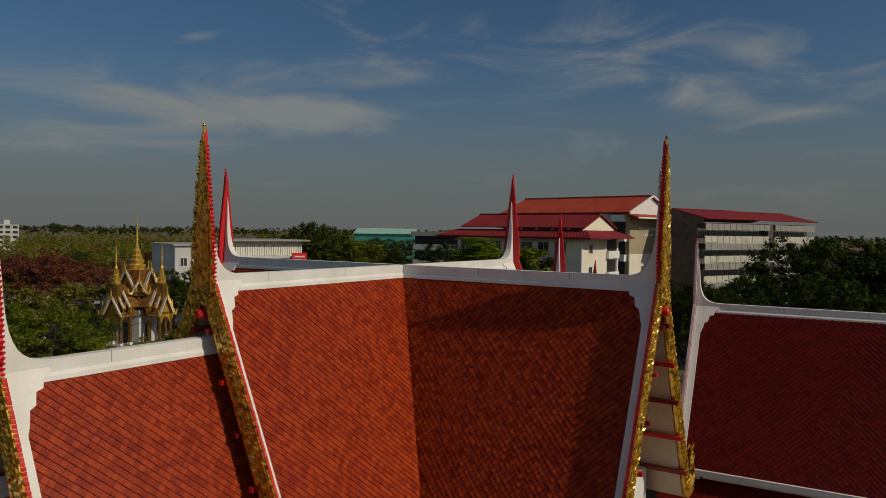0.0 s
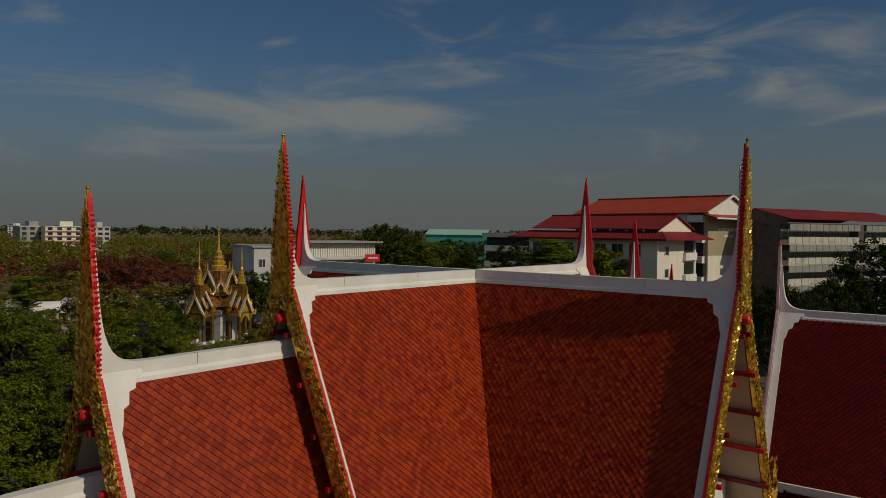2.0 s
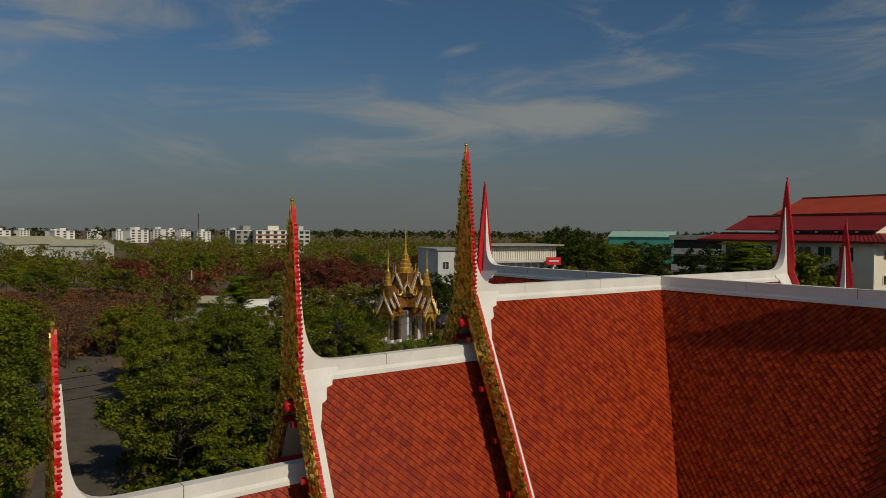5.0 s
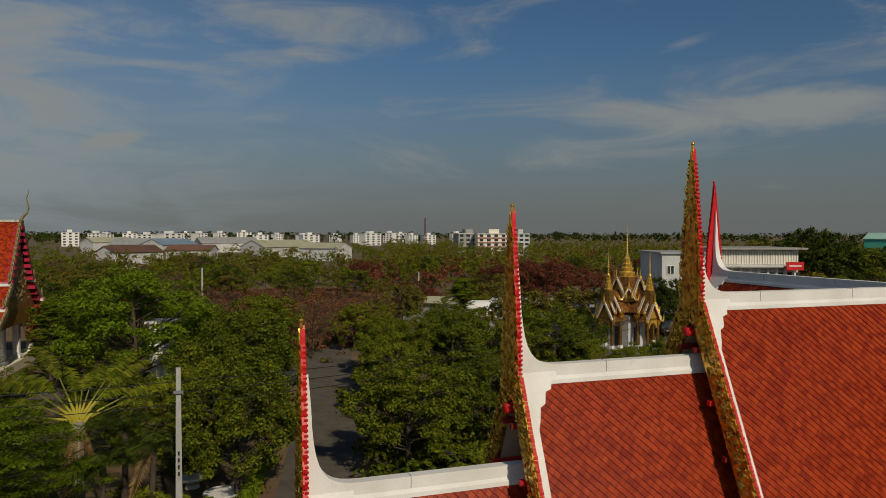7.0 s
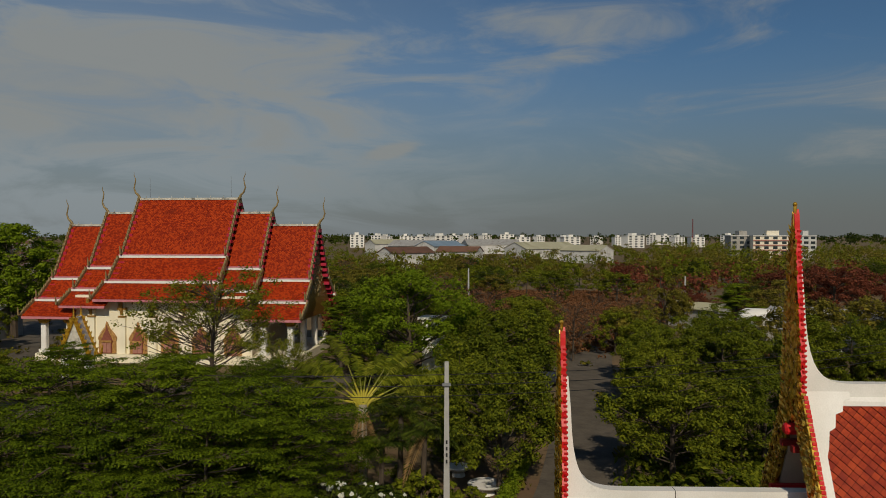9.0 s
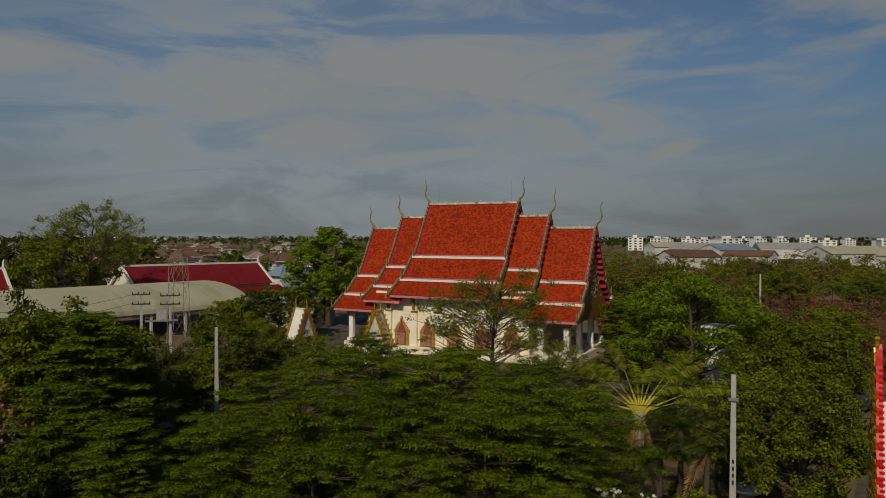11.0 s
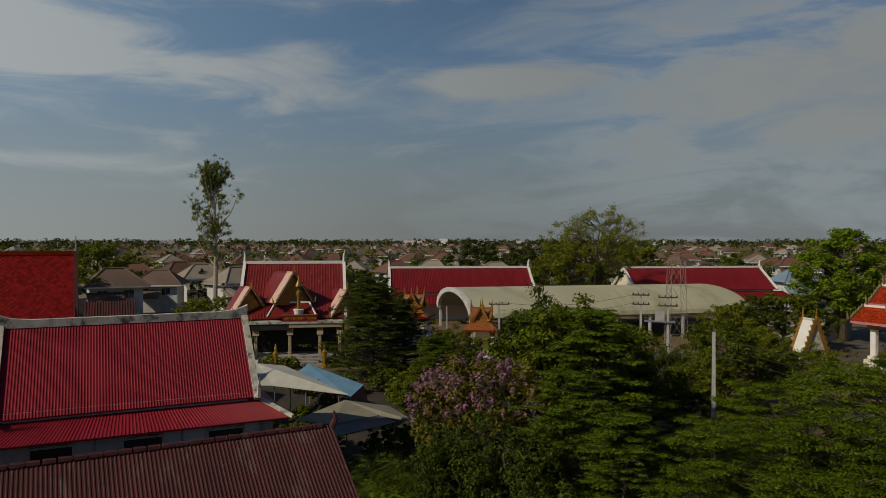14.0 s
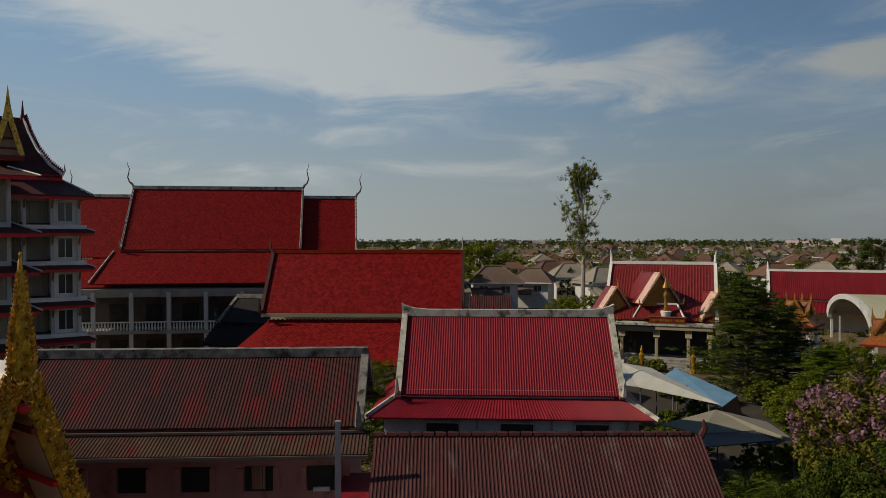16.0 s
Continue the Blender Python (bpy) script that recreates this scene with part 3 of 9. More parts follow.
def arm(parent, rot, s0, s1, zr, half, K=2.2, tile_sides=(1, -1), valley=True, mat="tile", fancy=True, over=1.9, a=0.110, tall=3.78, seed=1, single=None, trim="red"):
    """One roof arm from s0 to the gable at s1, its ridge at zr: slopes, ridge, verge, finial, bargeboards and gable."""
    rnd = random.Random(seed)
    ez = zr - K * half
    L = math.hypot(half, K * half)
    R3 = Matrix.Rotation(radians(rot), 3, "Z")
    for side in (1, -1):
        bm = bmesh.new()
        slope_slab(bm, s0, s1, 0, zr - 0.06, side * half, ez, 0.09)
        slab = part("roof_slope", turned(bm, rot), M["tile_joint"] if side in tile_sides else M[mat], parent)
        ed = Vector((0, side * half / L, -K * half / L))
        nn = Vector((0, side * K * half / L, half / L))
        if side in tile_sides:
            cs = half / L
            ins = (lambda s, d: s + s0 > (d + 0.44) * cs - 0.10) if valley else None
            tl = tiles(([], []), R3 @ (Vector((s0, 0, zr - 0.02)) + ed * 0.44), R3 @ X, R3 @ ed, s1 - s0, L - 0.44, ins, a, a, a * 0.30, 3, (single, LOOSE.setdefault(slab, [])) if single else None)
            tagged(part("tile_course", tl, M[mat], slab), kind="stuff")
        # white verge with its scalloped bracket below the ridge
        prof = [(0, 0.1), (1.02, 0.1), (1.02, 0.30), (0.86, 0.36), (0.80, 0.58), (0.64, 0.64), (0.58, 0.92), (0.44, 1.0), (0.36, 1.35), (0.30, 1.5), (0.28, L), (0, L)]
        bm = bmesh.new()
        lo = [bm.verts.new(Vector((s1 - p, 0, zr)) + ed * d + nn * 0.02) for p, d in prof]
        hi = [bm.verts.new(Vector((s1 - p, 0, zr)) + ed * d + nn * 0.085) for p, d in prof]
        bm.faces.new(lo[::-1])
        bm.faces.new(hi)
        for k in range(len(prof)):
            j = (k + 1) % len(prof)
            bm.faces.new((lo[k], lo[j], hi[j], hi[k]))
        part("verge_band", turned(bm, rot), M["white"], parent)
        if fancy:
            # soffit boards and purlins under the overhang
            bm = bmesh.new()
            slope_slab(bm, s1 - over, s1 - 0.02, side * 0.12, zr - 0.62, side * (half - 0.02), ez - 0.34, 0.04)
            part("soffit_board", turned(bm, rot), M["soffit"], parent)
            for k in range(1, 6):
                d = L * k / 5.6
                p = Vector((0, 0, zr)) + ed * d - nn * 0.30
                bm = boxes((s1 - over - 0.3, s1 + 0.24, p.y - 0.06, p.y + 0.06, p.z - 0.08, p.z + 0.05))
                part("purlin", turned(bm, rot), M["red_dark"] if k % 2 else M["red"], parent)
    # ridge cap sweeping up into the finial
    bm = bmesh.new()
    out = [(s0, zr - 0.25), (s1, zr - 0.25), (s1, zr + tall * 0.70), (s1 - 0.05, zr + tall * 0.70)]
    out += [(s1 - 0.10 - 1.30 * (q ** 2.3), zr + 0.06 + (tall * 0.62) * (1 - q) ** 3.0) for q in [i / 12 for i in range(1, 13)]]
    out += [(s0, zr + 0.06)]
    extrude_outline(bm, out, -0.14, 0.14, X, Z, Y)
    bmesh.ops.bevel(bm, geom=[e for e in bm.edges if len(e.link_faces) == 2 and e.calc_face_angle(0) > 1.2], offset=0.03, segments=1, affect="EDGES")
    for v in bm.verts:
        up = (v.co.z - zr - 0.3) / (tall * 0.70 - 0.3)
        if up > 0:
            v.co.y *= max(0.06, 1 - up)
    part("ridge_cap", turned(bm, rot), M["white"], parent)
    bm = bmesh.new()
    out = [(-0.21, zr - 0.40), (0.21, zr - 0.40), (0.20, zr - 0.30), (0.145, zr - 0.22), (-0.145, zr - 0.22), (-0.20, zr - 0.30)]
    extrude_outline(bm, out, s0, s1 - 0.02, Y, Z, X)
    part("ridge_moulding", turned(bm, rot), M["white"], parent)
    if tile_sides:
        for k in range(1, int((s1 - s0 - 1.6) / 3.3) + 1):
            q = s0 + 3.3 * k
            part("joint_line", turned(boxes((q, q + 0.014, -0.143, 0.143, zr - 0.2, zr + 0.063)), rot), M["weathered"], parent)
    # flame-shaped finial
    q = tall / 3.95
    flame = [(0.40, -0.25), (0.41, 0.35), (0.36, 1.1), (0.25, 2.0), (0.13, 3.0), (0.06, 3.6), (0.04, 3.85)]

    def half_width(z):
        for (w0, z0), (w1, z1) in zip(flame, flame[1:]):
            if z <= z1 * q:
                return (w0 + (w1 - w0) * max(0, (z - z0 * q) / ((z1 - z0) * q))) * min(1, q + 0.1)
        return 0.05
    zs = [(-0.25 + 4.1 * i / 24) * q for i in range(25)]
    edge = []
    for i, z in enumerate(zs):
        w = half_width(z) * (1.0 if i % 2 else 0.84)
        edge.append((w, zr + z))
    outline = [(0, zr + tall)] + edge[::-1] + [(-w, z) for w, z in edge]
    bm = bmesh.new()
    extrude_outline(bm, outline, s1 + 0.02, s1 + 0.13, Y, Z, X)
    fin = part("finial", turned(bm, rot), M[trim], parent, "flame-shaped finial")
    bm = bmesh.new()
    z = -0.2
    while z < tall - 0.4:
        for sgn in (1, -1):
            w = sgn * half_width(z)
            v = [bm.verts.new((s1 + x, w + sgn * y, zr + z + h)) for x, y, h in ((0.0, -0.06, -0.03), (0.08, -0.06, -0.03), (0.08, 0.004, 0.0), (0.0, 0.004, 0.0), (0.0, -0.06, 0.04), (0.08, -0.06, 0.04), (0.08, 0.018, 0.04), (0.0, 0.018, 0.04))]
            for f in ((0, 3, 2, 1), (4, 5, 6, 7), (0, 1, 5, 4), (1, 2, 6, 5), (2, 3, 7, 6), (3, 0, 4, 7)):
                bm.faces.new([v[i] for i in f])
        z += 0.11
    tagged(part("edge_tab", turned(bm, rot), M[trim], fin), kind="stuff")
    if fancy:
        bm = bmesh.new()
        extrude_outline(bm, [(a * 0.78, b - 0.06) for a, b in outline], s1 + 0.132, s1 + 0.16, Y, Z, X)
        part("gilt_panel", turned(bm, rot), M["gold"], parent)
    bm = bmesh.new()
    tube(bm, [(s1 + 0.1, 0, zr + tall - 0.45), (s1 + 0.1, 0, zr + tall + 0.1)], [0.050, 0.035], 6)
    bmesh.ops.create_uvsphere(bm, u_segments=8, v_segments=6, radius=0.05, matrix=Matrix.Translation((s1 + 0.1, 0, zr + tall + 0.1)))
    part("finial_knob", turned(bm, rot), M["gold"] if fancy else M["red"], parent)
    # bargeboards, each with red edge tabs and carved gilding
    for side in (1, -1):
        ed = Vector((0, side * half / L, -K * half / L))
        nn = Vector((0, side * K * half / L, half / L))
        bm = bmesh.new()
        o = [Vector((0, 0, zr)) + ed * d + nn * w for d, w in ((0.2, 0.33), (L, 0.31), (L + 0.1, -0.05), (L - 0.1, -0.22), (0.5, -0.22))]
        lo = [bm.verts.new(p + X * (s1 + 0.02)) for p in o]
        hi = [bm.verts.new(p + X * (s1 + 0.12)) for p in o]
        bm.faces.new(lo[::-1])
        bm.faces.new(hi)
        for k in range(5):
            bm.faces.new((lo[k], lo[(k + 1) % 5], hi[(k + 1) % 5], hi[k]))
        board = part("bargeboard", turned(bm, rot), M["gold"] if fancy else M[trim], parent)
        bm = bmesh.new()
        n = int(L / 0.10)
        for k in range(n):
            d = 0.35 + (L - 0.4) * k / n
            c = Vector((s1 + 0.05, 0, zr)) + ed * d + nn * 0.32
            h = rnd.uniform(0.012, 0.036)
            v = [bm.verts.new(p) for p in (c - ed * 0.042 - X * 0.06, c + ed * 0.045 - X * 0.06, c + ed * 0.042 + X * 0.04, c - ed * 0.042 + X * 0.04,
                                           c - ed * 0.042 - X * 0.06 + nn * h, c + ed * 0.016 - X * 0.06 + nn * h * 0.6, c + ed * 0.016 + X * 0.03 + nn * h * 0.6, c - ed * 0.042 + X * 0.03 + nn * h)]
            for f in ((0, 3, 2, 1), (4, 5, 6, 7), (0, 1, 5, 4), (1, 2, 6, 5), (2, 3, 7, 6), (3, 0, 4, 7)):
                bm.faces.new([v[i] for i in f])
        tagged(part("edge_tab", turned(bm, rot), M[trim], board), kind="stuff")
        if fancy:
            bm = bmesh.new()
            n = int(L / 0.105)
            for k in range(n):
                d = 0.1 + L * k / n
                for w in (0.24, 0.13, 0.02, -0.10):
                    c = Vector((s1 + 0.118, 0, zr)) + ed * (d + rnd.uniform(-0.05, 0.05)) + nn * (w + rnd.uniform(-0.035, 0.035))
                    relief(bm, c, (-ed + nn * rnd.uniform(-1.1, 1.1)).normalized(), (X + nn * rnd.uniform(-0.4, 0.4)).normalized(), rnd.uniform(0.08, 0.16), rnd, rnd.uniform(0.02, 0.22))
                if k % 2 == 0:
                    c = Vector((s1 + 0.10, 0, zr)) + ed * (d + rnd.uniform(-0.03, 0.03)) + nn * 0.34
                    relief(bm, c, (nn * 0.7 - ed * rnd.uniform(0.5, 1.2)).normalized(), X, rnd.uniform(0.08, 0.15), rnd)
                    c = Vector((s1 + 0.10, 0, zr)) + ed * d - nn * 0.20
                    relief(bm, c, (-nn * 0.7 - ed * rnd.uniform(0.3, 1.0)).normalized(), X, rnd.uniform(0.06, 0.12), rnd)
            tagged(part("carved_leaf", turned(bm, rot), M["gold"], board, "gilded carved leaves"), kind="stuff")
            # rising end ornament
            e = Vector((s1 + 0.08, 0, zr)) + ed * L
            bm = bmesh.new()
            pts = [e + Vector((0, side * y, z)) for y, z in ((-0.1, -0.2), (0.28, -0.1), (0.52, 0.25), (0.50, 0.65), (0.62, 1.0), (0.60, 1.25))]
            tube(bm, pts, [0.2, 0.2, 0.17, 0.12, 0.07, 0.015], 6)
            for k in range(14):
                c = pts[1 + k % 4] + Vector((rnd.uniform(-0.12, 0.12), rnd.uniform(-0.12, 0.12), rnd.uniform(0, 0.25)))
                relief(bm, c, Vector((0, side * 0.4, 1)).normalized(), Vector((1, side * 0.4, 0)).normalized(), 0.2, rnd)
            part("end_ornament", turned(bm, rot), M["gold"], parent)
    if fancy:
        bm = bmesh.new()
        z = -0.7
        while z < tall - 0.35:
            w = half_width(max(z, -0.25)) if z > -0.3 else 0.44
            k = max(1, int(2 * w / 0.11))
            for i in range(k + 1):
                y = -w + 2 * w * i / k
                relief(bm, Vector((s1 + 0.13, y * 0.96 + rnd.uniform(-0.03, 0.03), zr + z + rnd.uniform(-0.04, 0.04))), Vector((0, y * 0.9 + rnd.uniform(-0.8, 0.8), 1)).normalized(), (X + Y * rnd.uniform(-0.4, 0.4)).normalized(), rnd.uniform(0.09, 0.17), rnd, rnd.uniform(0.05, 0.25))
            for sgn in (1, -1):
                relief(bm, Vector((s1 + 0.15, sgn * w * 0.95, zr + z + rnd.uniform(-0.03, 0.03))), Vector((0, sgn * rnd.uniform(0.1, 0.5), 1)).normalized(), X, rnd.uniform(0.10, 0.17), rnd, 0.2)
            z += 0.11
        tagged(part("carved_leaf", turned(bm, rot), M["gold"], parent, "gilded carved leaves"), kind="stuff")
        bm = bmesh.new()
        tube(bm, [(s1 - over, 0, zr - 0.95), (s1 + 0.26, 0, zr - 0.95), (s1 + 0.30, 0, zr - 0.95)], [0.13, 0.13, 0.08], 10)
        part("ridge_beam_end", turned(bm, rot), M["red"], parent)
        # carved pediment
        bm = bmesh.new()
        gable_wall(bm, s1 - over, [(0, zr - 0.4), (half - 0.35, ez + 0.3)], max(0.0, ez - 0.6), 0.2)
        ped = part("pediment", turned(bm, rot), M["red_dark"], parent)
        bm = bmesh.new()
        for k in range(150):
            z = rnd.uniform(ez + 0.3, zr - 1.4)
            w = (zr - 0.9 - z) / K
            relief(bm, Vector((s1 - over + 0.1, rnd.uniform(-w, w), z)), Vector((0, rnd.uniform(-1, 1), rnd.uniform(0.2, 1))).normalized(), X, rnd.uniform(0.25, 0.45), rnd)
        tagged(part("carved_scroll", turned(bm, rot), M["gold"], ped), kind="stuff")
    else:
        bm = bmesh.new()
        gable_wall(bm, s1 - 0.8, [(0, zr - 0.4), (half - 0.35, ez + 0.3)], max(0.0, ez - 0.6), 0.2)
        part("gable_wall", turned(bm, rot), M["white"], parent)


HALL = pose(-1.51, 26.24, 0, 0, 0, -33.23)
hall = thing("temple_hall", HALL, "cruciform temple hall with orange tiled tiered roofs and gilded gables", "temple")
arm(hall, -90, 0, 8.66, 12.35, 3.2, tile_sides=(1,), seed=1, tall=3.89)
arm(hall, 0, 0, 9.38, 12.35, 3.2, tile_sides=(-1,), seed=2, tall=4.03)
arm(hall, 180, 0, 9.58, 12.35, 3.2, tile_sides=(1,), fancy=False, seed=3, tall=3.75)
arm(hall, 90, 0, 8.44, 12.35, 3.2, tile_sides=(), fancy=False, seed=4, tall=3.82)
arm(hall, -90, 8.1, 13.85, 10.73, 3.0, tile_sides=(1,), valley=False, seed=5, single=lambda s, d: d < 1.1, tall=3.82)
arm(hall, -90, 13.2, 18.86, 8.38, 2.5, tile_sides=(1,), valley=False, seed=6, tall=3.60)
arm(hall, 90, 8.1, 13.85, 10.72, 3.0, tile_sides=(), valley=False, fancy=False, seed=7)
arm(hall, 90, 13.2, 18.92, 8.12, 2.5, tile_sides=(), valley=False, fancy=False, seed=10)
for _r, _l in ((0, 8.3), (180, 8.3), (-90, 17.6), (90, 7.6)):
    part("wall", turned(boxes((0 if _r else -2.6, _l, -2.6, 2.6, 0, 5.9 if _l < 10 else 3.2)), _r), M["white"], hall)
    part("lower_roof", turned(boxes((2.6, _l + 0.2, -4.6, 4.6, 2.6, 2.85)), _r), M["tile"], hall)


def building(name, a, b, label, category="building"):
    m, L = ridge_frame(a, b)
    ob = thing(name, m, label, category)
    return ob, L / 2


def hall_right():
    a, b = place(-19.5, 36.5), place(-46, 37.5)
    ob, h = building("side_hall", a, b, "long hall with dark red tiled roof and white ridge", "temple")
    arm(ob, 180, -h, h, 10.35, 3.9, K=1.75, tile_sides=(1,), valley=False, mat="tile_maroon", fancy=False, tall=3.0, seed=8, a=0.115, trim="pink")
    tiled_roof(ob, -h - 0.6, h + 0.4, [(3.5, 3.1), (6.2, 0.75)], M["tile_maroon"], 0.15)
    part("eave_board", boxes((-h, h, -4.0, -3.85, 3.35, 3.6)), M["white"], ob)
    part("wall", boxes((-h + 1, h - 1, -3.5, 3.5, 0, 3.4)), M["white"], ob)


hall_right()


def porch_near():
    """Gilded gable of a porch close by."""
    p = place(178.2, 20)
    ob = thing("porch_gable", pose(p.x, p.y, 0, 0, 0, 112), "gilded porch gable with red purlins and tiled roof", "temple")
    arm(ob, 0, -9, 0, 10.9, 2.8, K=2.85, tile_sides=(), valley=False, seed=9, tall=2.65, trim="gold_old")
    part("wall", boxes((-8.5, -1.3, -2.2, 2.2, 0, 4.2)), M["white"], ob)


porch_near()


# ---------------------------------------------------------------- ordination hall
def horn(bm, base, side, tall, r=0.16):
    """A slender curved ridge finial that leans out along x by side."""
    pts = [(0, 0), (0.10, 0.12), (0.30, 0.22), (0.42, 0.40), (0.34, 0.58), (0.30, 0.74), (0.42, 0.90), (0.40, 1.0)]
    tube(bm, [(base[0] + side * x * tall * 0.55, base[1], base[2] + z * tall) for x, z in pts], [r * 1.7, r * 1.5, r * 1.1, r * 0.85, r * 0.7, r * 0.55, r * 0.35, 0.02], 6)


def verge_boards(parent, x, profile, mat, width=0.32, thick=0.22, knobs=True):
    """Bargeboards along both slopes of a stepped profile, with small hooks."""
    for side in (1, -1):
        for (h0, z0), (h1, z1) in zip(profile, profile[1:]):
            if abs(h1 - h0) < 0.3:
                continue
            bm = bmesh.new()
            d = Vector((0, side * (h1 - h0), z1 - z0))
            L = d.length
            d.normalize()
            n = Vector((0, side * (z0 - z1), h1 - h0)).normalized()
            o = Vector((x, side * h0, z0))
            pts = [o - n * 0.15, o + n * width, o + d * (L + 0.1) + n * width, o + d * (L + 0.1) - n * 0.15]
            lo = [bm.verts.new(p - X * thick / 2) for p in pts]
            hi = [bm.verts.new(p + X * thick / 2) for p in pts]
            bm.faces.new(lo[::-1])
            bm.faces.new(hi)
            for k in range(4):
                bm.faces.new((lo[k], lo[(k + 1) % 4], hi[(k + 1) % 4], hi[k]))
            if knobs:
                for k in range(int(L / 0.55)):
                    c = o + d * (0.3 + 0.55 * k) + n * width
                    v = [bm.verts.new(p) for p in (c - d * 0.15 - X * 0.08, c + d * 0.15 - X * 0.08, c + d * 0.15 + X * 0.08, c - d * 0.15 + X * 0.08, c - d * 0.18 + n * 0.26)]
                    for f in ((0, 1, 4), (1, 2, 4), (2, 3, 4), (3, 0, 4)):
                        bm.faces.new([v[i] for i in f])
            # upturned hook at the foot
            e = o + d * L + n * 0.1
            tube(bm, [e, e + Vector((0, side * 0.35, 0.05)), e + Vector((0, side * 0.42, 0.55)), e + Vector((0, side * 0.5, 0.95))], [0.16, 0.13, 0.09, 0.02], 5)
            part("bargeboard", bm, mat, parent)


def pointed_window(parent, x, y, z0, w, h, depth=0.28):
    """A shuttered window in a gilded pointed frame on a wall that faces -y."""
    def arch(g, lift=0.0):
        e = w / 2 + g
        side = [(e, 0.0), (e, h * 0.52), (e + 0.10, h * 0.56), (e + 0.06, h * 0.64), (e * 0.86, h * 0.74), (e * 0.62, h * 0.86), (e * 0.34, h * 0.97), (e * 0.14, h * 1.07)]
        return [(x + a, z0 + b + lift) for a, b in side] + [(x, z0 + h * 1.24 + lift)] + [(x - a, z0 + b + lift) for a, b in reversed(side)]
    bm = bmesh.new()
    extrude_outline(bm, arch(0.48), y - depth * 0.6, y + 0.02, X, Z, Y)
    fr = part("window", bm, M["gilt_warm"], parent, "window in a gilded pointed frame")
    bm = bmesh.new()
    extrude_outline(bm, arch(0.06, -0.28), y - depth, y - depth * 0.55, X, Z, Y)
    part("inner_arch", bm, M["niche_red"], fr)
    rnd = random.Random(int(x * 50) + 900)
    bm = bmesh.new()
    rim = arch(0.34)
    for (ax, az_), (bx, bz) in zip(rim, rim[1:]):
        n = max(1, int(math.hypot(bx - ax, bz - az_) / 0.16))
        for k in range(n):
            f = (k + 0.5) / n
            d = Vector((bx - ax, 0, bz - az_)).normalized()
            relief(bm, Vector((ax + (bx - ax) * f, y - depth * 0.6, az_ + (bz - az_) * f)), (d * 0.4 + Vector((0, 0, 1)) * 0.9).normalized(), -Y, rnd.uniform(0.16, 0.28), rnd)
    tagged(part("carved_rim", bm, M["gilt_warm"], fr, "gilded carved rim"), kind="stuff")
    for sgn in (-1, 1):
        xa, xb = sorted((x + sgn * 0.03, x + sgn * w / 2))
        part("shutter", boxes((xa, xb, y - depth - 0.06, y - depth + 0.02, z0 + 0.1, z0 + h * 0.42)), M["shutter"], fr)
    part("lintel", boxes((x - w / 2 - 0.1, x + w / 2 + 0.1, y - depth - 0.1, y - depth + 0.02, z0 + h * 0.44, z0 + h * 0.52)), M["gilt_warm"], fr)
    part("sill", boxes((x - w / 2 - 0.5, x + w / 2 + 0.5, y - depth - 0.1, y + 0.02, z0 - 0.22, z0)), M["gilt_pale"], fr)


def column(parent, x, y, z0, z1, r=0.32, mat="white"):
    bm = boxes((x - r, x + r, y - r, y + r, z0, z1))
    bmesh.ops.bevel(bm, geom=[e for e in bm.edges if abs(e.verts[0].co.z - e.verts[1].co.z) > 1], offset=r * 0.3, segments=1, affect="EDGES")
    c = part("column", bm, M[mat], parent)
    bm = bmesh.new()
    for k, (g, za, zb) in enumerate(((1.25, 0.55, 0.35), (1.55, 0.35, 0.15), (1.85, 0.15, 0.0))):
        box(bm, x - r * g, x + r * g, y - r * g, y + r * g, z1 - za, z1 - zb)
    part("capital", bm, M["gold"], c, "gilded lotus capital")
    part("column_base", boxes((x - r * 1.4, x + r * 1.4, y - r * 1.4, y + r * 1.4, z0, z0 + 0.35)), M["white"], c)


M["gilt_warm"] = mottled("warm_old_gilding", (0.26, 0.12, 0.035), (0.56, 0.33, 0.11), 5, 0.5, 0.2, bump=0.5, fine=14)
M["niche_red"] = mottled("dull_brown_red_panel", (0.16, 0.045, 0.03), (0.28, 0.09, 0.06), 4, 0.6)
# lighter copy of the cream wall, sunlight put into the colour
M["cream_lit"] = mottled("sunlit_cream_wall_paint", (0.74, 0.68, 0.50), (0.84, 0.79, 0.62), 0.7, 0.75, stain=(0.58, 0.52, 0.40), stain_scale=0.4, stain_from=0.64)


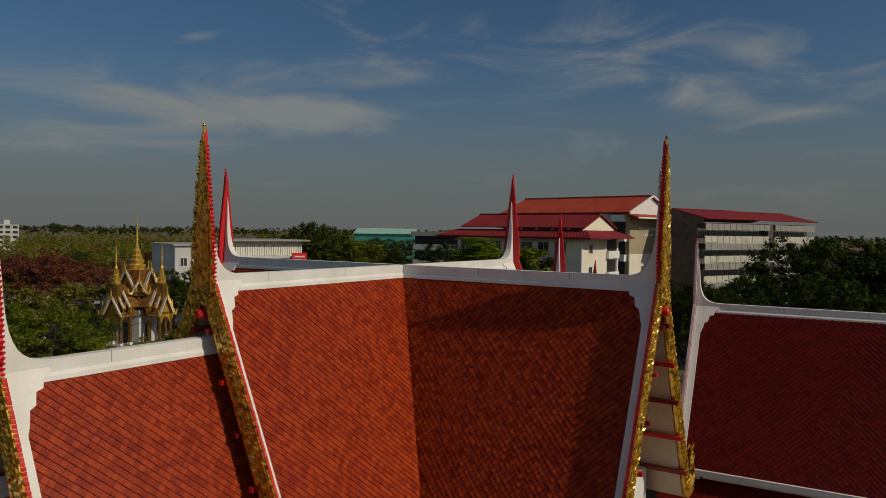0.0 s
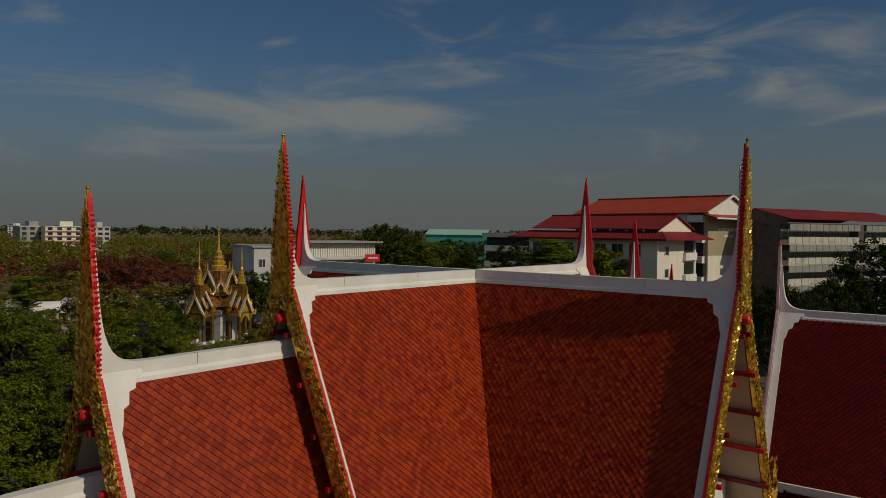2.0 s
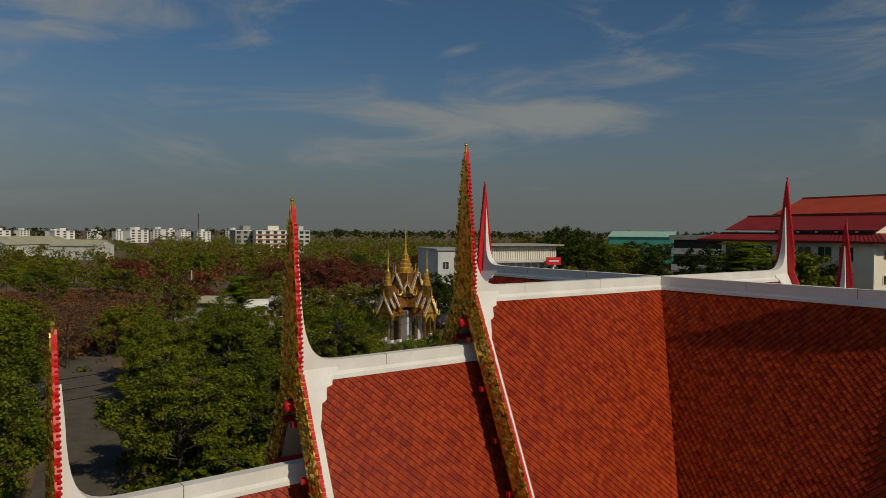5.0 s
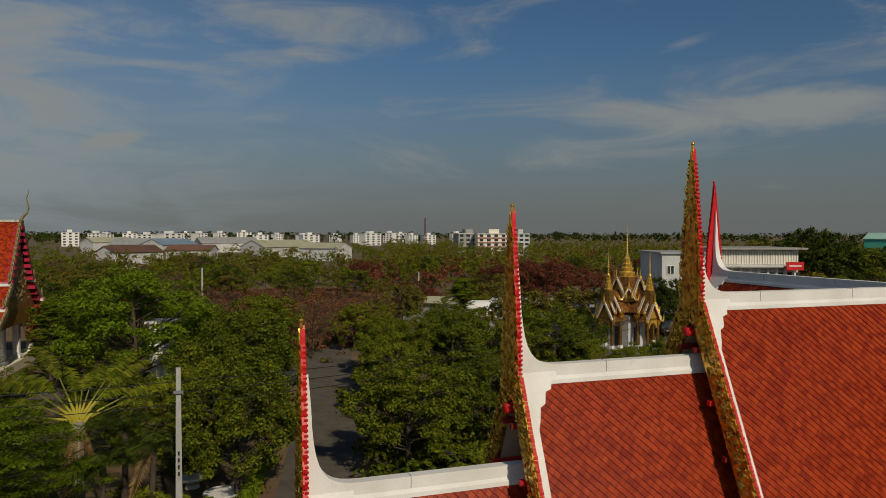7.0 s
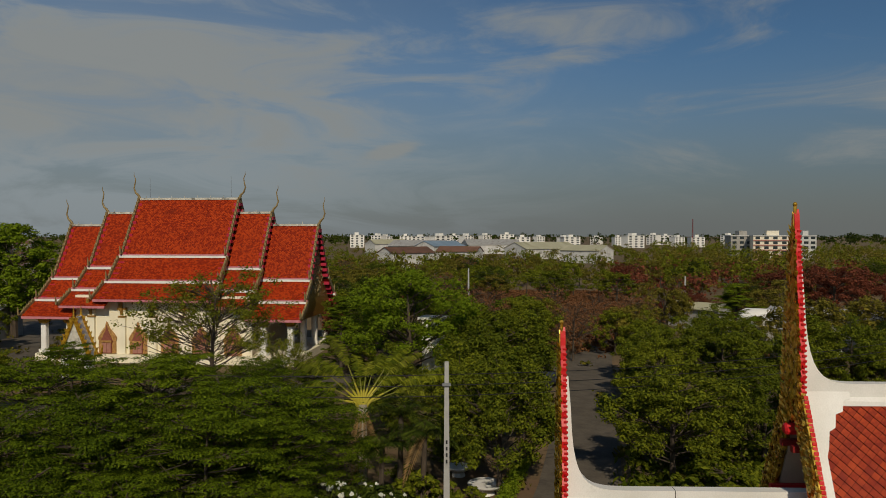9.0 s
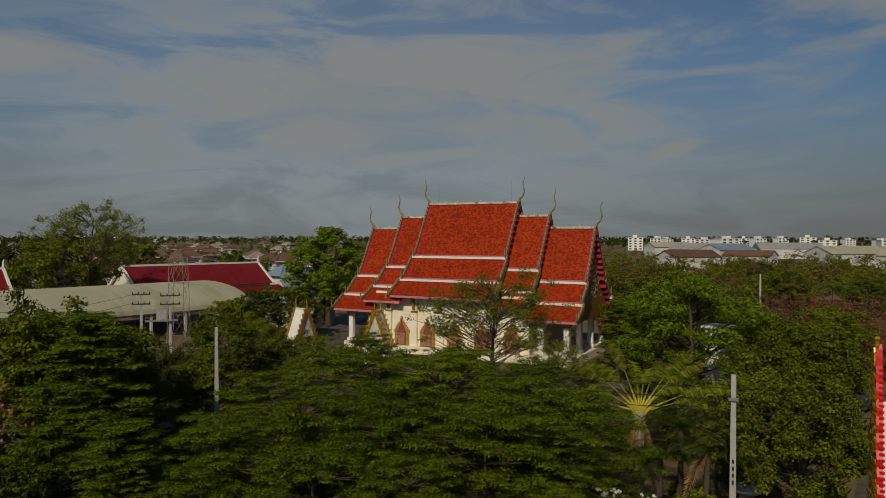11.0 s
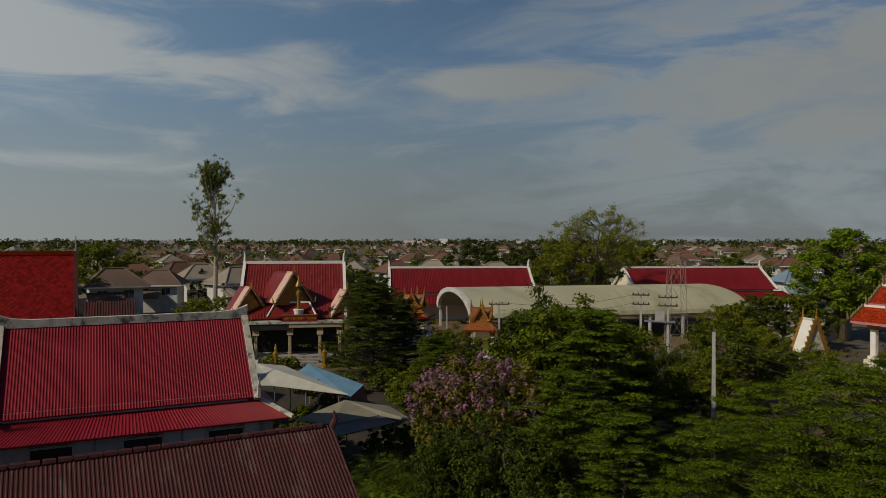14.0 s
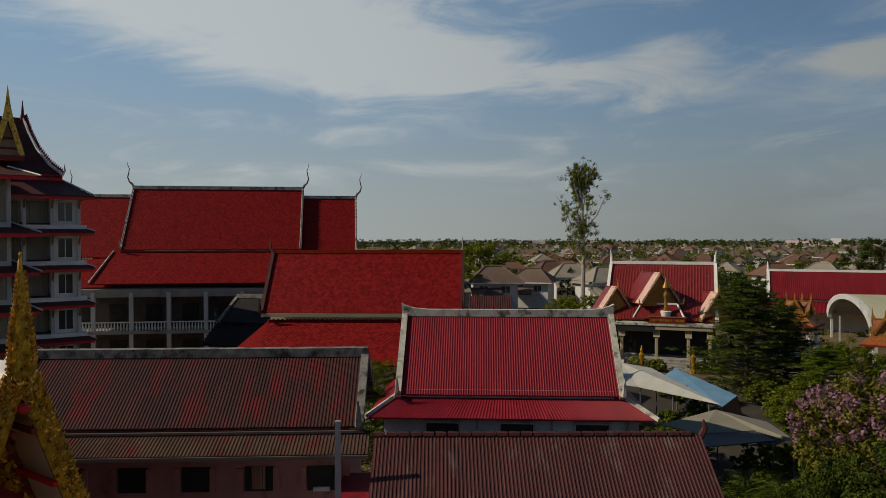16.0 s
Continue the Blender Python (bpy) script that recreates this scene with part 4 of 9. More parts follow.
def ubosot():
    a, b = place(85.75, 97), place(68.2, 84)
    ob, h = building("ordination_hall", a, b, "white ordination hall with three stepped tiers of orange tiled roof", "temple")
    e1, e2 = -0.435 * h, 0.375 * h
    f1, f2 = -0.70 * h, 0.635 * h
    # ridge height, roof from x to x, drop of the eaves, narrowing, free ends
    runs = ((18.15, e1, e2, 0.0, 0.0, (e1, e2)), (16.5, f1, e1 + 0.4, 0.75, 0.2, (f1,)), (16.5, e2 - 0.4, f2, 0.75, 0.2, (f2,)), (15.05, -h, f1 + 0.4, 2.0, 0.4, (-h,)), (15.05, f2 - 0.4, h, 2.0, 0.4, (h,)))
    for zt, x0, x1, d, dy, ends in runs:
        top = 18.15 - zt
        m1, m2 = 11.7 - top * 0.75 - d * 0.15, 8.95 - top * 0.3 - d * 0.6
        prof = [(0, zt), (3.8 - dy, m1), (3.85 - dy, m1 - 0.35), (6.0 - dy, m2), (6.05 - dy, m2 - 0.35), (8.3 - dy, 7.05 - d)]
        lo, hi = x0 in ends, x1 in ends
        for k in (0, 2, 4):
            # each course of roof spreads a little wider at its foot
            w1 = (0.0, 0.35, 0.8)[k // 2]
            xa, xb = x0 - (w1 * 1.1 if lo else 0), x1 + (w1 * 0.5 if hi else 0)
            tiled_roof(ob, xa, xb, prof[k:k + 2], M["tile_ubosot"], 0.15, seed=k, course=0.13, lift=0.12)
            if lo:
                verge_boards(ob, xa, prof[k:k + 2], M["gilt_pale"])
            if hi:
                verge_boards(ob, xb, prof[k:k + 2], M["gilt_pale"])
        for hy, z, w1 in ((3.85 - dy, m1 - 0.35, 0.35), (6.05 - dy, m2 - 0.35, 0.8)):
            for s in (1, -1):
                part("roof_band", boxes((x0 - (w1 if lo else 0), x1 + (w1 * 0.5 if hi else 0), s * hy - 0.16, s * hy + 0.16, z - 0.02, z + 0.26)), M["white"], ob, "white plaster band")
                part("roof_band_top", boxes((x0 - (w1 if lo else 0), x1 + (w1 * 0.5 if hi else 0), s * hy - 0.19, s * hy + 0.19, z + 0.26, z + 0.40)), M["pink_deep"], ob, "dull pink band")
        for s in (1, -1):
            part("eave_board", boxes((x0 - (0.8 if lo else 0), x1 + (0.4 if hi else 0), s * (8.3 - dy) - 0.12, s * (8.3 - dy) + 0.12, 6.72 - d, 6.98 - d)), M["pink_deep"], ob)
        part("ridge_cap", boxes((x0, x1, -0.16, 0.16, zt - 0.1, zt + 0.14)), M["white_old"], ob)
        bm = bmesh.new()
        for k in range(int((x1 - x0) / 1.6)):
            tube(bm, [(x0 + 0.8 + 1.6 * k, 0, zt + 0.18), (x0 + 0.8 + 1.6 * k, 0, zt + 0.42)], [0.05, 0.02], 5)
        tagged(part("ridge_knob", bm, M["white_old"], ob), kind="stuff")
        for x in ends:
            s = 1 if x > 0 else -1
            bm = bmesh.new()
            horn(bm, (x, 0, zt + 0.1), s, 3.1, 0.105)
            part("horn_finial", bm, M["gilt_pale"], ob, "curved weathered gilt horn finial")
            bm = bmesh.new()
            gable_wall(bm, x - s * 0.5, [(0, zt - 0.4), (3.5 - dy, m1 - 0.5), (5.7 - dy, m2 - 0.5), (7.6 - dy, 7.0 - d)], 6.6 - d, 0.2)
            ped = part("pediment", bm, M["gold_old"], ob)
            for y in (1, -1):
                bm = bmesh.new()
                for (h0, z0), (h1, z1) in (prof[0:2], prof[2:4], prof[4:6]):
                    steps = max(2, int(math.hypot(h1 - h0, z1 - z0) / 0.75))
                    for k in range(steps):
                        f = (k + 0.5) / steps
                        yy, zz = y * (h0 + (h1 - h0) * f), z0 + (z1 - z0) * f
                        xa, xb = sorted((x - s * 0.5, x + s * 0.2))
                        box(bm, xa, xb, yy - 0.28, yy + 0.28, zz - 0.5, zz - 0.14)
                tagged(part("verge_block", bm, M["magenta"], ob, "stepped magenta blocks under the verge"), kind="stuff")
            bm = bmesh.new()
            rr = random.Random(int(x * 10) + 400)
            for k in range(160):
                z = rr.uniform(m2, zt - 1.2)
                w = max(0.2, (zt - 0.6 - z) * 0.52)
                relief(bm, Vector((x - s * 0.38, rr.uniform(-w, w), z)), Vector((0, rr.uniform(-1, 1), 1)).normalized(), X * s, rr.uniform(0.25, 0.5), rr)
            tagged(part("carved_scroll", bm, M["gilt_pale"], ped), kind="stuff")
    # walls between porches
    part("wall", boxes((-0.68 * h, 0.62 * h, -6.9, 6.9, 0, 7.3)), M["cream_lit"], ob)
    part("plinth", boxes((-h + 0.5, h - 0.3, -7.6, 7.6, 0, 0.9)), M["cream_lit"], ob)
    for k in range(6):
        x = -0.55 * h + k * 0.235 * h
        bm = boxes((x - 0.38, x + 0.38, -7.2, -6.85, 0.9, 6.9))
        pil = part("pilaster", bm, M["cream_lit"], ob)
        bm = boxes((x - 0.5, x + 0.5, -7.3, -6.84, 5.75, 6.0), (x - 0.42, x + 0.42, -7.26, -6.84, 4.9, 5.1))
        for z, y in ((5.2, -7.3), (5.6, -7.45), (6.1, -7.6), (6.5, -7.85)):
            box(bm, x - 0.16, x + 0.16, y, y + 0.35, z, z + 0.5)
        part("capital", bm, M["gold_old"], pil, "gilded bracket capital")
        if k < 5:
            pointed_window(ob, x + 0.118 * h, -6.92, 0.95, 1.0, 2.75)
    for x in (-h + 1.0, -h + 4.0, h - 4.2, h - 1.2):
        for y in (-6.6, 6.6):
            column(ob, x, y, 0.9, 4.7)
    for x in (h - 1.2,):
        for y in (-2.2, 2.2):
            column(ob, x, y, 0.9, 5.0)
    bm = boxes((0.68 * h, h - 0.8, -6.4, 6.4, 4.7, 5.0), (-h + 0.8, -0.72 * h, -6.4, 6.4, 4.7, 5.0))
    part("porch_beam", bm, M["red_dark"], ob)
    for x in (0.30 * h, -0.36 * h):
        bm = bmesh.new()
        tube(bm, [(x, 0.3, 18.2), (x, 0.3, 20.8)], [0.03, 0.015], 5)
        part("lightning_rod", bm, M["steel"], ob)


ubosot()


def sema_gate(az, d, turn, s=1.0, edge="gold"):
    """A small gabled gate with steep white roof planes and gilded edges."""
    p = place(az, d)
    ob = thing("boundary_gate", pose(p.x, p.y, 0, 0, 0, turn), "small white gate with steep gilded pointed gable", "gate", "gates of the ordination hall")
    for side in (1, -1):
        bm = bmesh.new()
        slope_slab(bm, -0.9 * s, 0.9 * s, 0, 6.2 * s, side * 1.4 * s, 2.4 * s, 0.14)
        part("roof_slope", bm, M["white"], ob)
        bm = boxes((-0.7 * s, 0.7 * s, side * 1.0 * s - 0.25, side * 1.0 * s + 0.25, 0, 3.0 * s))
        part("post", bm, M["white"], ob)
    for x in (-0.75 * s, 0.75 * s):
        bm = bmesh.new()
        gable_wall(bm, x, [(0, 5.9 * s), (1.3 * s, 2.5 * s)], 3.0 * s, 0.12)
        part("gable_panel", bm, M["white_old"], ob)
    for x in (-0.9 * s, 0.9 * s):
        verge_boards(ob, x, [(0, 6.2 * s), (1.4 * s, 2.4 * s)], M[edge], 0.18, 0.14)
    bm = bmesh.new()
    tube(bm, [(0.9 * s, 0, 6.1 * s), (0.9 * s, 0, 7.2 * s)], [0.12, 0.02], 6)
    tube(bm, [(-0.9 * s, 0, 6.1 * s), (-0.9 * s, 0, 7.2 * s)], [0.12, 0.02], 6)
    part("finial", bm, M["gold"], ob)


sema_gate(85.5, 76, -25, 1.0)
sema_gate(91.5, 76, 38, 1.05, "gold_old")


# ---------------------------------------------------------------- plain buildings
def simple_gable(name, a, b, zr, half, ze, wallmat, roofmat, label, pitch=None, wall_in=0.6, over=0.4, tile=0.0, category="building", z0=0.0, trim=None):
    ob, h = building(name, a, b, label, category)
    prof = [(0, zr), (half, ze)]
    if pitch:
        sheet_roof(ob, -h, h, prof, roofmat, pitch)
    else:
        tiled_roof(ob, -h, h, prof, roofmat, tile or 0.2, tile=tile > 0)
    part("wall", boxes((-h + over, h - over, -half + wall_in, half - wall_in, z0, ze + 0.1 + (zr - ze) * wall_in / half * 0.6)), wallmat, ob)
    for x in (-h + over + 0.1, h - over - 0.1):
        bm = bmesh.new()
        gable_wall(bm, x, [(0, zr - 0.25), (half - wall_in, ze + 0.2)], ze, 0.2)
        part("gable_wall", bm, wallmat, ob)
    if trim:
        part("ridge_cap", boxes((-h - 0.1, h + 0.1, -0.22, 0.22, zr - 0.08, zr + 0.26)), trim, ob)
        for x in (-h, h):
            verge_boards(ob, x, prof, trim, 0.14, 0.3, knobs=False)
    return ob, h


def window(parent, x, y, z0, w, h, frame_mat="white", glass="glass"):
    """A framed window on a wall that faces -y."""
    t = 0.08
    bm = boxes((x - w / 2 - t, x + w / 2 + t, y - 0.06, y + 0.04, z0 - t, z0), (x - w / 2 - t, x + w / 2 + t, y - 0.06, y + 0.04, z0 + h, z0 + h + t),
               (x - w / 2 - t, x - w / 2, y - 0.06, y + 0.04, z0, z0 + h), (x + w / 2, x + w / 2 + t, y - 0.06, y + 0.04, z0, z0 + h), (x - 0.03, x + 0.03, y - 0.05, y + 0.03, z0, z0 + h))
    f = part("window", bm, M[frame_mat], parent)
    part("pane", boxes((x - w / 2, x + w / 2, y - 0.02, y + 0.01, z0, z0 + h)), M[glass], f)
    return f


def pleats(x0, x1, y, z0, z1, step=0.09):
    """One curtain hung in folds, with a thickness."""
    n = max(4, int((x1 - x0) / step))
    bm = bmesh.new()
    rows = []
    for dy in (0.0, 0.02):
        pts = [(x0 + (x1 - x0) * i / n, y + dy - (0.05 if i % 2 else 0.0)) for i in range(n + 1)]
        rows.append([(bm.verts.new((px, py, z0)), bm.verts.new((px, py, z1))) for px, py in pts])
    for row, flip in zip(rows, (False, True)):
        for (a, b), (c, d) in zip(row, row[1:]):
            bm.faces.new((b, d, c, a) if flip else (a, c, d, b))
    for i in range(n):
        (a, b), (c, d) = rows[0][i:i + 2]
        (e, f), (g, k) = rows[1][i:i + 2]
        bm.faces.new((b, d, k, f))
        bm.faces.new((a, e, g, c))
    return bm


def living_quarters():
    ob, h = simple_gable("living_quarters", place(177.2, 32.6), place(153.7, 29), 9.38, 3.3, 7.3, M["brown_wall"], M["sheet_old"], "long two-storey house with weathered red-brown sheet roof", 0.125, trim=M["weathered"], wall_in=0.5)
    bm = bmesh.new()
    for s in (-1, 1):
        ribbed(bm, -h - 0.1, h + 0.4, s * 3.15, 7.1, s * 4.5, 6.65, 0.125, 0.022)
    part("skirt_roof", bm, M["sheet_olive"], ob, "olive brown weathered skirt roof")
    part("fascia", boxes((-h, h + 0.4, -4.56, -4.48, 6.50, 6.62)), M["dim_wall"], ob)
    part("gutter_board", boxes((-h, h + 0.2, -3.4, -3.2, 7.08, 7.16)), M["dim_wall"], ob)
    for k in range(7):
        x = h - 1.4 - 2.26 * k
        if x < -h + 1:
            break
        part("window", boxes((x - 0.52, x + 0.52, -2.84, -2.70, 4.85, 5.75)), M["dark"], ob)
        for s in (-1, 1):
            xa, xb = sorted((x + s * 0.54, x + s * 0.74))
            bm = boxes((xa, xb, -3.05, -2.98, 4.85, 5.75))
            for z in (5.0, 5.2, 5.4, 5.6):
                box(bm, xa + 0.03, xb - 0.03, -3.07, -3.04, z - 0.05, z + 0.05)
            part("shutter", bm, M["brown_wall"], ob, "open wooden shutter")
        if k == 1:
            bm = pleats(x - 0.26, x + 0.26, -2.9, 4.95, 5.78, 0.045)
            part("curtain", bm, M["shutter"], ob, "faded pink cloth hung in the window")
        if k == 0:
            part("sill_cloth", boxes((x - 0.3, x + 0.3, -2.95, -2.82, 4.85, 5.0)), M["white"], ob)
    part("belt_course", boxes((-h + 0.3, h - 0.3, -2.9, -2.76, 3.7, 4.0)), M["brown_wall"], ob)
    for k in range(9):
        x = h - 1.2 - 1.8 * k
        part("lower_panel", boxes((x - 0.35, x + 0.35, -2.92, -2.76, 2.7, 3.55)), M["grey_white"] if k % 2 else M["brown_wall"], ob)


living_quarters()


def low_house():
    ob, h = simple_gable("low_house", place(153.0, 24.5), place(127.6, 26.0), 7.3, 4.4, 4.3, M["grey_white"], M["sheet_worn"], "low house with worn maroon ribbed roof", 0.125)
    bm = bmesh.new()
    for k in range(int(2 * h / 0.42)):
        x = -h + 0.42 * k
        tube(bm, [(x, 0, 7.30), (x + 0.36, 0, 7.30)], [0.13, 0.11], 8)
    tagged(part("ridge_tile", bm, M["sheet_worn"], ob), kind="stuff")
    bm = bmesh.new()
    tube(bm, [(h, 0, 7.2), (h + 0.15, 0, 7.5), (h + 0.1, 0, 7.8)], [0.12, 0.1, 0.03], 6)
    part("ridge_end", bm, M["sheet_worn"], ob)
    part("side_lean_to", boxes((-h - 1.3, -h - 0.1, -3.5, 2.0, 5.2, 5.35)), M["sheet"], ob)


low_house()


def monk_house():
    ob, h = simple_gable("monk_house", place(150.5, 40), place(134.3, 40.4), 9.85, 3.6, 6.1, M["grey_white"], M["sheet"], "white house with crimson ribbed roof and weathered ridge", 0.13, wall_in=0.2)
    bm = bmesh.new()
    out = [(-h - 0.12, 9.72), (h + 0.12, 9.72), (h + 0.20, 10.42), (h - 0.05, 10.30), (h - 0.5, 10.17), (h - 1.3, 10.10), (-h + 1.3, 10.10), (-h + 0.5, 10.17), (-h + 0.05, 10.30), (-h - 0.20, 10.42)]
    extrude_outline(bm, out, -0.2, 0.2, X, Z, Y)
    part("ridge_cap", bm, M["white_old"], ob)
    for x in (-h, h):
        verge_boards(ob, x, [(0, 9.85), (3.6, 6.1)], M["white_old"], 0.16, 0.32, knobs=False)
    for s in (-1, 1):
        bm = bmesh.new()
        ribbed(bm, -h - 0.1, h + 0.1, s * 3.3, 5.95, s * 5.0, 5.25, 0.13, 0.021, 1.3, 1.3)
        part("skirt_roof", bm, M["sheet"], ob)
    for s in (-1, 1):
        bm = bmesh.new()
        v = [bm.verts.new(p) for p in ((s * (h + 0.1), -3.3, 5.95), (s * (h + 0.1), 3.3, 5.95), (s * (h + 1.4), 5.0, 5.25), (s * (h + 1.4), -5.0, 5.25), (s * (h + 0.1), -3.3, 5.88), (s * (h + 0.1), 3.3, 5.88), (s * (h + 1.4), 5.0, 5.18), (s * (h + 1.4), -5.0, 5.18))]
        for f in ((0, 1, 2, 3), (7, 6, 5, 4), (0, 4, 5, 1), (1, 5, 6, 2), (2, 6, 7, 3), (3, 7, 4, 0)):
            bm.faces.new([v[i] for i in f])
        part("skirt_end", bm, M["sheet"], ob)
        for y in (-1, 1):
            bm = bmesh.new()
            tube(bm, [(s * (h + 0.1), y * 3.3, 6.0), (s * (h + 1.45), y * 5.05, 5.28)], [0.13, 0.13], 6)
            part("hip_cap", bm, M["white_old"], ob)
    # wall of the lower storey under the skirt roof, with wide dark openings
    part("lower_wall", boxes((-h - 0.6, h + 0.6, -4.5, 4.4, 0, 5.15)), M["grey_white"], ob)
    for k in range(3):
        x = -3.34 + 3.67 * k
        part("window_opening", boxes((x - 0.8, x + 0.8, -4.56, -4.46, 3.4, 4.9)), M["dark"], ob)
        part("window_frame", boxes((x - 0.9, x - 0.8, -4.62, -4.46, 3.3, 4.95), (x + 0.8, x + 0.9, -4.62, -4.46, 3.3, 4.95), (x - 0.9, x + 0.9, -4.62, -4.46, 4.9, 5.0)), M["white_old"], ob)
        part("mullion", boxes((x + 1.65, x + 1.75, -4.6, -4.48, 3.0, 5.1)), M["concrete"], ob)


monk_house()


def tiled_hall():
    ob, h = simple_gable("tiled_hall", place(160.8, 56), place(145.9, 54), 13.0, 3.3, 8.75, M["cream"], M["tile_red"], "hall with bright red scale-tiled roof", tile=0.155, wall_in=0.9)
    part("ridge_cap", boxes((-h, h, -0.12, 0.12, 12.95, 13.2)), M["tile_ubosot"], ob)
    for x in (-h, h):
        verge_boards(ob, x, [(0, 13.0), (3.3, 8.75)], M["sheet_worn"], 0.15, 0.25, knobs=False)
    tiled_roof(ob, -h + 0.5, h, [(3.1, 8.2), (6.6, 5.6)], M["tile_red"], 0.16, flare=2.6)
    part("eave_board", boxes((-h, h, -3.42, -3.28, 8.45, 8.7)), M["beige"], ob)
    bm = bmesh.new()
    horn(bm, (-h, 0, 13.0), -1, 1.1, 0.12)
    part("horn_finial", bm, M["sheet_worn"], ob)
    bm = bmesh.new()
    tube(bm, [(h, 0, 13.0), (h, 0, 14.2)], [0.08, 0.03], 6)
    part("ridge_spike", bm, M["concrete"], ob)


tiled_hall()


def assembly_hall():
    a, b = place(170.84, 92.3), place(158.55, 89)
    ob, h = building("assembly_hall", a, b, "large hall with red tiled roof above open verandas", "hall")
    prof = [(0, 20.1), (5.2, 12.9), (5.3, 12.6), (9.0, 9.3)]
    tiled_roof(ob, -h, h, prof[:2], M["tile_red"], 0.14)
    tiled_roof(ob, -h - 0.8, h, prof[2:], M["tile_red"], 0.14, flare=1.2)
    prof2 = [(0, 19.1), (5.0, 12.1), (5.1, 11.8), (8.4, 8.9)]
    for x0, x1 in ((h, h + 6.4), (-h - 6.4, -h)):
        tiled_roof(ob, x0, x1, prof2[:2], M["tile_red"], 0.14)
        tiled_roof(ob, x0, x1, prof2[2:], M["tile_red"], 0.14)
        part("ridge_cap", boxes((x0, x1, -0.2, 0.2, 19.0, 19.35)), M["white_old"], ob)
    part("ridge_cap", boxes((-h, h, -0.2, 0.2, 20.0, 20.4)), M["white_old"], ob)
    part("roof_band", boxes((-h, h, -5.42, -5.2, 12.6, 12.78)), M["red_dark"], ob)
    for x, z in ((-h, 20.1), (h, 20.1), (h + 6.4, 19.1), (-h - 6.4, 19.1)):
        verge_boards(ob, x, [(0, z), (5.1, z - 7.1)], M["white_old"], 0.14, 0.22)
        bm = bmesh.new()
        horn(bm, (x, 0, z + 0.1), 1 if x > 0 else -1, 3.0, 0.095)
        part("horn_finial", bm, M["weathered"], ob, "dark curved horn finial")
    bm = bmesh.new()
    tube(bm, [(-h - 0.7, -5.25, 12.75), (-h - 2.1, -9.05, 9.45)], [0.09, 0.09], 6)
    part("hip_cap", bm, M["white_old"], ob)
    bm = bmesh.new()
    gable_wall(bm, h + 6.1, [(0, 18.8), (4.9, 12.0), (8.0, 9.2)], 8.5, 0.2)
    part("gable_wall", bm, M["red_dark"], ob)
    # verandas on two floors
    # veranda shade is put into the wall's dark colour
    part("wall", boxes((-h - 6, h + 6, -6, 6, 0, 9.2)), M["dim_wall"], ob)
    for z in (3.9, 8.35):
        part("floor_slab", boxes((-h - 6, h + 6, -9, -6, z, z + 0.35)), M["concrete"], ob)
    part("beam", boxes((-h - 6, h + 6, -8.9, -8.6, 7.85, 8.35)), M["concrete"], ob)
    n = 9
    for k in range(n):
        x = -h - 5.6 + (2 * h + 11.2) * k / (n - 1)
        part("post", boxes((x - 0.2, x + 0.2, -8.95, -8.55, 0, 8.35)), M["grey_white"], ob)
        part("doorway", boxes((x + 0.8, x + 2.6, -6.1, -5.95, 4.3, 6.9)), M["dark"], ob)
        part("doorway", boxes((x + 0.8, x + 2.6, -6.1, -5.95, 0.3, 2.9)), M["dark"], ob)
    part("handrail", boxes((-h - 6, h + 6, -8.9, -8.7, 5.1, 5.22)), M["white"], ob)
    bm = bmesh.new()
    for k in range(int((2 * h + 12) / 0.32)):
        x = -h - 6 + 0.32 * k
        tube(bm, [(x, -8.8, 4.25), (x, -8.8, 4.6), (x, -8.8, 5.1)], [0.06, 0.1, 0.05], 5, caps=False)
    tagged(part("baluster", bm, M["white"], ob), kind="stuff")


assembly_hall()


def grey_shelter():
    ob, h = simple_gable("grey_roofed_annex", place(163.5, 70), place(158, 66), 8.6, 3.0, 6.6, M["grey_white"], M["sheet_grey"], "small annex with dark grey tiled roof", None, trim=M["weathered"])
    tiled_roof(ob, -h - 0.3, h, [(2.8, 6.4), (5.0, 4.8)], M["sheet_grey"], 0.2)
    simple_gable("garden_shed", place(145.4, 62), place(142.0, 62), 9.1, 2.6, 8.0, M["brown_wall"], M["sheet_old"], "shed with rusty brown metal roof", 0.2)


grey_shelter()


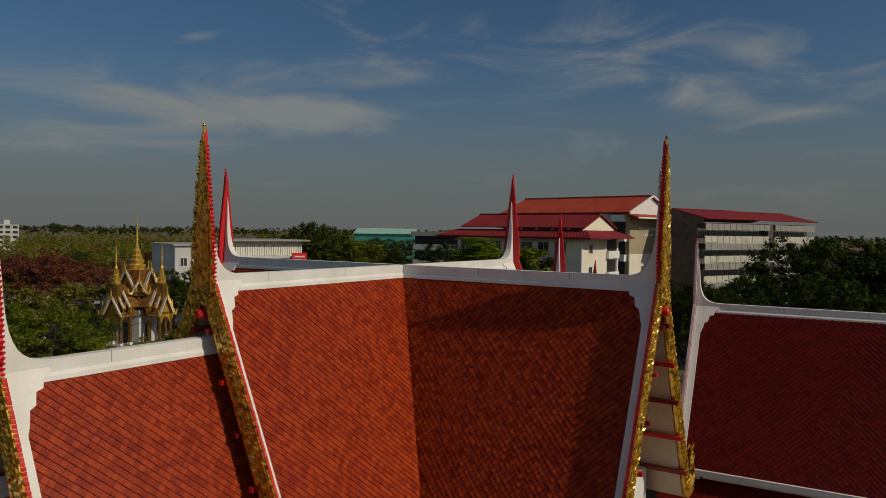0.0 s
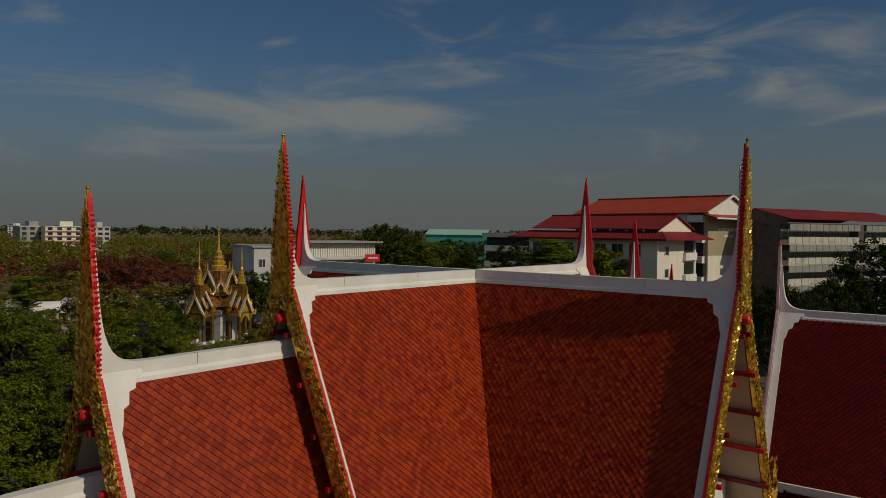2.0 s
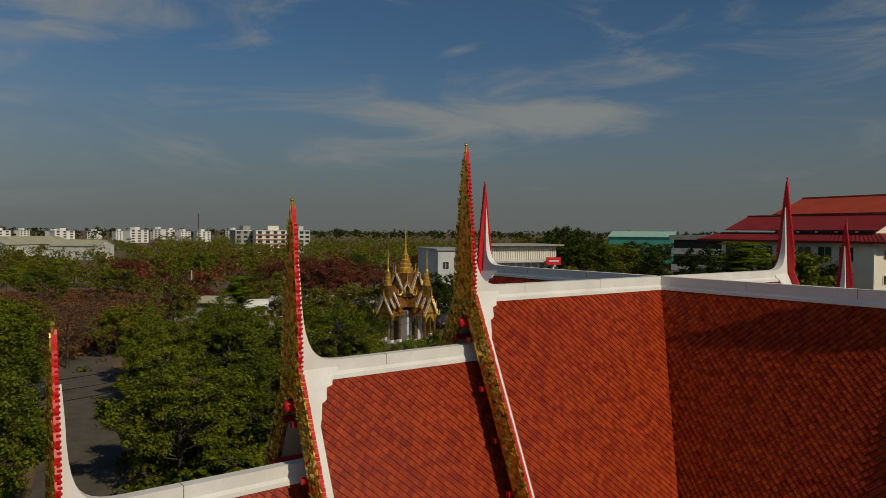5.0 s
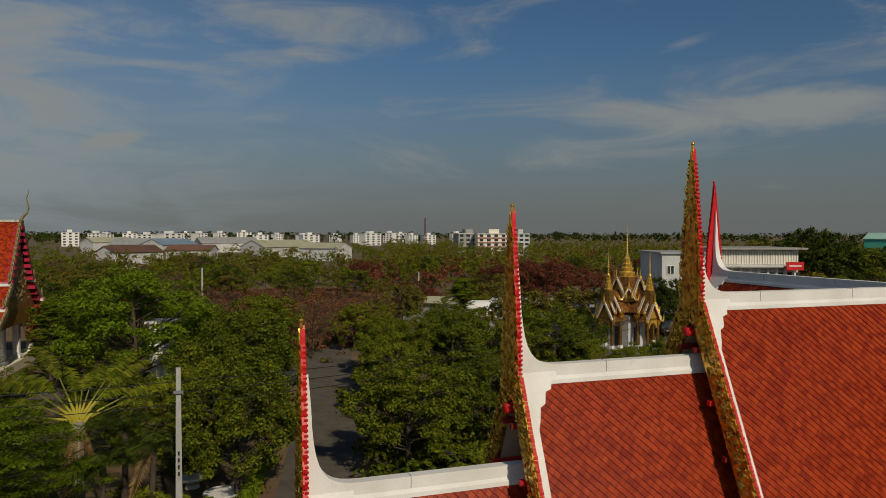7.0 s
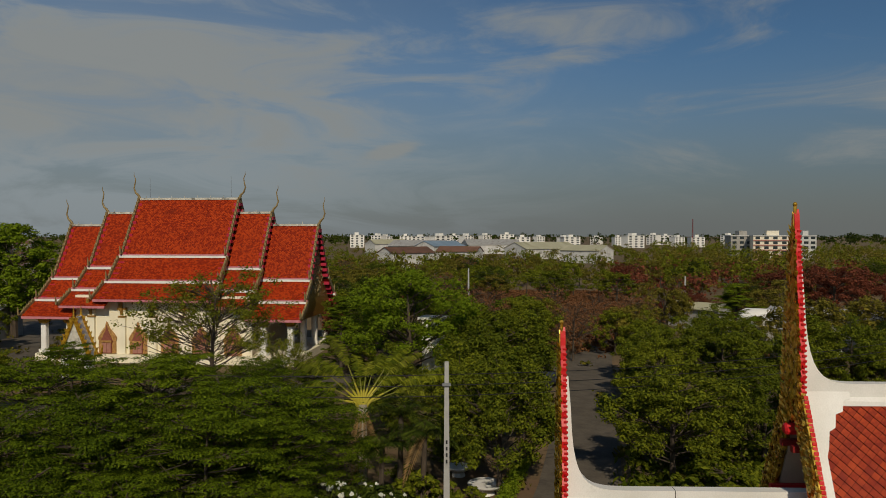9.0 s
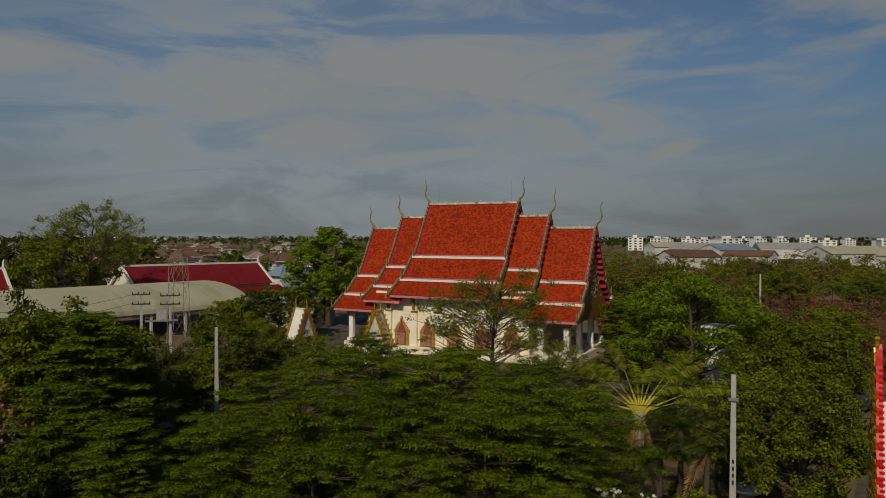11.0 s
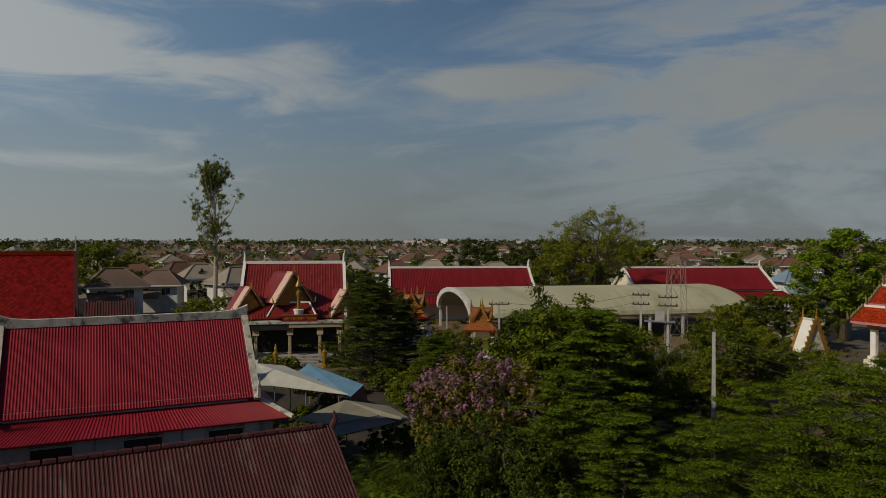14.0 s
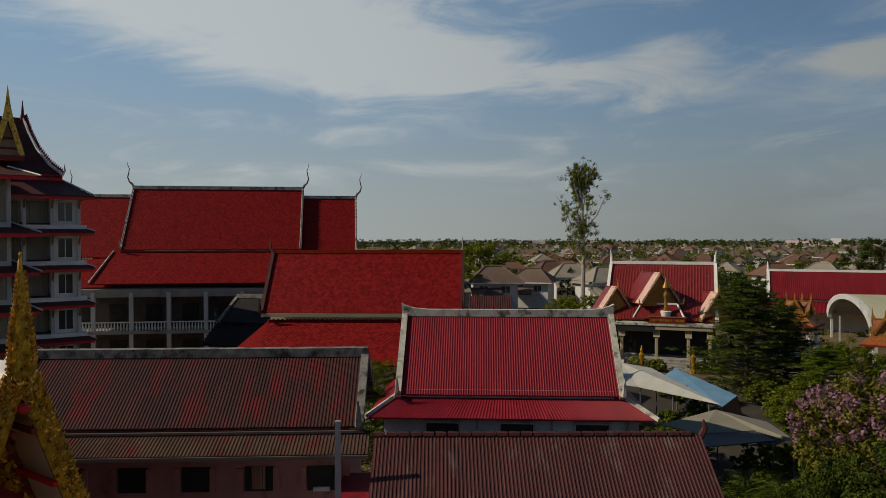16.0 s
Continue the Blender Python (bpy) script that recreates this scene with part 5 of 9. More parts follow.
def tower():
    """Storeyed monks' building with dark skirt roofs at every floor and a steep gabled top."""
    p = place(173.75, 64)
    ob = thing("monastery_block", pose(p.x, p.y, 0, 0, 0, 184), "storeyed monastery block with dark skirt roofs at each floor", "building")
    W, Dp = 24, 14           # reaches to -x and +y from its corner
    FL = 2.86
    z_top = 17.48
    for k in range(5):
        z1 = z_top - FL * k
        z0 = z1 - FL
        # white walls, pillars and bay coloured grey-white to carry their shade
        part("storey_wall", boxes((-W, -1.3, 1.4, Dp, max(z0, 0), z1)), M["grey_white"], ob)
        # skirt roof over this storey
        ix, iy, rise = (-1.6, 2.35, 1.35) if k == 0 else (-1.3, 1.4, 0.75)
        for name, pts in (("skirt_roof", ((-W, iy, z1 + rise), (ix, iy, z1 + rise), (0.3, -0.3, z1 + 0.02), (-W, -0.3, z1 + 0.02))), ("skirt_roof", ((ix, Dp, z1 + rise), (ix, iy, z1 + rise), (0.3, -0.3, z1 + 0.02), (0.3, Dp, z1 + 0.02)))):
            bm = bmesh.new()
            top = [bm.verts.new(q) for q in pts]
            bot = [bm.verts.new((q[0], q[1], q[2] - 0.12)) for q in pts]
            bm.faces.new(top)
            bm.faces.new(bot[::-1])
            for i in range(4):
                bm.faces.new((top[i], top[(i + 1) % 4], bot[(i + 1) % 4], bot[i]))
            part(name, bm, M["sheet_maroon"], ob)
        part("eave_board", boxes((-W, 0.25, -0.28, -0.16, z1 - 0.30, z1 - 0.04)), M["red"], ob)
        part("balcony_slab", boxes((-W, -0.2, 0.2, 1.5, z0 + 0.0, z0 + 0.55)), M["white"], ob)
        for i in range(8):
            x = -0.75 - 1.9 * i
            part("pillar", boxes((x - 0.12, x + 0.12, 0.3, 0.6, z0 + 0.5, z1)), M["grey_white"], ob)
            if i == 0:
                window(ob, x - 0.95, 0.62, z0 + 0.85, 1.0, 1.5)
                part("panel_wall", boxes((x - 1.8, x, 0.66, 0.8, z0, z1)), M["white"], ob)
            else:
                part("opening", boxes((x - 1.78, x - 0.14, 1.30, 1.38, z0 + 0.65, z1 - 0.45)), M["dim_window"], ob)
                bm = pleats(x - 1.74, x - 0.2, 1.27, z0 + 0.68, z1 - 0.48, 0.11)
                part("curtain", bm, M["canvas_grey"] if i % 3 else M["dim_window"], ob, "drawn pleated curtains behind the glazing")
        bm = bmesh.new()
        for i in range(9):
            x = -0.75 - 1.9 * i
            tube(bm, [(x, 0.3, z1 - 1.0), (x, 0.0, z1 - 0.55), (x, -0.22, z1 - 0.12)], [0.07, 0.09, 0.05], 5)
        tagged(part("eave_bracket", bm, M["gold_old"], ob), kind="stuff")
        # projecting bay further along
        part("bay_wall", boxes((-W, -5.6, -1.6, 1.4, max(z0, 0), z1 + (1.3 if k == 0 else 0))), M["grey_white"], ob)
        bm = bmesh.new()
        zb_ = z1 + (1.3 if k == 0 else 0.0)
        pts = ((-W, 0.2, zb_ + 0.75), (-5.6, 0.2, zb_ + 0.75), (-3.9, -3.2, zb_ - 0.1), (-W, -3.2, zb_ - 0.1))
        top = [bm.verts.new(q) for q in pts]
        bot = [bm.verts.new((q[0], q[1], q[2] - 0.12)) for q in pts]
        bm.faces.new(top)
        bm.faces.new(bot[::-1])
        for i in range(4):
            bm.faces.new((top[i], top[(i + 1) % 4], bot[(i + 1) % 4], bot[i]))
        part("bay_skirt_roof", bm, M["sheet_maroon"], ob)
        bm = bmesh.new()
        tube(bm, [(-5.6, 0.2, zb_ + 0.80), (-3.85, -3.3, zb_ - 0.05)], [0.06, 0.06], 6)
        part("hip_cap", bm, M["white"], ob)
        part("bay_eave_board", boxes((-W, -4.0, -3.22, -3.1, zb_ - 0.42, zb_ - 0.16)), M["red"], ob)
        part("bay_opening", boxes((-W, -5.9, -1.72, -1.58, z0 + 0.7, zb_ - 0.35)), M["dim_window"], ob)
        bm = pleats(-11.2, -5.92, -1.75, z0 + 0.72, zb_ - 0.38, 0.11)
        part("curtain", bm, M["canvas_grey"], ob, "drawn pleated curtains behind the glazing")
        bm = boxes(*[(-7.4 - 1.9 * q, -7.2 - 1.9 * q, -1.9, -1.6, z0 + 0.6, zb_ - 0.3) for q in range(3)])
        part("bay_mullion", bm, M["grey_white"], ob)
        bm = bmesh.new()
        tube(bm, [(ix, iy, z1 + rise + 0.05), (0.35, -0.35, z1 + 0.06)], [0.05, 0.05], 6)
        part("hip_cap", bm, M["white"], ob)
    # steep gabled roof with curved verge over a red fascia
    z = z_top + 1.75
    part("upper_fascia", boxes((-W, -1.62, 2.25, 2.4, z - 0.45, z + 0.02), (-1.72, -1.6, 2.4, 11.7, z - 0.45, z + 0.02)), M["red"], ob)
    curve = [(-3.9, 6.7, 5.05), (-3.62, 5.9, 3.75), (-3.15, 4.9, 2.30), (-2.45, 3.6, 0.95), (-1.60, 2.25, 0.0)]
    for s in (1, -1):
        for (xa, ya, za), (xb, yb, zb) in zip(curve, curve[1:]):
            bm = bmesh.new()
            ya2, yb2 = (ya, yb) if s > 0 else (14 - ya, 14 - yb)
            v = [(-W, ya2, z + za), (xa, ya2, z + za), (xb, yb2, z + zb), (-W, yb2, z + zb)]
            top = [bm.verts.new(q) for q in v]
            bot = [bm.verts.new((q[0], q[1], q[2] - 0.2)) for q in v]
            bm.faces.new(top)
            bm.faces.new(bot[::-1])
            for i in range(4):
                bm.faces.new((top[i], top[(i + 1) % 4], bot[(i + 1) % 4], bot[i]))
            part("roof_slope", bm, M["sheet_maroon"], ob)
    bm = bmesh.new()
    tube(bm, [(a, b - 0.1, z + c + 0.05) for a, b, c in curve] + [(-1.45, 2.1, z + 0.35), (-1.5, 2.1, z + 0.9)], [0.07, 0.08, 0.09, 0.10, 0.12, 0.08, 0.02], 6)
    part("verge_band", bm, M["white"], ob)
    bm = bmesh.new()
    for i in range(30):
        f = i / 30 * 3.999
        k = int(f)
        q = Vector(curve[k]).lerp(Vector(curve[k + 1]), f - k)
        relief(bm, q + Vector((0.18, -0.1, z + 0.15)), Vector((0.5, -0.2, 1)).normalized(), Vector((0.5, -0.8, 0)).normalized(), 0.34, random.Random(i))
    tagged(part("verge_hook", bm, M["red_dark"], ob), kind="stuff")
    bm = bmesh.new()
    tube(bm, [(-3.9, 6.7, z + 4.8), (-3.92, 6.65, z + 5.4), (-3.92, 6.6, z + 6.5)], [0.26, 0.13, 0.02], 6)
    part("finial", bm, M["red_dark"], ob)
    # gilded dormer gable
    x0, zb = -5.62, z_top + 2.9
    bm = bmesh.new()
    extrude_outline(bm, [(x0 - 1.1, zb), (x0 - 0.72, zb), (x0, zb + 2.6), (x0 + 0.72, zb), (x0 + 1.1, zb), (x0 + 0.34, zb + 2.8), (x0 + 0.14, zb + 4.0), (x0, zb + 5.3), (x0 - 0.14, zb + 4.0), (x0 - 0.34, zb + 2.8)], -0.4, -0.1, X, Z, Y)
    dg = part("dormer_gable", bm, M["gold"], ob, "gilded dormer gable")
    bm = bmesh.new()
    extrude_outline(bm, [(x0 - 0.85, zb), (x0 + 0.85, zb), (x0, zb + 2.7)], 0.3, 0.5, X, Z, Y)
    part("dormer_panel", bm, M["soffit"], dg)
    for k in range(2):
        part("purlin", boxes((x0 - 0.7 + 0.3 * k, x0 + 0.7 - 0.3 * k, -0.1, 0.35, zb + 0.5 + k * 0.8, zb + 0.62 + k * 0.8)), M["red_dark"], dg)
    part("dormer_base", boxes((x0 - 1.05, x0 + 1.05, -0.35, 0.6, zb - 0.35, zb)), M["red_dark"], dg)
    for s in (-1, 1):
        bm = bmesh.new()
        v = [(x0, -0.2, zb + 2.85), (x0 + s * 1.0, -0.2, zb), (x0 + s * 1.0, 6, zb), (x0, 6, zb + 2.85)]
        top = [bm.verts.new(q) for q in v]
        bot = [bm.verts.new((q[0] - s * 0.15, q[1], q[2])) for q in v]
        bm.faces.new(top)
        bm.faces.new(bot[::-1])
        for i in range(4):
            bm.faces.new((top[i], top[(i + 1) % 4], bot[(i + 1) % 4], bot[i]))
        part("dormer_slope", bm, M["sheet_maroon"], ob)


tower()


# ---------------------------------------------------------------- shrine hall, vaulted hall and pavilions
def moved(bm, dx, dy, rot=0.0):
    turned(bm, rot)
    bmesh.ops.translate(bm, verts=bm.verts, vec=(dx, dy, 0))
    return bm


def small_gable(parent, dx, dy, rot, s0, s1, zr, half, K, mat, gold="gold", verge="speckle", vw=0.9, ped="gold_old"):
    """A small steep ornamental gable that faces along its own x, turned by rot and set at (dx, dy)."""
    ez = zr - K * half
    for side in (1, -1):
        bm = bmesh.new()
        slope_slab(bm, s0, s1, 0, zr, side * half, ez, 0.14)
        part("gable_slope", moved(bm, dx, dy, rot), M[mat], parent)
        d = Vector((0, side * half, -K * half))
        L = d.length
        d.normalize()
        n = Vector((0, side * K * half, half)).normalized()
        bm = bmesh.new()
        slope_slab(bm, s1 - vw, s1 + 0.05, 0, zr + 0.08, side * half, ez + 0.08, 0.1)
        part("verge_band", moved(bm, dx, dy, rot), M[verge], parent)
        bm = bmesh.new()
        for k in range(int(L / 0.2)):
            c = Vector((s1 + 0.08, 0, zr)) + d * 0.2 * k + n * 0.12
            relief(bm, c, (n - d * 0.6).normalized(), X, 0.22, random.Random(k))
        tagged(part("carved_edge", moved(bm, dx, dy, rot), M[gold], parent), kind="stuff")
        e = Vector((s1, side * half, ez))
        bm = bmesh.new()
        tube(bm, [e, e + Vector((0.1, side * 0.25, 0.08)), e + Vector((0.12, side * 0.3, 0.4)), e + Vector((0.12, side * 0.36, 0.75))], [0.15, 0.12, 0.08, 0.015], 6)
        part("end_ornament", moved(bm, dx, dy, rot), M[gold], parent)
    bm = bmesh.new()
    gable_wall(bm, s1 - 0.4, [(0, zr - 0.15), (half - 0.1, ez + 0.1)], ez - 0.2, 0.2)
    part("pediment", moved(bm, dx, dy, rot), M[ped], parent)
    bm = bmesh.new()
    tube(bm, [(s1, 0, zr - 0.1), (s1 + 0.05, 0, zr + 0.5), (s1 + 0.05, 0, zr + 1.05)], [0.12, 0.07, 0.012], 6)
    part("finial", moved(bm, dx, dy, rot), M[gold], parent)


def shrine_hall():
    a, b = place(134.2, 90.5), place(126.6, 90)
    ob, h = building("shrine_hall", a, b, "ornate shrine hall with red ribbed roof and three gilded gables", "temple")
    sheet_roof(ob, -h, h, [(0, 11.0), (7.4, 5.0)], M["sheet_shrine"], 0.33)
    part("ridge_cap", boxes((-h, h, -0.2, 0.2, 10.95, 11.3)), M["white"], ob)
    for x in (-h, h):
        verge_boards(ob, x, [(0, 11.0), (7.4, 5.0)], M["white"], 0.25, 0.35, knobs=False)
        bm = bmesh.new()
        tube(bm, [(x, 0, 11.1), (x, 0, 12.0), (x * 1.02, 0, 12.7)], [0.2, 0.13, 0.02], 6)
        part("ridge_end", bm, M["white"], ob)
    # three steep gables turned the same way, their pale speckled slopes towards the yard
    for x, y, z, run, half in ((0.2, -7.2, 10.2, 5.2, 2.3), (-4.6, -6.6, 8.5, 3.4, 1.9), (6.2, -6.6, 8.1, 3.4, 2.0)):
        small_gable(ob, x - 0.47 * run, y + 0.88 * run, -62, 0, run, z, half, 1.5, "sheet_shrine", "gold", "speckle", 1.7)
    # wall coloured dark to stand in for the porch's shadow
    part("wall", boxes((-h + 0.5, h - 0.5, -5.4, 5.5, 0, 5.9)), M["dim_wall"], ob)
    part("doorway", boxes((-2.9, 2.9, -5.55, -5.35, 0.96, 4.05)), M["dark"], ob)
    for s in (-1, 1):
        part("doorway", boxes((s * 4.5 - 1.4, s * 4.5 + 1.4, -5.55, -5.35, 0.96, 4.05)), M["dark"], ob)
    part("porch_roof", boxes((-4.6, 5.6, -9.2, -5.5, 4.58, 4.8)), M["white_old"], ob)
    part("porch_fascia", boxes((-4.4, -0.3, -9.1, -8.95, 3.9, 4.58)), M["dark"], ob)
    part("porch_fascia", boxes((-0.3, 5.5, -9.1, -8.95, 4.15, 4.58)), M["beige"], ob)
    part("porch_soffit", boxes((-4.4, 5.5, -8.95, -5.5, 4.1, 4.2)), M["beige"], ob)
    # name board above the entrance, its writing as bars
    board = part("name_board", boxes((-1.0, 2.8, -9.15, -8.95, 4.82, 5.5)), M["red_dark"], ob, "dark red name board with gilded frame")
    part("board_frame", boxes((-1.1, 2.9, -9.2, -8.92, 5.5, 5.6), (-1.1, 2.9, -9.2, -8.92, 4.8, 4.88)), M["gold_old"], board)
    bars = bmesh.new()
    for k in range(14):
        if k != 9:
            box(bars, -0.8 + 0.25 * k, -0.62 + 0.25 * k, -9.17, -9.15, 5.05, 5.3)
    tagged(part("writing_bar", bars, M["gold"], board), kind="stuff")
    # hipped skirt roof below the middle gable, edged in white
    sheet = bmesh.new()
    slope_slab(sheet, -1.9, 1.9, -7.0, 6.75, -8.4, 5.3, 0.12, 0.8, 0.8)
    part("porch_slope", sheet, M["sheet_shrine"], ob)
    for q in (-1, 1):
        hip = bmesh.new()
        tube(hip, [(q * 1.9, -7.0, 6.8), (q * 2.7, -8.4, 5.35)], [0.11, 0.11], 6)
        part("hip_ridge", hip, M["white"], ob)
    part("skirt_ridge", boxes((-1.9, 1.9, -7.12, -6.95, 6.7, 6.9)), M["white"], ob)
    for x in (-3.9, -0.2, 3.1, 5.3):
        column(ob, x, -8.6, 0.3, 4.1, 0.17, "beige")
        part("column_drape", boxes((x - 0.34, x + 0.34, -8.86, -8.34, 3.3, 4.1)), M["soffit"], ob)
    for k in range(4):
        part("step", boxes((-0.2, 3.3, -10.6 + 0.4 * k, -8.6, 0, 0.25 * (k + 1))), M["concrete"], ob)
    part("plinth", boxes((-h, h, -8.7, 5.5, 0, 0.95)), M["concrete"], ob)
    # statue on a pot-shaped pedestal: one plain shape each
    p = ob.matrix_world @ Vector((0.75, -8.2, 4.8))
    st = bmesh.new()
    tube(st, [(0, 0, 0), (0, 0, 0.45), (0, 0, 0.55), (0, 0, 1.1), (0, 0, 1.3), (0, 0, 1.35)], [0.55, 0.5, 0.42, 0.56, 0.62, 0.5], 14)
    s = part("pedestal", st, M["white"], None)
    s.matrix_world = Matrix.Translation(p)
    tagged(s, "round white pedestal on the porch roof", "pedestal")
    st = bmesh.new()
    tube(st, [(0, 0, 0), (0, 0, 0.1), (0, 0, 0.15), (0, 0, 1.2), (0, 0, 1.7), (0, 0, 2.0), (0, 0, 2.1), (0, 0, 2.4), (0, 0, 2.45), (0, 0, 2.55), (0, 0, 3.0), (0, 0, 3.7)], [0.34, 0.34, 0.22, 0.17, 0.27, 0.22, 0.09, 0.14, 0.1, 0.4, 0.2, 0.015], 10)
    s = part("statue", st, M["gold_old"], None)
    s.matrix_world = Matrix.Translation(p + Z * 1.35)
    tagged(s, "slender dark bronze statue on a white pedestal", "statue")
    for dx in (-1.6, 3.6):
        p = ob.matrix_world @ Vector((dx, -11.2, 0))
        st = bmesh.new()
        tube(st, [(0, 0, 0), (0, 0, 0.3), (0, 0, 0.35), (0, 0, 1.2), (0, 0, 1.7), (0, 0, 1.95), (0, 0, 2.2), (0, 0, 2.7)], [0.4, 0.36, 0.26, 0.22, 0.34, 0.12, 0.18, 0.02], 10)
        s = part("statue", st, M["gold"], None)
        s.matrix_world = Matrix.Translation(p)
        tagged(s, "gilded guardian statue beside the steps", "statue")


shrine_hall()


def long_shed(a, b, label, zr=8.8):
    ob, h = simple_gable("long_shed", a, b, zr, 6.0, zr - 4.0, M["cream"], M["sheet_shed"], label, 0.28, tile=0)
    part("ridge_cap", boxes((-h, h, -0.25, 0.25, zr - 0.05, zr + 0.3)), M["white"], ob)
    for x in (-h, h):
        verge_boards(ob, x, [(0, zr), (6.0, zr - 4.0)], M["white"], 0.25, 0.4, knobs=False)
        bm = bmesh.new()
        tube(bm, [(x, 0, zr), (x, 0, zr + 1.0), (x * 1.01, 0, zr + 1.6)], [0.25, 0.15, 0.03], 6)
        part("ridge_end", bm, M["white"], ob)
    sheet_roof(ob, -h - 1.5, h + 1.5, [(5.6, zr - 4.4), (8.5, zr - 5.8)], M["sheet_shed"], 0.5, 1.0)


long_shed(place(123, 128), place(111.9, 131), "long hall with crimson metal roof and white ridge")
long_shed(place(104.5, 145), place(94.8, 158), "far hall with stained red metal roof", 8.3)


def arch_hall():
    a, b = place(117.9, 105), Vector((-120.1, -17.7, 0))
    ob, h = building("vaulted_market_hall", a, b, "open hall under a pale barrel-vaulted ribbed metal roof", "hall")
    n = 18

    def arc(r, i):
        t = math.pi * i / n
        return (-11 * math.cos(t) * r, 3.5 + 3.3 * math.sin(t) * r)
    rows = int(2 * h / 0.32)
    vs, fs = [], []
    for k in range(rows * 2 + 1):
        x = -h + h * k / rows
        lift = 0.035 if k % 2 else 0.0
        for i in range(n + 1):
            y, z = arc(1.0, i)
            vs.append((x, y, z + lift))
    for k in range(rows * 2):
        for i in range(n):
            q = k * (n + 1) + i
            fs.append((q, q + 1, q + n + 2, q + n + 1))
    part("vault_sheet", (vs, fs), M["sheet_white"], ob)
    bm = bmesh.new()
    prof = [arc(0.995, i) for i in range(n + 1)]
    inner = [(y * 0.97, z - 0.22) for y, z in reversed(prof)]
    extrude_outline(bm, prof + inner, -h, h, Y, Z, X)
    part("vault_lining", bm, M["tin"], ob)
    bm = bmesh.new()
    prof = [arc(1.02, i) for i in range(n + 1)]
    inner = [(y * 0.92, z - 0.65) for y, z in reversed(prof)]
    extrude_outline(bm, prof + inner, -h - 0.15, -h + 0.35, Y, Z, X)
    part("end_arch", bm, M["grey_white"], ob)
    for k in range(9):
        x = -h + 0.4 + (2 * h - 0.8) * k / 8
        for y in (-10.6, 10.6):
            part("post", boxes((x - 0.15, x + 0.15, y - 0.15, y + 0.15, 0, 3.8)), M["grey_white"], ob)
    bm = bmesh.new()
    for k in range(8):
        x = -h + 1 + (2 * h - 2) * k / 7
        for i in range(n):
            tube(bm, [(x, *arc(0.955, i)), (x, *arc(0.955, i + 1))], [0.07, 0.07], 4)
    tagged(part("arch_rib", bm, M["steel"], ob), kind="stuff")
    ob2, h2 = simple_gable("low_shed", place(94.5, 118), place(89.5, 112), 4.6, 4, 3.8, M["concrete"], M["tin"], "low shed with pale grey tin roof", 0.3)


arch_hall()


def bell_pavilion(az, d, turn, label, s=1.0):
    p = place(az, d)
    ob = thing("pavilion", pose(p.x, p.y, 0, 0, 0, turn), label, "pavilion", "orange-roofed pavilions")
    for x in (-1.4, 1.4):
        for y in (-1.4, 1.4):
            column(ob, x * s, y * s, 0, 3.2 * s, 0.2 * s, "white")
    for r in (0, 90, 180, 270):
        bm = bmesh.new()
        slope_slab(bm, -1.15 * s, 1.15 * s, -1.1 * s, 4.2 * s, -2.1 * s, 3.4 * s, 0.12, 0.95 * s, 0.95 * s)
        part("skirt_roof", turned(bm, r), M["tile_orange"], ob)
        part("eave_board", turned(boxes((-2.1 * s, 2.1 * s, -2.12 * s, -2.04 * s, 3.2 * s, 3.36 * s)), r), M["red_dark"], ob)
        small_gable(ob, 0, 0, r, 0, 1.2 * s, 5.9 * s, 0.85 * s, 1.7, "tile_orange", "gold", "tile_orange", 0.2)
    part("roof_core", boxes((-1.1 * s, 1.1 * s, -1.1 * s, 1.1 * s, 3.2 * s, 4.4 * s)), M["gold_old"], ob)
    part("base", boxes((-2.0 * s, 2.0 * s, -2.0 * s, 2.0 * s, 0, 0.4)), M["white"], ob)
    for y in (-1.95, 1.95):
        part("rail", boxes((-1.9 * s, 1.9 * s, y * s - 0.04, y * s + 0.04, 1.2, 1.3)), M["white"], ob)
        for k in range(9):
            x = (-1.8 + 0.45 * k) * s
            part("baluster", boxes((x - 0.05, x + 0.05, y * s - 0.04, y * s + 0.04, 0.4, 1.2)), M["white"], ob)


bell_pavilion(115.6, 85, 20, "small white pavilion with orange tiled gilded roof")
bell_pavilion(121.0, 96, 15, "open pavilion with orange tiled roof", 1.12)


def tapered_pole(az, d, tall, label, arms=(), r=0.16, lean=0.0):
    p = place(az, d)
    ob = thing("utility_pole", pose(p.x, p.y, 0, 0, lean, az), label, "pole", "utility poles")
    bm = boxes((-r, r, -r * 0.8, r * 0.8, 0, tall))
    for v in bm.verts:
        if v.co.z > 1:
            v.co.x *= 0.62
            v.co.y *= 0.62
    part("shaft", bm, M["pole"], ob)
    for z, w in arms:
        arm_ob = part("crossarm", boxes((-w, w, -0.22, -0.1, z, z + 0.14)), M["bark"], ob)
        for x in (-w * 0.9, -w * 0.3, w * 0.3, w * 0.9):
            bm = bmesh.new()
            tube(bm, [(x, -0.15, z + 0.1), (x, -0.15, z + 0.2), (x, -0.15, z + 0.34)], [0.05, 0.07, 0.03], 6)
            part("insulator", bm, M["black"], arm_ob)
    return ob


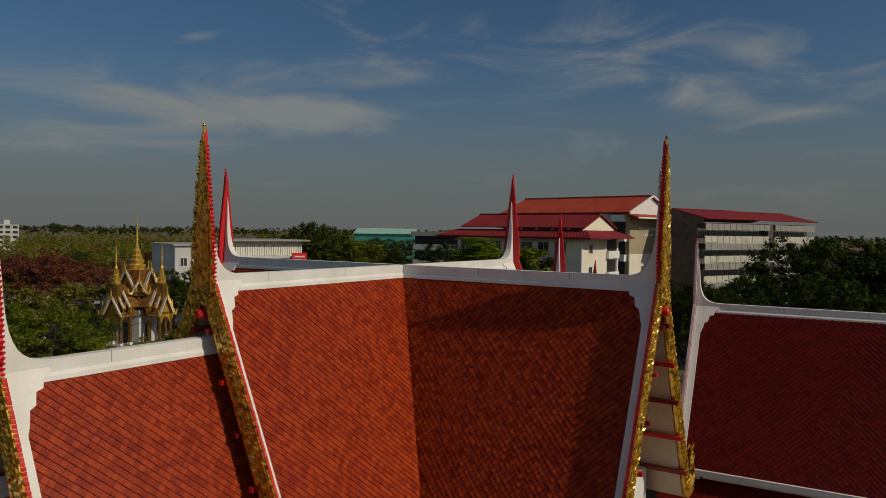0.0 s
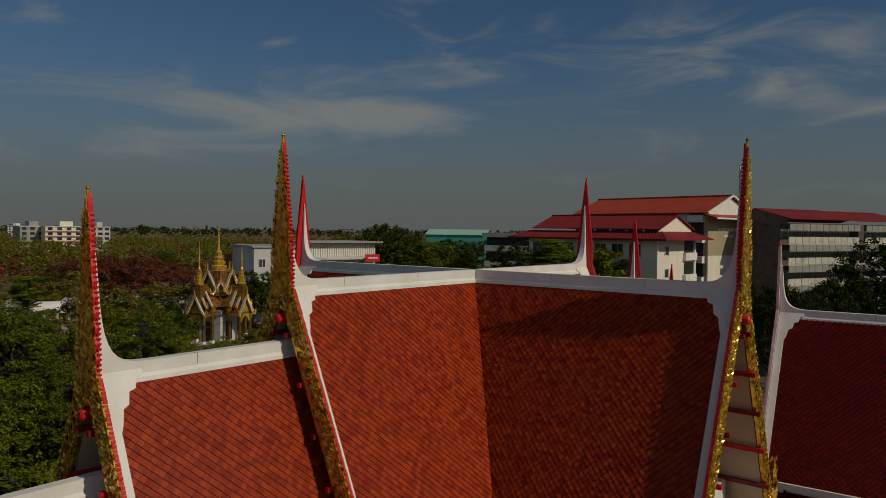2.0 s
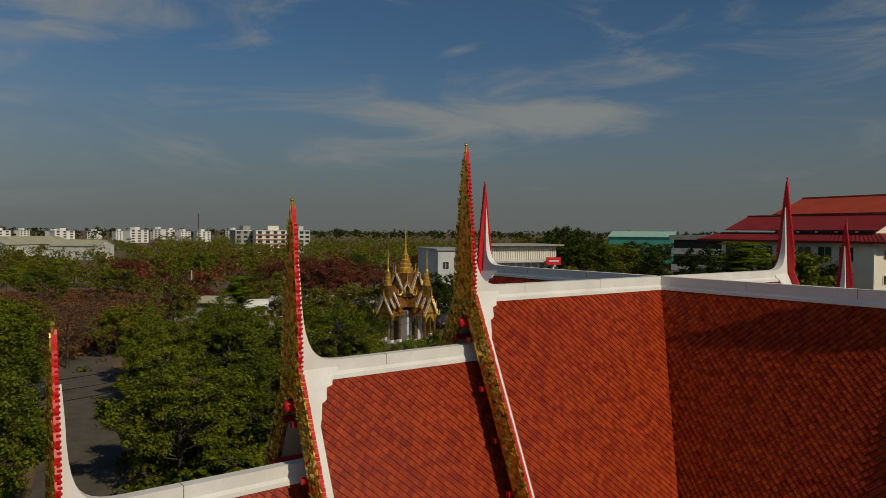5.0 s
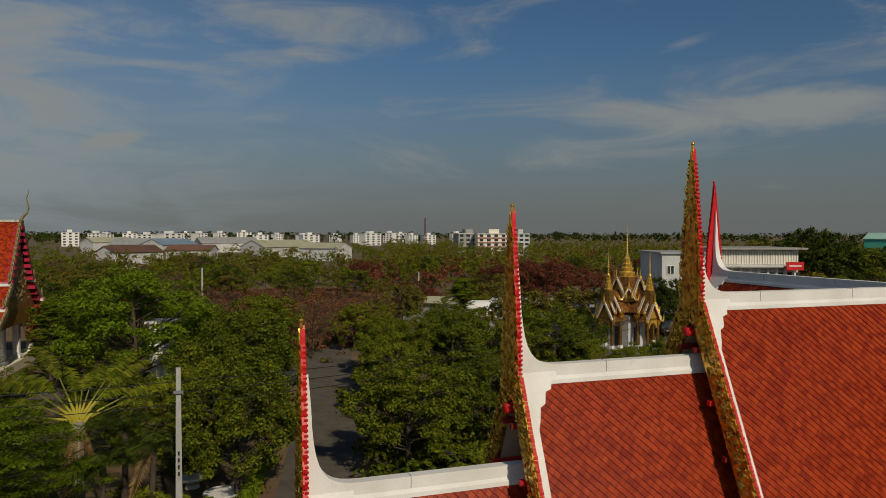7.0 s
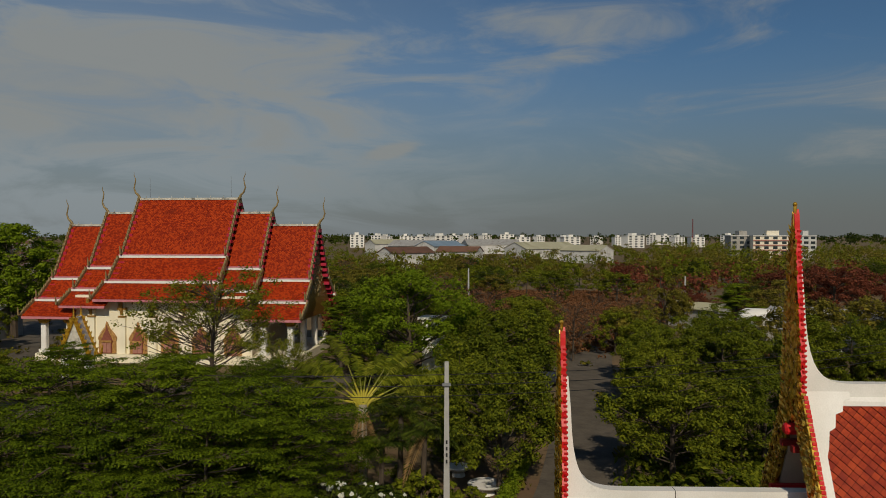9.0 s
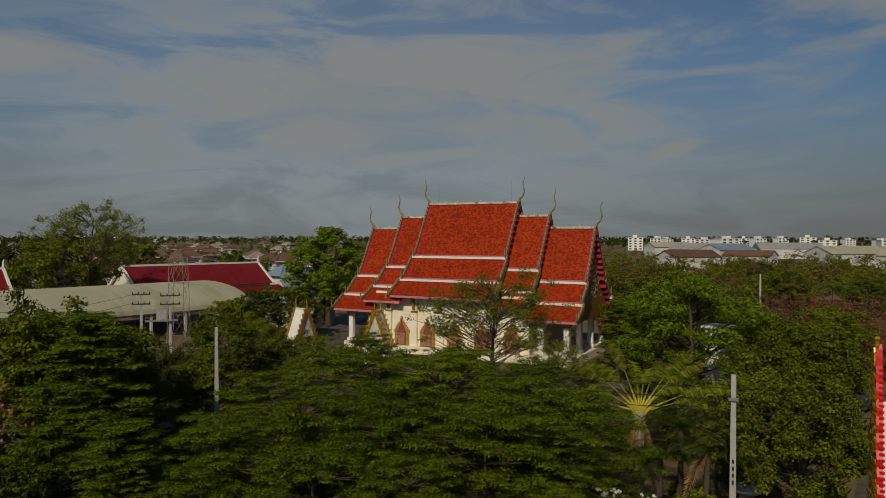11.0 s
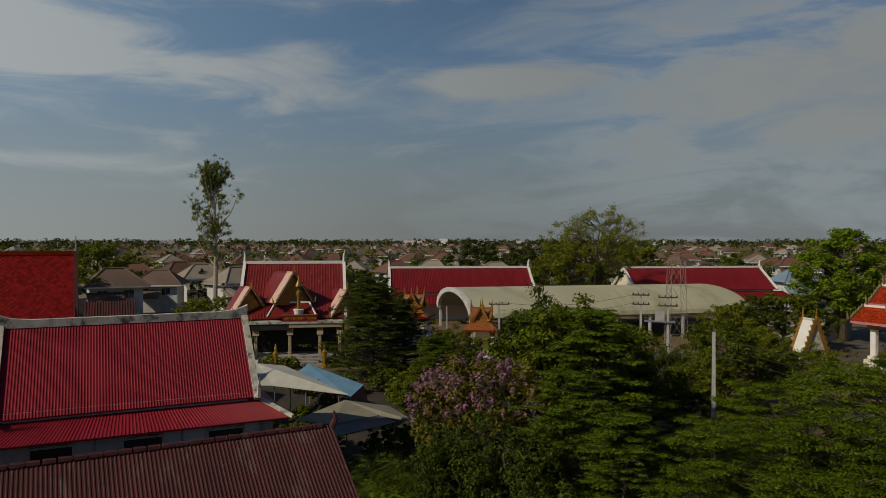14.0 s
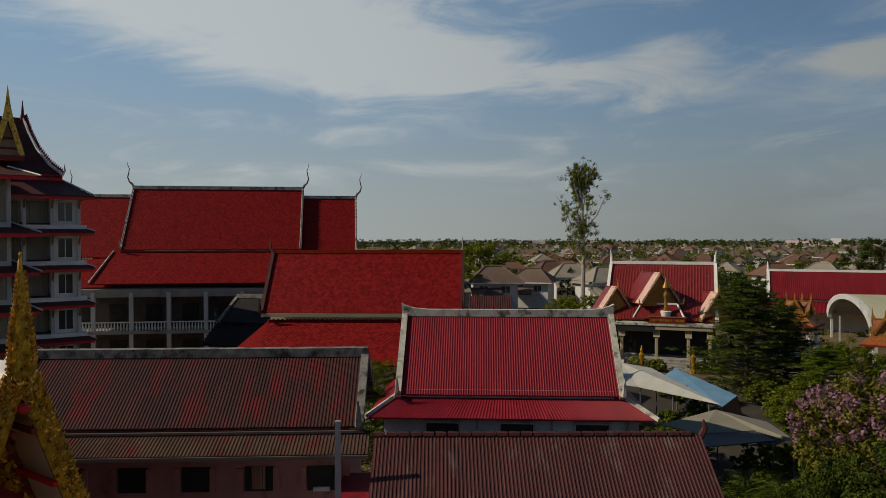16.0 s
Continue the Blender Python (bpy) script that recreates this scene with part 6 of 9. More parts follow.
lane_pole = tapered_pole(58.05, 33, 8.1, "grey concrete utility pole with dark holes", r=0.155)
for k in range(4):
    z = 4.3 - 0.3 * k
    part("hole", boxes((-0.04, 0.04, -0.165 + 0.0055 * z, -0.05, z, z + 0.16)), M["black"], lane_pole)
part("pole_fitting", boxes((-0.2, 0.2, -0.2, -0.1, 7.0, 7.12)), M["steel"], lane_pole)
tapered_pole(97.9, 46, 8.4, "grey concrete utility pole among trees", r=0.15)
tapered_pole(103.2, 80, 8.6, "concrete power pole with crossarms", ((7.9, 0.9), (6.9, 0.9)), 0.17)
tapered_pole(101.2, 80, 8.3, "concrete power pole carrying a transformer", ((7.7, 1.0), (6.8, 1.0)), 0.17)
tapered_pole(114.2, 84, 6.7, "concrete power pole with crossarm", ((6.3, 1.2),), 0.16)
tapered_pole(118.4, 90, 5.5, "white lamp post beside the vaulted hall", (), 0.12)
tapered_pole(56.3, 120, 8.3, "distant concrete power pole", (), 0.18)
tapered_pole(39.6, 130, 6.8, "distant concrete power pole", (), 0.18)
tapered_pole(155.9, 23.0, 8.2, "square concrete post beside the house", (), 0.14)
p = place(101.8, 80)
tr_ob = thing("transformer", pose(p.x, p.y, 5.2, 0, 0, 100), "grey pole transformer on a platform", "transformer")
part("platform", boxes((-1.6, 1.6, -0.4, 0.4, -0.1, 0.05)), M["steel"], tr_ob)
part("tank", boxes((-0.5, 0.5, -0.35, 0.35, 0.05, 1.1)), M["tin"], tr_ob)


def lattice(az, d, tall, w, label, mat="steel", name="lattice_mast", thick=0.05):
    p = place(az, d)
    ob = thing(name, pose(p.x, p.y, 0, 0, 0, az + 20), label, "mast")
    cs = [(-1, -1), (1, -1), (1, 1), (-1, 1)]
    n = max(4, int(tall / (w * 1.6)))
    for cx, cy in cs:
        bm = bmesh.new()
        tube(bm, [(cx * w / 2, cy * w / 2, 0), (cx * w * 0.36, cy * w * 0.36, tall)], [thick, thick], 4)
        part("leg", bm, M[mat], ob)
    bm = bmesh.new()
    for k in range(n):
        z0, z1 = tall * k / n, tall * (k + 1) / n
        for i in range(4):
            a, b = cs[i], cs[(i + 1) % 4]
            f0, f1 = 0.5 - 0.14 * z0 / tall, 0.5 - 0.14 * z1 / tall
            tube(bm, [(a[0] * w * f0, a[1] * w * f0, z0), (b[0] * w * f1, b[1] * w * f1, z1)], [thick * 0.6] * 2, 4, False)
            tube(bm, [(b[0] * w * f0, b[1] * w * f0, z0), (a[0] * w * f1, a[1] * w * f1, z1)], [thick * 0.6] * 2, 4, False)
            tube(bm, [(a[0] * w * f1, a[1] * w * f1, z1), (b[0] * w * f1, b[1] * w * f1, z1)], [thick * 0.6] * 2, 4, False)
    tagged(part("bracing", bm, M[mat], ob), kind="stuff")
    return ob


lattice(100.6, 86, 11.6, 2.1, "slender rusty steel lattice tower frame", "rusty", "lattice_tower", 0.032)
lattice(-16.9, 150, 27, 1.4, "thin telecom mast behind the school", "steel", "telecom_mast", 0.10)
lattice(39.1, 700, 28, 1.0, "red telecom mast far off", "red_dark", "telecom_mast", 0.07)


def wires():
    def wire(a, b, sag, label):
        bm = bmesh.new()
        pts = [a.lerp(b, t) - Z * sag * 4 * t * (1 - t) for t in [i / 14 for i in range(15)]]
        tube(bm, pts, [0.018] * 15, 4, False)
        tagged(part("power_cable", bm, M["black"]), label, "cable", "power cables")
    for dz in (0.0, 0.5, -0.5):
        wire(place(58.05, 33, 7.0 + dz), place(97.9, 46, 7.6 + dz), 0.5, "thin black overhead cable between poles")
        wire(place(58.05, 33, 7.0 + dz), place(22, 60, 7.0 + dz), 0.6, "thin black overhead cable over the lane")
    for dz in (7.9, 7.0):
        wire(place(103.2, 80, dz + 0.3), place(114.2, 84, dz - 1.3), 0.8, "thin black overhead cable between poles")
        wire(place(56.3, 120, dz), place(39.6, 130, dz - 1.2), 1.0, "distant overhead cable over the woods")
        wire(place(39.6, 130, dz - 1.2), place(22, 160, dz - 1.0), 1.2, "distant overhead cable over the woods")


wires()


def sheet_canopy(label, planes, posts):
    """Slanting sheets on slim posts; every corner is heading, distance, height."""
    o = place(posts[0][0], posts[0][1])
    ob = thing("market_canopy", Matrix.Translation(o), label, "canopy", "canopies of the yard")
    for name, mat, corners in planes:
        bm = bmesh.new()
        up = [bm.verts.new(place(*c) - o) for c in corners]
        dn = [bm.verts.new(place(*c) - o - Z * 0.06) for c in corners]
        bm.faces.new(up)
        bm.faces.new(dn[::-1])
        for i in range(len(up)):
            j = (i + 1) % len(up)
            bm.faces.new((up[i], dn[i], dn[j], up[j]))
        part(name, bm, M[mat], ob)
    for az, d, z in posts:
        bm = bmesh.new()
        q = place(az, d) - o
        tube(bm, [q, q + Z * z], [0.05, 0.05], 6)
        part("post", bm, M["steel"], ob)


sheet_canopy("long grey-white canvas canopy over market stalls", [("roof_sheet", "canvas", [(133.4, 59.4, 4.0), (131.2, 59.4, 3.7), (126.28, 50.5, 3.1), (132.2, 55.2, 3.0)]), ("gable_sheet", "canvas", [(133.4, 59.4, 4.0), (132.2, 55.2, 3.0), (134.4, 56.0, 3.0)])],
             ((132.0, 55.6, 3.0), (129.6, 53.6, 3.0), (127.0, 51.4, 3.1), (130.8, 59.0, 3.6), (128.6, 55.4, 3.3)))
sheet_canopy("blue tarpaulin canopy beside the yard", [("roof_sheet", "blue", [(129.41, 61.6, 3.4), (125.04, 53.9, 3.05), (126.1, 51.2, 2.75), (130.19, 60.4, 3.0)]), ("side_sheet", "tarp_brown", [(125.04, 53.8, 3.0), (126.1, 51.3, 2.7), (126.0, 51.4, 1.0), (124.4, 52.6, 1.0)])],
             ((129.3, 61.4, 3.3), (125.2, 53.8, 3.0), (126.1, 51.5, 2.7)))
sheet_canopy("beige grey canvas canopy with a dark front flap", [("roof_sheet", "canvas_grey", [(126.54, 46.5, 3.6), (130.46, 45.0, 2.8), (127.6, 43.9, 2.72), (123.81, 45.4, 2.82)]), ("roof_sheet", "canvas_grey", [(126.54, 46.5, 3.6), (123.81, 45.4, 2.82), (120.96, 44.6, 2.6), (123.0, 47.5, 2.9)]),
                                                                ("front_flap", "tarp_dark", [(127.6, 43.85, 2.70), (123.81, 45.3, 2.80), (122.4, 44.2, 2.68), (127.34, 41.4, 2.64)])],
             ((130.2, 44.9, 2.8), (127.5, 42.0, 2.6), (122.6, 44.3, 2.65), (121.2, 44.7, 2.6), (126.4, 46.4, 3.5)))


M["gold_bright"] = mottled("bright_gilding", (0.44, 0.25, 0.035), (0.78, 0.52, 0.10), 5, 0.3, 0.4, bump=0.5, fine=16, stain=(0.20, 0.10, 0.02), stain_scale=3.0, stain_from=0.58)
M["roof_gilt"] = mottled("dark_red_roof_with_gilt_edges", (0.075, 0.018, 0.010), (0.34, 0.16, 0.035), 3.5, 0.4, 0.25, bump=0.6, fine=9.0, stain=(0.50, 0.44, 0.34), stain_scale=2.6, stain_from=0.60)
M["gold_pale"] = mottled("dull_gilding", (0.15, 0.078, 0.018), (0.38, 0.225, 0.055), 5, 0.38, 0.6, bump=0.5, fine=16, stain=(0.10, 0.05, 0.02), stain_scale=3.0, stain_from=0.52)


# ---------------------------------------------------------------- gilded pavilion among the trees
def mondop():
    p = place(23.2, 88)
    ob = thing("gilded_pavilion", pose(p.x, p.y, 0, 0, 0, -16), "ornate pavilion with maroon tiered gables and gilded ringed spires", "pavilion")

    def spire(x, y, z0, s, slim=1.0):
        bm = bmesh.new()
        prof = [(1.10, 0), (1.16, 0.25), (0.86, 0.35), (0.95, 0.8), (0.66, 0.95), (0.74, 1.35), (0.50, 1.5), (0.56, 1.8), (0.34, 1.95), (0.40, 2.4), (0.18, 2.7), (0.12, 3.4)]
        for k in range(7):
            prof += [(0.11 - 0.011 * k, 3.5 + 0.35 * k), (0.17 - 0.020 * k, 3.62 + 0.35 * k), (0.09 - 0.010 * k, 3.78 + 0.35 * k)]
        prof += [(0.02, 6.6)]
        tube(bm, [(x, y, z0 + b * s) for a, b in prof], [a * s * (slim if b < 3 else 0.85) for a, b in prof], 8)
        sp = part("spire", bm, M["gold_bright"], ob, "ringed gilded spire")
        rnd = random.Random(int(x * 10 + y * 7) + 300)
        bm = bmesh.new()
        for k in range(70):
            h, a = rnd.uniform(0.1, 2.3), rnd.uniform(0, 6.28)
            r = (1.12 - 0.36 * h) * s * slim
            o = Vector((math.cos(a), math.sin(a), 0))
            relief(bm, Vector((x, y, z0 + h * s)) + o * r, (Z + o * 0.3).normalized(), o, rnd.uniform(0.2, 0.36) * s, rnd, 0.2)
        tagged(part("carved_leaf", bm, M["gold_bright"], sp), kind="stuff")
    for r in (0, 90, 180, 270):
        small_gable(ob, 0, 0, r, 0, 4.0, 5.9, 1.25, 1.72, "roof_gilt", "gold_bright", "white", 0.24, "gold_bright")
        small_gable(ob, 0, 0, r, 0, 3.5, 6.7, 1.15, 1.75, "roof_gilt", "gold_bright", "white", 0.2, "roof_gilt")
        small_gable(ob, 0, 0, r, 0, 2.95, 7.3, 1.5, 1.7, "roof_gilt", "gold_bright", "white", 0.24, "roof_gilt")
        small_gable(ob, 0, 0, r, 0, 1.9, 8.7, 1.3, 1.75, "roof_gilt", "gold_bright", "white", 0.24, "gold_bright")
        small_gable(ob, 0, 0, r + 45, 0, 2.3, 7.6, 0.8, 1.8, "roof_gilt", "gold_bright", "white", 0.2, "gold_pale")
        R3 = Matrix.Rotation(radians(r), 3, "Z")
        for s0, w, top in ((3.75, 0.95, 3.9), (2.5, 1.15, 4.6)):
            for sg in (-1, 1):
                q = R3 @ Vector((s0, sg * w, 0))
                column(ob, q.x, q.y, 0.6, top, 0.15, "gold_pale")
        # pointed arch under the outer gable
        bm = bmesh.new()
        extrude_outline(bm, [(-0.95, 3.9), (-0.95, 3.0), (-0.62, 3.0), (-0.5, 3.35), (0, 3.7), (0.5, 3.35), (0.62, 3.0), (0.95, 3.0), (0.95, 3.9)], 3.68, 3.82, Y, Z, X)
        part("porch_arch", turned(bm, r), M["gold_bright"], ob)
        if r in (0, 270):
            spire(*(R3 @ Vector((3.3, 0, 0))).xy, 7.3, 0.75, 0.58)
        part("spire_base", moved(boxes((-0.5, 0.5, -0.5, 0.5, 5.2, 7.0), (-0.42, 0.42, -0.42, 0.42, 7.0, 7.35)), *(R3 @ Vector((3.3, 0, 0))).xy), M["gold_pale"], ob)
        part("frieze", turned(boxes((1.3, 3.7, -1.1, 1.1, 3.75, 4.1)), r), M["gold_pale"], ob)
    spire(0, 0, 8.5, 1.0)
    part("core", boxes((-1.3, 1.3, -1.3, 1.3, 4.2, 8.8)), M["roof_gilt"], ob)
    part("inner_wall", boxes((-1.5, 1.5, -1.5, 1.5, 0, 4.3)), M["grey_white"], ob)
    for r in (0, 90, 180, 270):
        part("doorway", turned(boxes((1.48, 1.56, -0.5, 0.5, 0.6, 2.9)), r), M["dark"], ob)
    part("base", boxes((-4.4, 4.4, -4.4, 4.4, 0, 0.6)), M["concrete"], ob)


mondop()


# ---------------------------------------------------------------- school and blocks beyond
def school():
    # lower wing: maroon gabled roof over a hipped skirt, its lit end turned to the sun
    a, b = place(-2.88, 116), place(-12.09, 106)
    ob, h = building("school_wing", a, b, "cream school wing with maroon gabled roof and skirt eaves", "school")
    sheet_roof(ob, -h, h + 0.5, [(0, 16.35), (5.6, 14.35)], M["sheet_school"], 0.45)
    part("ridge_cap", boxes((-h, h + 0.5, -0.2, 0.2, 16.3, 16.5)), M["sheet_school"], ob)
    sheet_roof(ob, -h - 1.0, h + 0.6, [(5.0, 14.0), (7.8, 13.0)], M["sheet_school"], 0.45, 2.0)
    bm = bmesh.new()
    v = [(h + 0.6, -5.0, 14.0), (h + 0.6, 5.0, 14.0), (h + 2.6, 7.8, 13.0), (h + 2.6, -7.8, 13.0)]
    top = [bm.verts.new(q) for q in v]
    bot = [bm.verts.new((q[0], q[1], q[2] - 0.15)) for q in v]
    bm.faces.new(top)
    bm.faces.new(bot[::-1])
    for i in range(4):
        bm.faces.new((top[i], top[(i + 1) % 4], bot[(i + 1) % 4], bot[i]))
    part("skirt_end", bm, M["sheet_school"], ob)
    part("wall", boxes((-h, h + 0.4, -6.2, 6.2, 0, 13.5)), M["cream"], ob)
    bm = bmesh.new()
    gable_wall(bm, h + 0.2, [(0, 16.15), (5.2, 14.3)], 13.5, 0.2)
    # sun-facing gable takes the lightened cream
    part("gable_wall", bm, M["cream_lit"], ob)
    for sg in (-1, 1):
        bm = bmesh.new()
        tube(bm, [(h + 0.55, 0, 16.3), (h + 0.55, sg * 5.6, 14.3)], [0.14, 0.14], 4)
        part("gable_verge", bm, M["sheet_school"], ob)
    part("eave_board", boxes((-h - 3.0, h + 2.6, -7.86, -7.76, 12.75, 13.0)), M["sheet_school"], ob)
    for fl in range(4):
        z = 1.2 + 3.1 * fl
        for k in range(7):
            window(ob, -h + 1.6 + k * (2 * h - 1.6) / 7, -6.22, z, 1.7, 1.7, "grey_white")
        # lit end: a small window and a stair opening with balcony walls
        w = part("end_window", boxes((h + 0.38, h + 0.46, -3.6, -2.5, z + 0.3, z + 1.4)), M["glass"], ob)
        part("window_frame", boxes((h + 0.38, h + 0.48, -3.72, -3.6, z + 0.2, z + 1.5), (h + 0.38, h + 0.48, -2.5, -2.38, z + 0.2, z + 1.5)), M["white"], w)
        part("stair_opening", boxes((h + 0.38, h + 0.46, 2.6, 5.6, z + 0.5, z + 2.2)), M["dark"], ob)
        part("stair_parapet", boxes((h + 0.4, h + 0.9, 2.2, 6.0, z - 0.6, z + 0.5)), M["white"], ob)
    for sg in (-1, 1):
        part("corner_pier", boxes((h + 0.38, h + 0.6, sg * 6.0 - 0.25, sg * 6.0 + 0.25, 0, 13.0)), M["white"], ob)
    # tall block behind
    a, b = place(-6.45, 143), place(-15.98, 128)
    ob, h = building("school_block", a, b, "tall beige school block with orange-red roof and white gable", "school")
    sheet_roof(ob, -h, h + 0.6, [(0, 20.1), (7.6, 17.15)], M["sheet_orange"], 0.5)
    part("ridge_cap", boxes((-h, h + 0.6, -0.22, 0.22, 20.05, 20.28)), M["sheet_orange"], ob)
    part("wall", boxes((-h, h - 3.2, -6.6, 6.6, 0, 17.2)), M["grey_white"], ob)
    part("end_wall", boxes((h - 3.2, h, -6.4, 6.8, 0, 17.0)), M["beige"], ob)
    part("end_plinth", boxes((h - 0.1, h + 0.12, -6.5, 6.9, 0, 10.2)), M["cream"], ob)
    bm = bmesh.new()
    gable_wall(bm, h + 0.1, [(0, 19.8), (7.0, 17.2)], 16.9, 0.25)
    part("gable_wall", bm, M["white"], ob)
    for sg in (-1, 1):
        bm = bmesh.new()
        tube(bm, [(h + 0.65, 0, 20.1), (h + 0.65, sg * 7.6, 17.1)], [0.2, 0.2], 4)
        part("gable_verge", bm, M["white"], ob)
    bm = bmesh.new()
    slope_slab(bm, -8.0, 8.0, -h - 0.1, 16.95, -h - 2.4, 16.35, 0.16)
    bmesh.ops.rotate(bm, verts=bm.verts, cent=(0, 0, 0), matrix=Matrix.Rotation(radians(90), 3, "Z"))
    part("gable_skirt", bm, M["sheet_orange"], ob)
    part("skirt_fascia", boxes((h + 2.3, h + 2.5, -8.0, 8.0, 16.1, 16.35)), M["white"], ob)
    for fl in range(5):
        z = 3.3 * fl
        part("floor_band", boxes((-h, h - 3.3, -7.7, -6.6, z + 2.5, z + 3.6)), M["grey_white"], ob)
        part("corridor", boxes((-h, h - 3.3, -6.72, -6.58, z + 0.3, z + 2.5)), M["dark"], ob)
        part("stair_band", boxes((h - 3.2, h - 0.4, -7.4, -6.3, z + 2.4, z + 3.5)), M["white"], ob)
        part("stair_opening", boxes((h - 3.0, h - 0.8, -6.48, -6.38, z + 0.2, z + 2.4)), M["dark"], ob)
        for k in range(7):
            x = -h + 1.5 + (2 * h - 6) * k / 6
            part("corridor_post", boxes((x - 0.15, x + 0.15, -7.5, -7.2, z + 0.2, z + 2.5)), M["grey_white"], ob)
    bar = bmesh.new()
    for k in range(9):
        box(bar, h + 0.02, h + 0.06, -3.4 + 0.75 * k, -2.9 + 0.75 * k, 14.2, 14.7)
    for k in range(4):
        box(bar, h + 0.02, h + 0.06, -1.6 + 0.75 * k, -1.1 + 0.75 * k, 13.2, 13.6)
    tagged(part("sign_bar", bar, M["white"], ob), kind="stuff")


school()


def dormitory():
    a, b = place(-19.45, 125), place(-26.85, 152)
    ob, h = building("dormitory_block", a, b, "five-storey dormitory block with white balconies and red roof", "building")
    zt = 15.6
    # brown wall; shade of the end away from the sun is in the colour
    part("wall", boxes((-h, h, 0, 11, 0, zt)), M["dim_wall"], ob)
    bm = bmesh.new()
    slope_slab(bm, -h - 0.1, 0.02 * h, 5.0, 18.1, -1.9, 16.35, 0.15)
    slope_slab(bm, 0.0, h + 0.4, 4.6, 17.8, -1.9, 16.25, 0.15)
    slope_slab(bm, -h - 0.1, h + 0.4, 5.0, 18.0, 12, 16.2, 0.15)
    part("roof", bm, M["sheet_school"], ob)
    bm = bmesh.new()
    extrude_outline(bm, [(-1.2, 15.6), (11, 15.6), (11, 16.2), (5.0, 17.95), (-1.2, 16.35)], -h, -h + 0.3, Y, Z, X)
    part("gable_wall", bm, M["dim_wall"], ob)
    n = 20
    for fl in range(5):
        z = zt - 3.3 * (fl + 1)
        part("window_strip", boxes((-h, h, -0.12, 0.02, z + 1.0, z + 2.3)), M["dim_window"], ob)
        part("floor_slab", boxes((-h, h, -1.5, 0, z - 0.1, z + 0.06)), M["grey_white"], ob)
        for k in range(n):
            x0, x1 = -h + 2 * h * k / n, -h + 2 * h * (k + 1) / n - 0.1
            if k == 11:
                continue
            part("balcony_panel", boxes((x0, x1, -1.6, -1.5, z + 0.06, z + 1.15)), M["cream_panel"], ob)
            part("louvre_panel", boxes((x0, x1, -1.75, -1.6, z + 2.15, z + 3.18)), M["louvre"], ob)
            part("mullion", boxes((x0 - 0.06, x0 + 0.06, -0.2, -0.1, z + 1.0, z + 2.3)), M["concrete"], ob)
    part("stair_shaft", boxes((0.1 * h, 0.19 * h, -1.4, 0, 0, zt)), M["dim_wall"], ob)


M["louvre"] = mottled("grey_louvre", (0.23, 0.23, 0.20), (0.32, 0.32, 0.28), 0.5, 0.7)
M["cream_panel"] = mottled("stained_cream_panel", (0.42, 0.41, 0.33), (0.60, 0.58, 0.48), 0.6, 0.75, stain=(0.30, 0.29, 0.23), stain_scale=0.5)
dormitory()


def workshop():
    a, b = place(20.6, 106), place(17.2, 108)
    ob, h = building("workshop", a, b, "plain grey-white workshop with a flat metal roof", "building")
    part("wall", boxes((-h, h, 0, 12, 0, 11.0)), M["grey_white"], ob)
    part("roof", boxes((-h - 0.3, h + 0.3, -0.3, 12.3, 11.0, 11.25)), M["tin"], ob)
    window(ob, -h + 1.2, -0.03, 8.2, 0.9, 1.1)
    a, b = place(17.2, 112), place(11.2, 118)
    ob, h = building("row_building", a, b, "white row building with louvred upper wall", "building")
    part("wall", boxes((-h, h, 0, 10, 0, 11.6)), M["grey_white"], ob)
    part("roof", boxes((-h - 0.4, h + 0.8, -1.2, 10.5, 11.6, 11.85)), M["concrete"], ob)
    part("canopy_slab", boxes((-h, h, -1.4, 0, 9.0, 9.25)), M["grey_white"], ob)
    for k in range(10):
        x = -h + (2 * h) * (k + 0.5) / 10
        part("pier", boxes((x - 0.15, x + 0.15, -0.35, 0, 5.5, 9.0)), M["white"], ob)
        part("doorway", boxes((x + 0.25, x + 1.0, -0.08, 0.02, 5.8, 8.2)), M["dark"], ob)
    for k in range(34):
        x = -h + 2 * h * (k + 0.5) / 34
        part("louvre_slat", boxes((x - 0.09, x + 0.09, -0.1, 0.02, 9.4, 11.4)), M["cream"], ob)
    ban = part("banner", boxes((h - 2.8, h - 0.2, -1.9, -1.8, 8.6, 9.8)), M["red"], ob, "red advertising banner")
    part("banner_bar", boxes((h - 2.4, h - 0.6, -1.93, -1.9, 9.1, 9.35)), M["pink"], ban)
    ob, h = simple_gable("green_warehouse", place(6.9, 300), place(2.1, 296), 14.2, 9, 12.0, M["green_sheet"], M["green_pale"], "pale green metal warehouse far off", 2.0)
    for k in range(7):
        x = -h + 2 * h * (k + 0.5) / 7
        part("window", boxes((x - 1.2, x + 1.2, -8.55, -8.38, 6.0, 8.2)), M["glass"], ob)
    a, b = place(2.3, 150), place(-3.0, 146)
    ob, h = building("concrete_block", a, b, "old grey concrete block with open galleries", "building")
    part("wall", boxes((-h, h, 0, 10, 0, 12.5)), M["concrete"], ob)
    part("roof", boxes((-h - 0.5, h + 0.5, -1.5, 10.5, 12.5, 13.4)), M["concrete"], ob)
    for fl in range(4):
        part("gallery_rail", boxes((-h, h, -1.4, -1.2, 3.2 * fl + 0.1, 3.2 * fl + 1.2)), M["grey_white"], ob)
        part("gallery_shade", boxes((-h, h, -0.1, 0.02, 3.2 * fl + 1.2, 3.2 * fl + 2.9)), M["dark"], ob)


workshop()


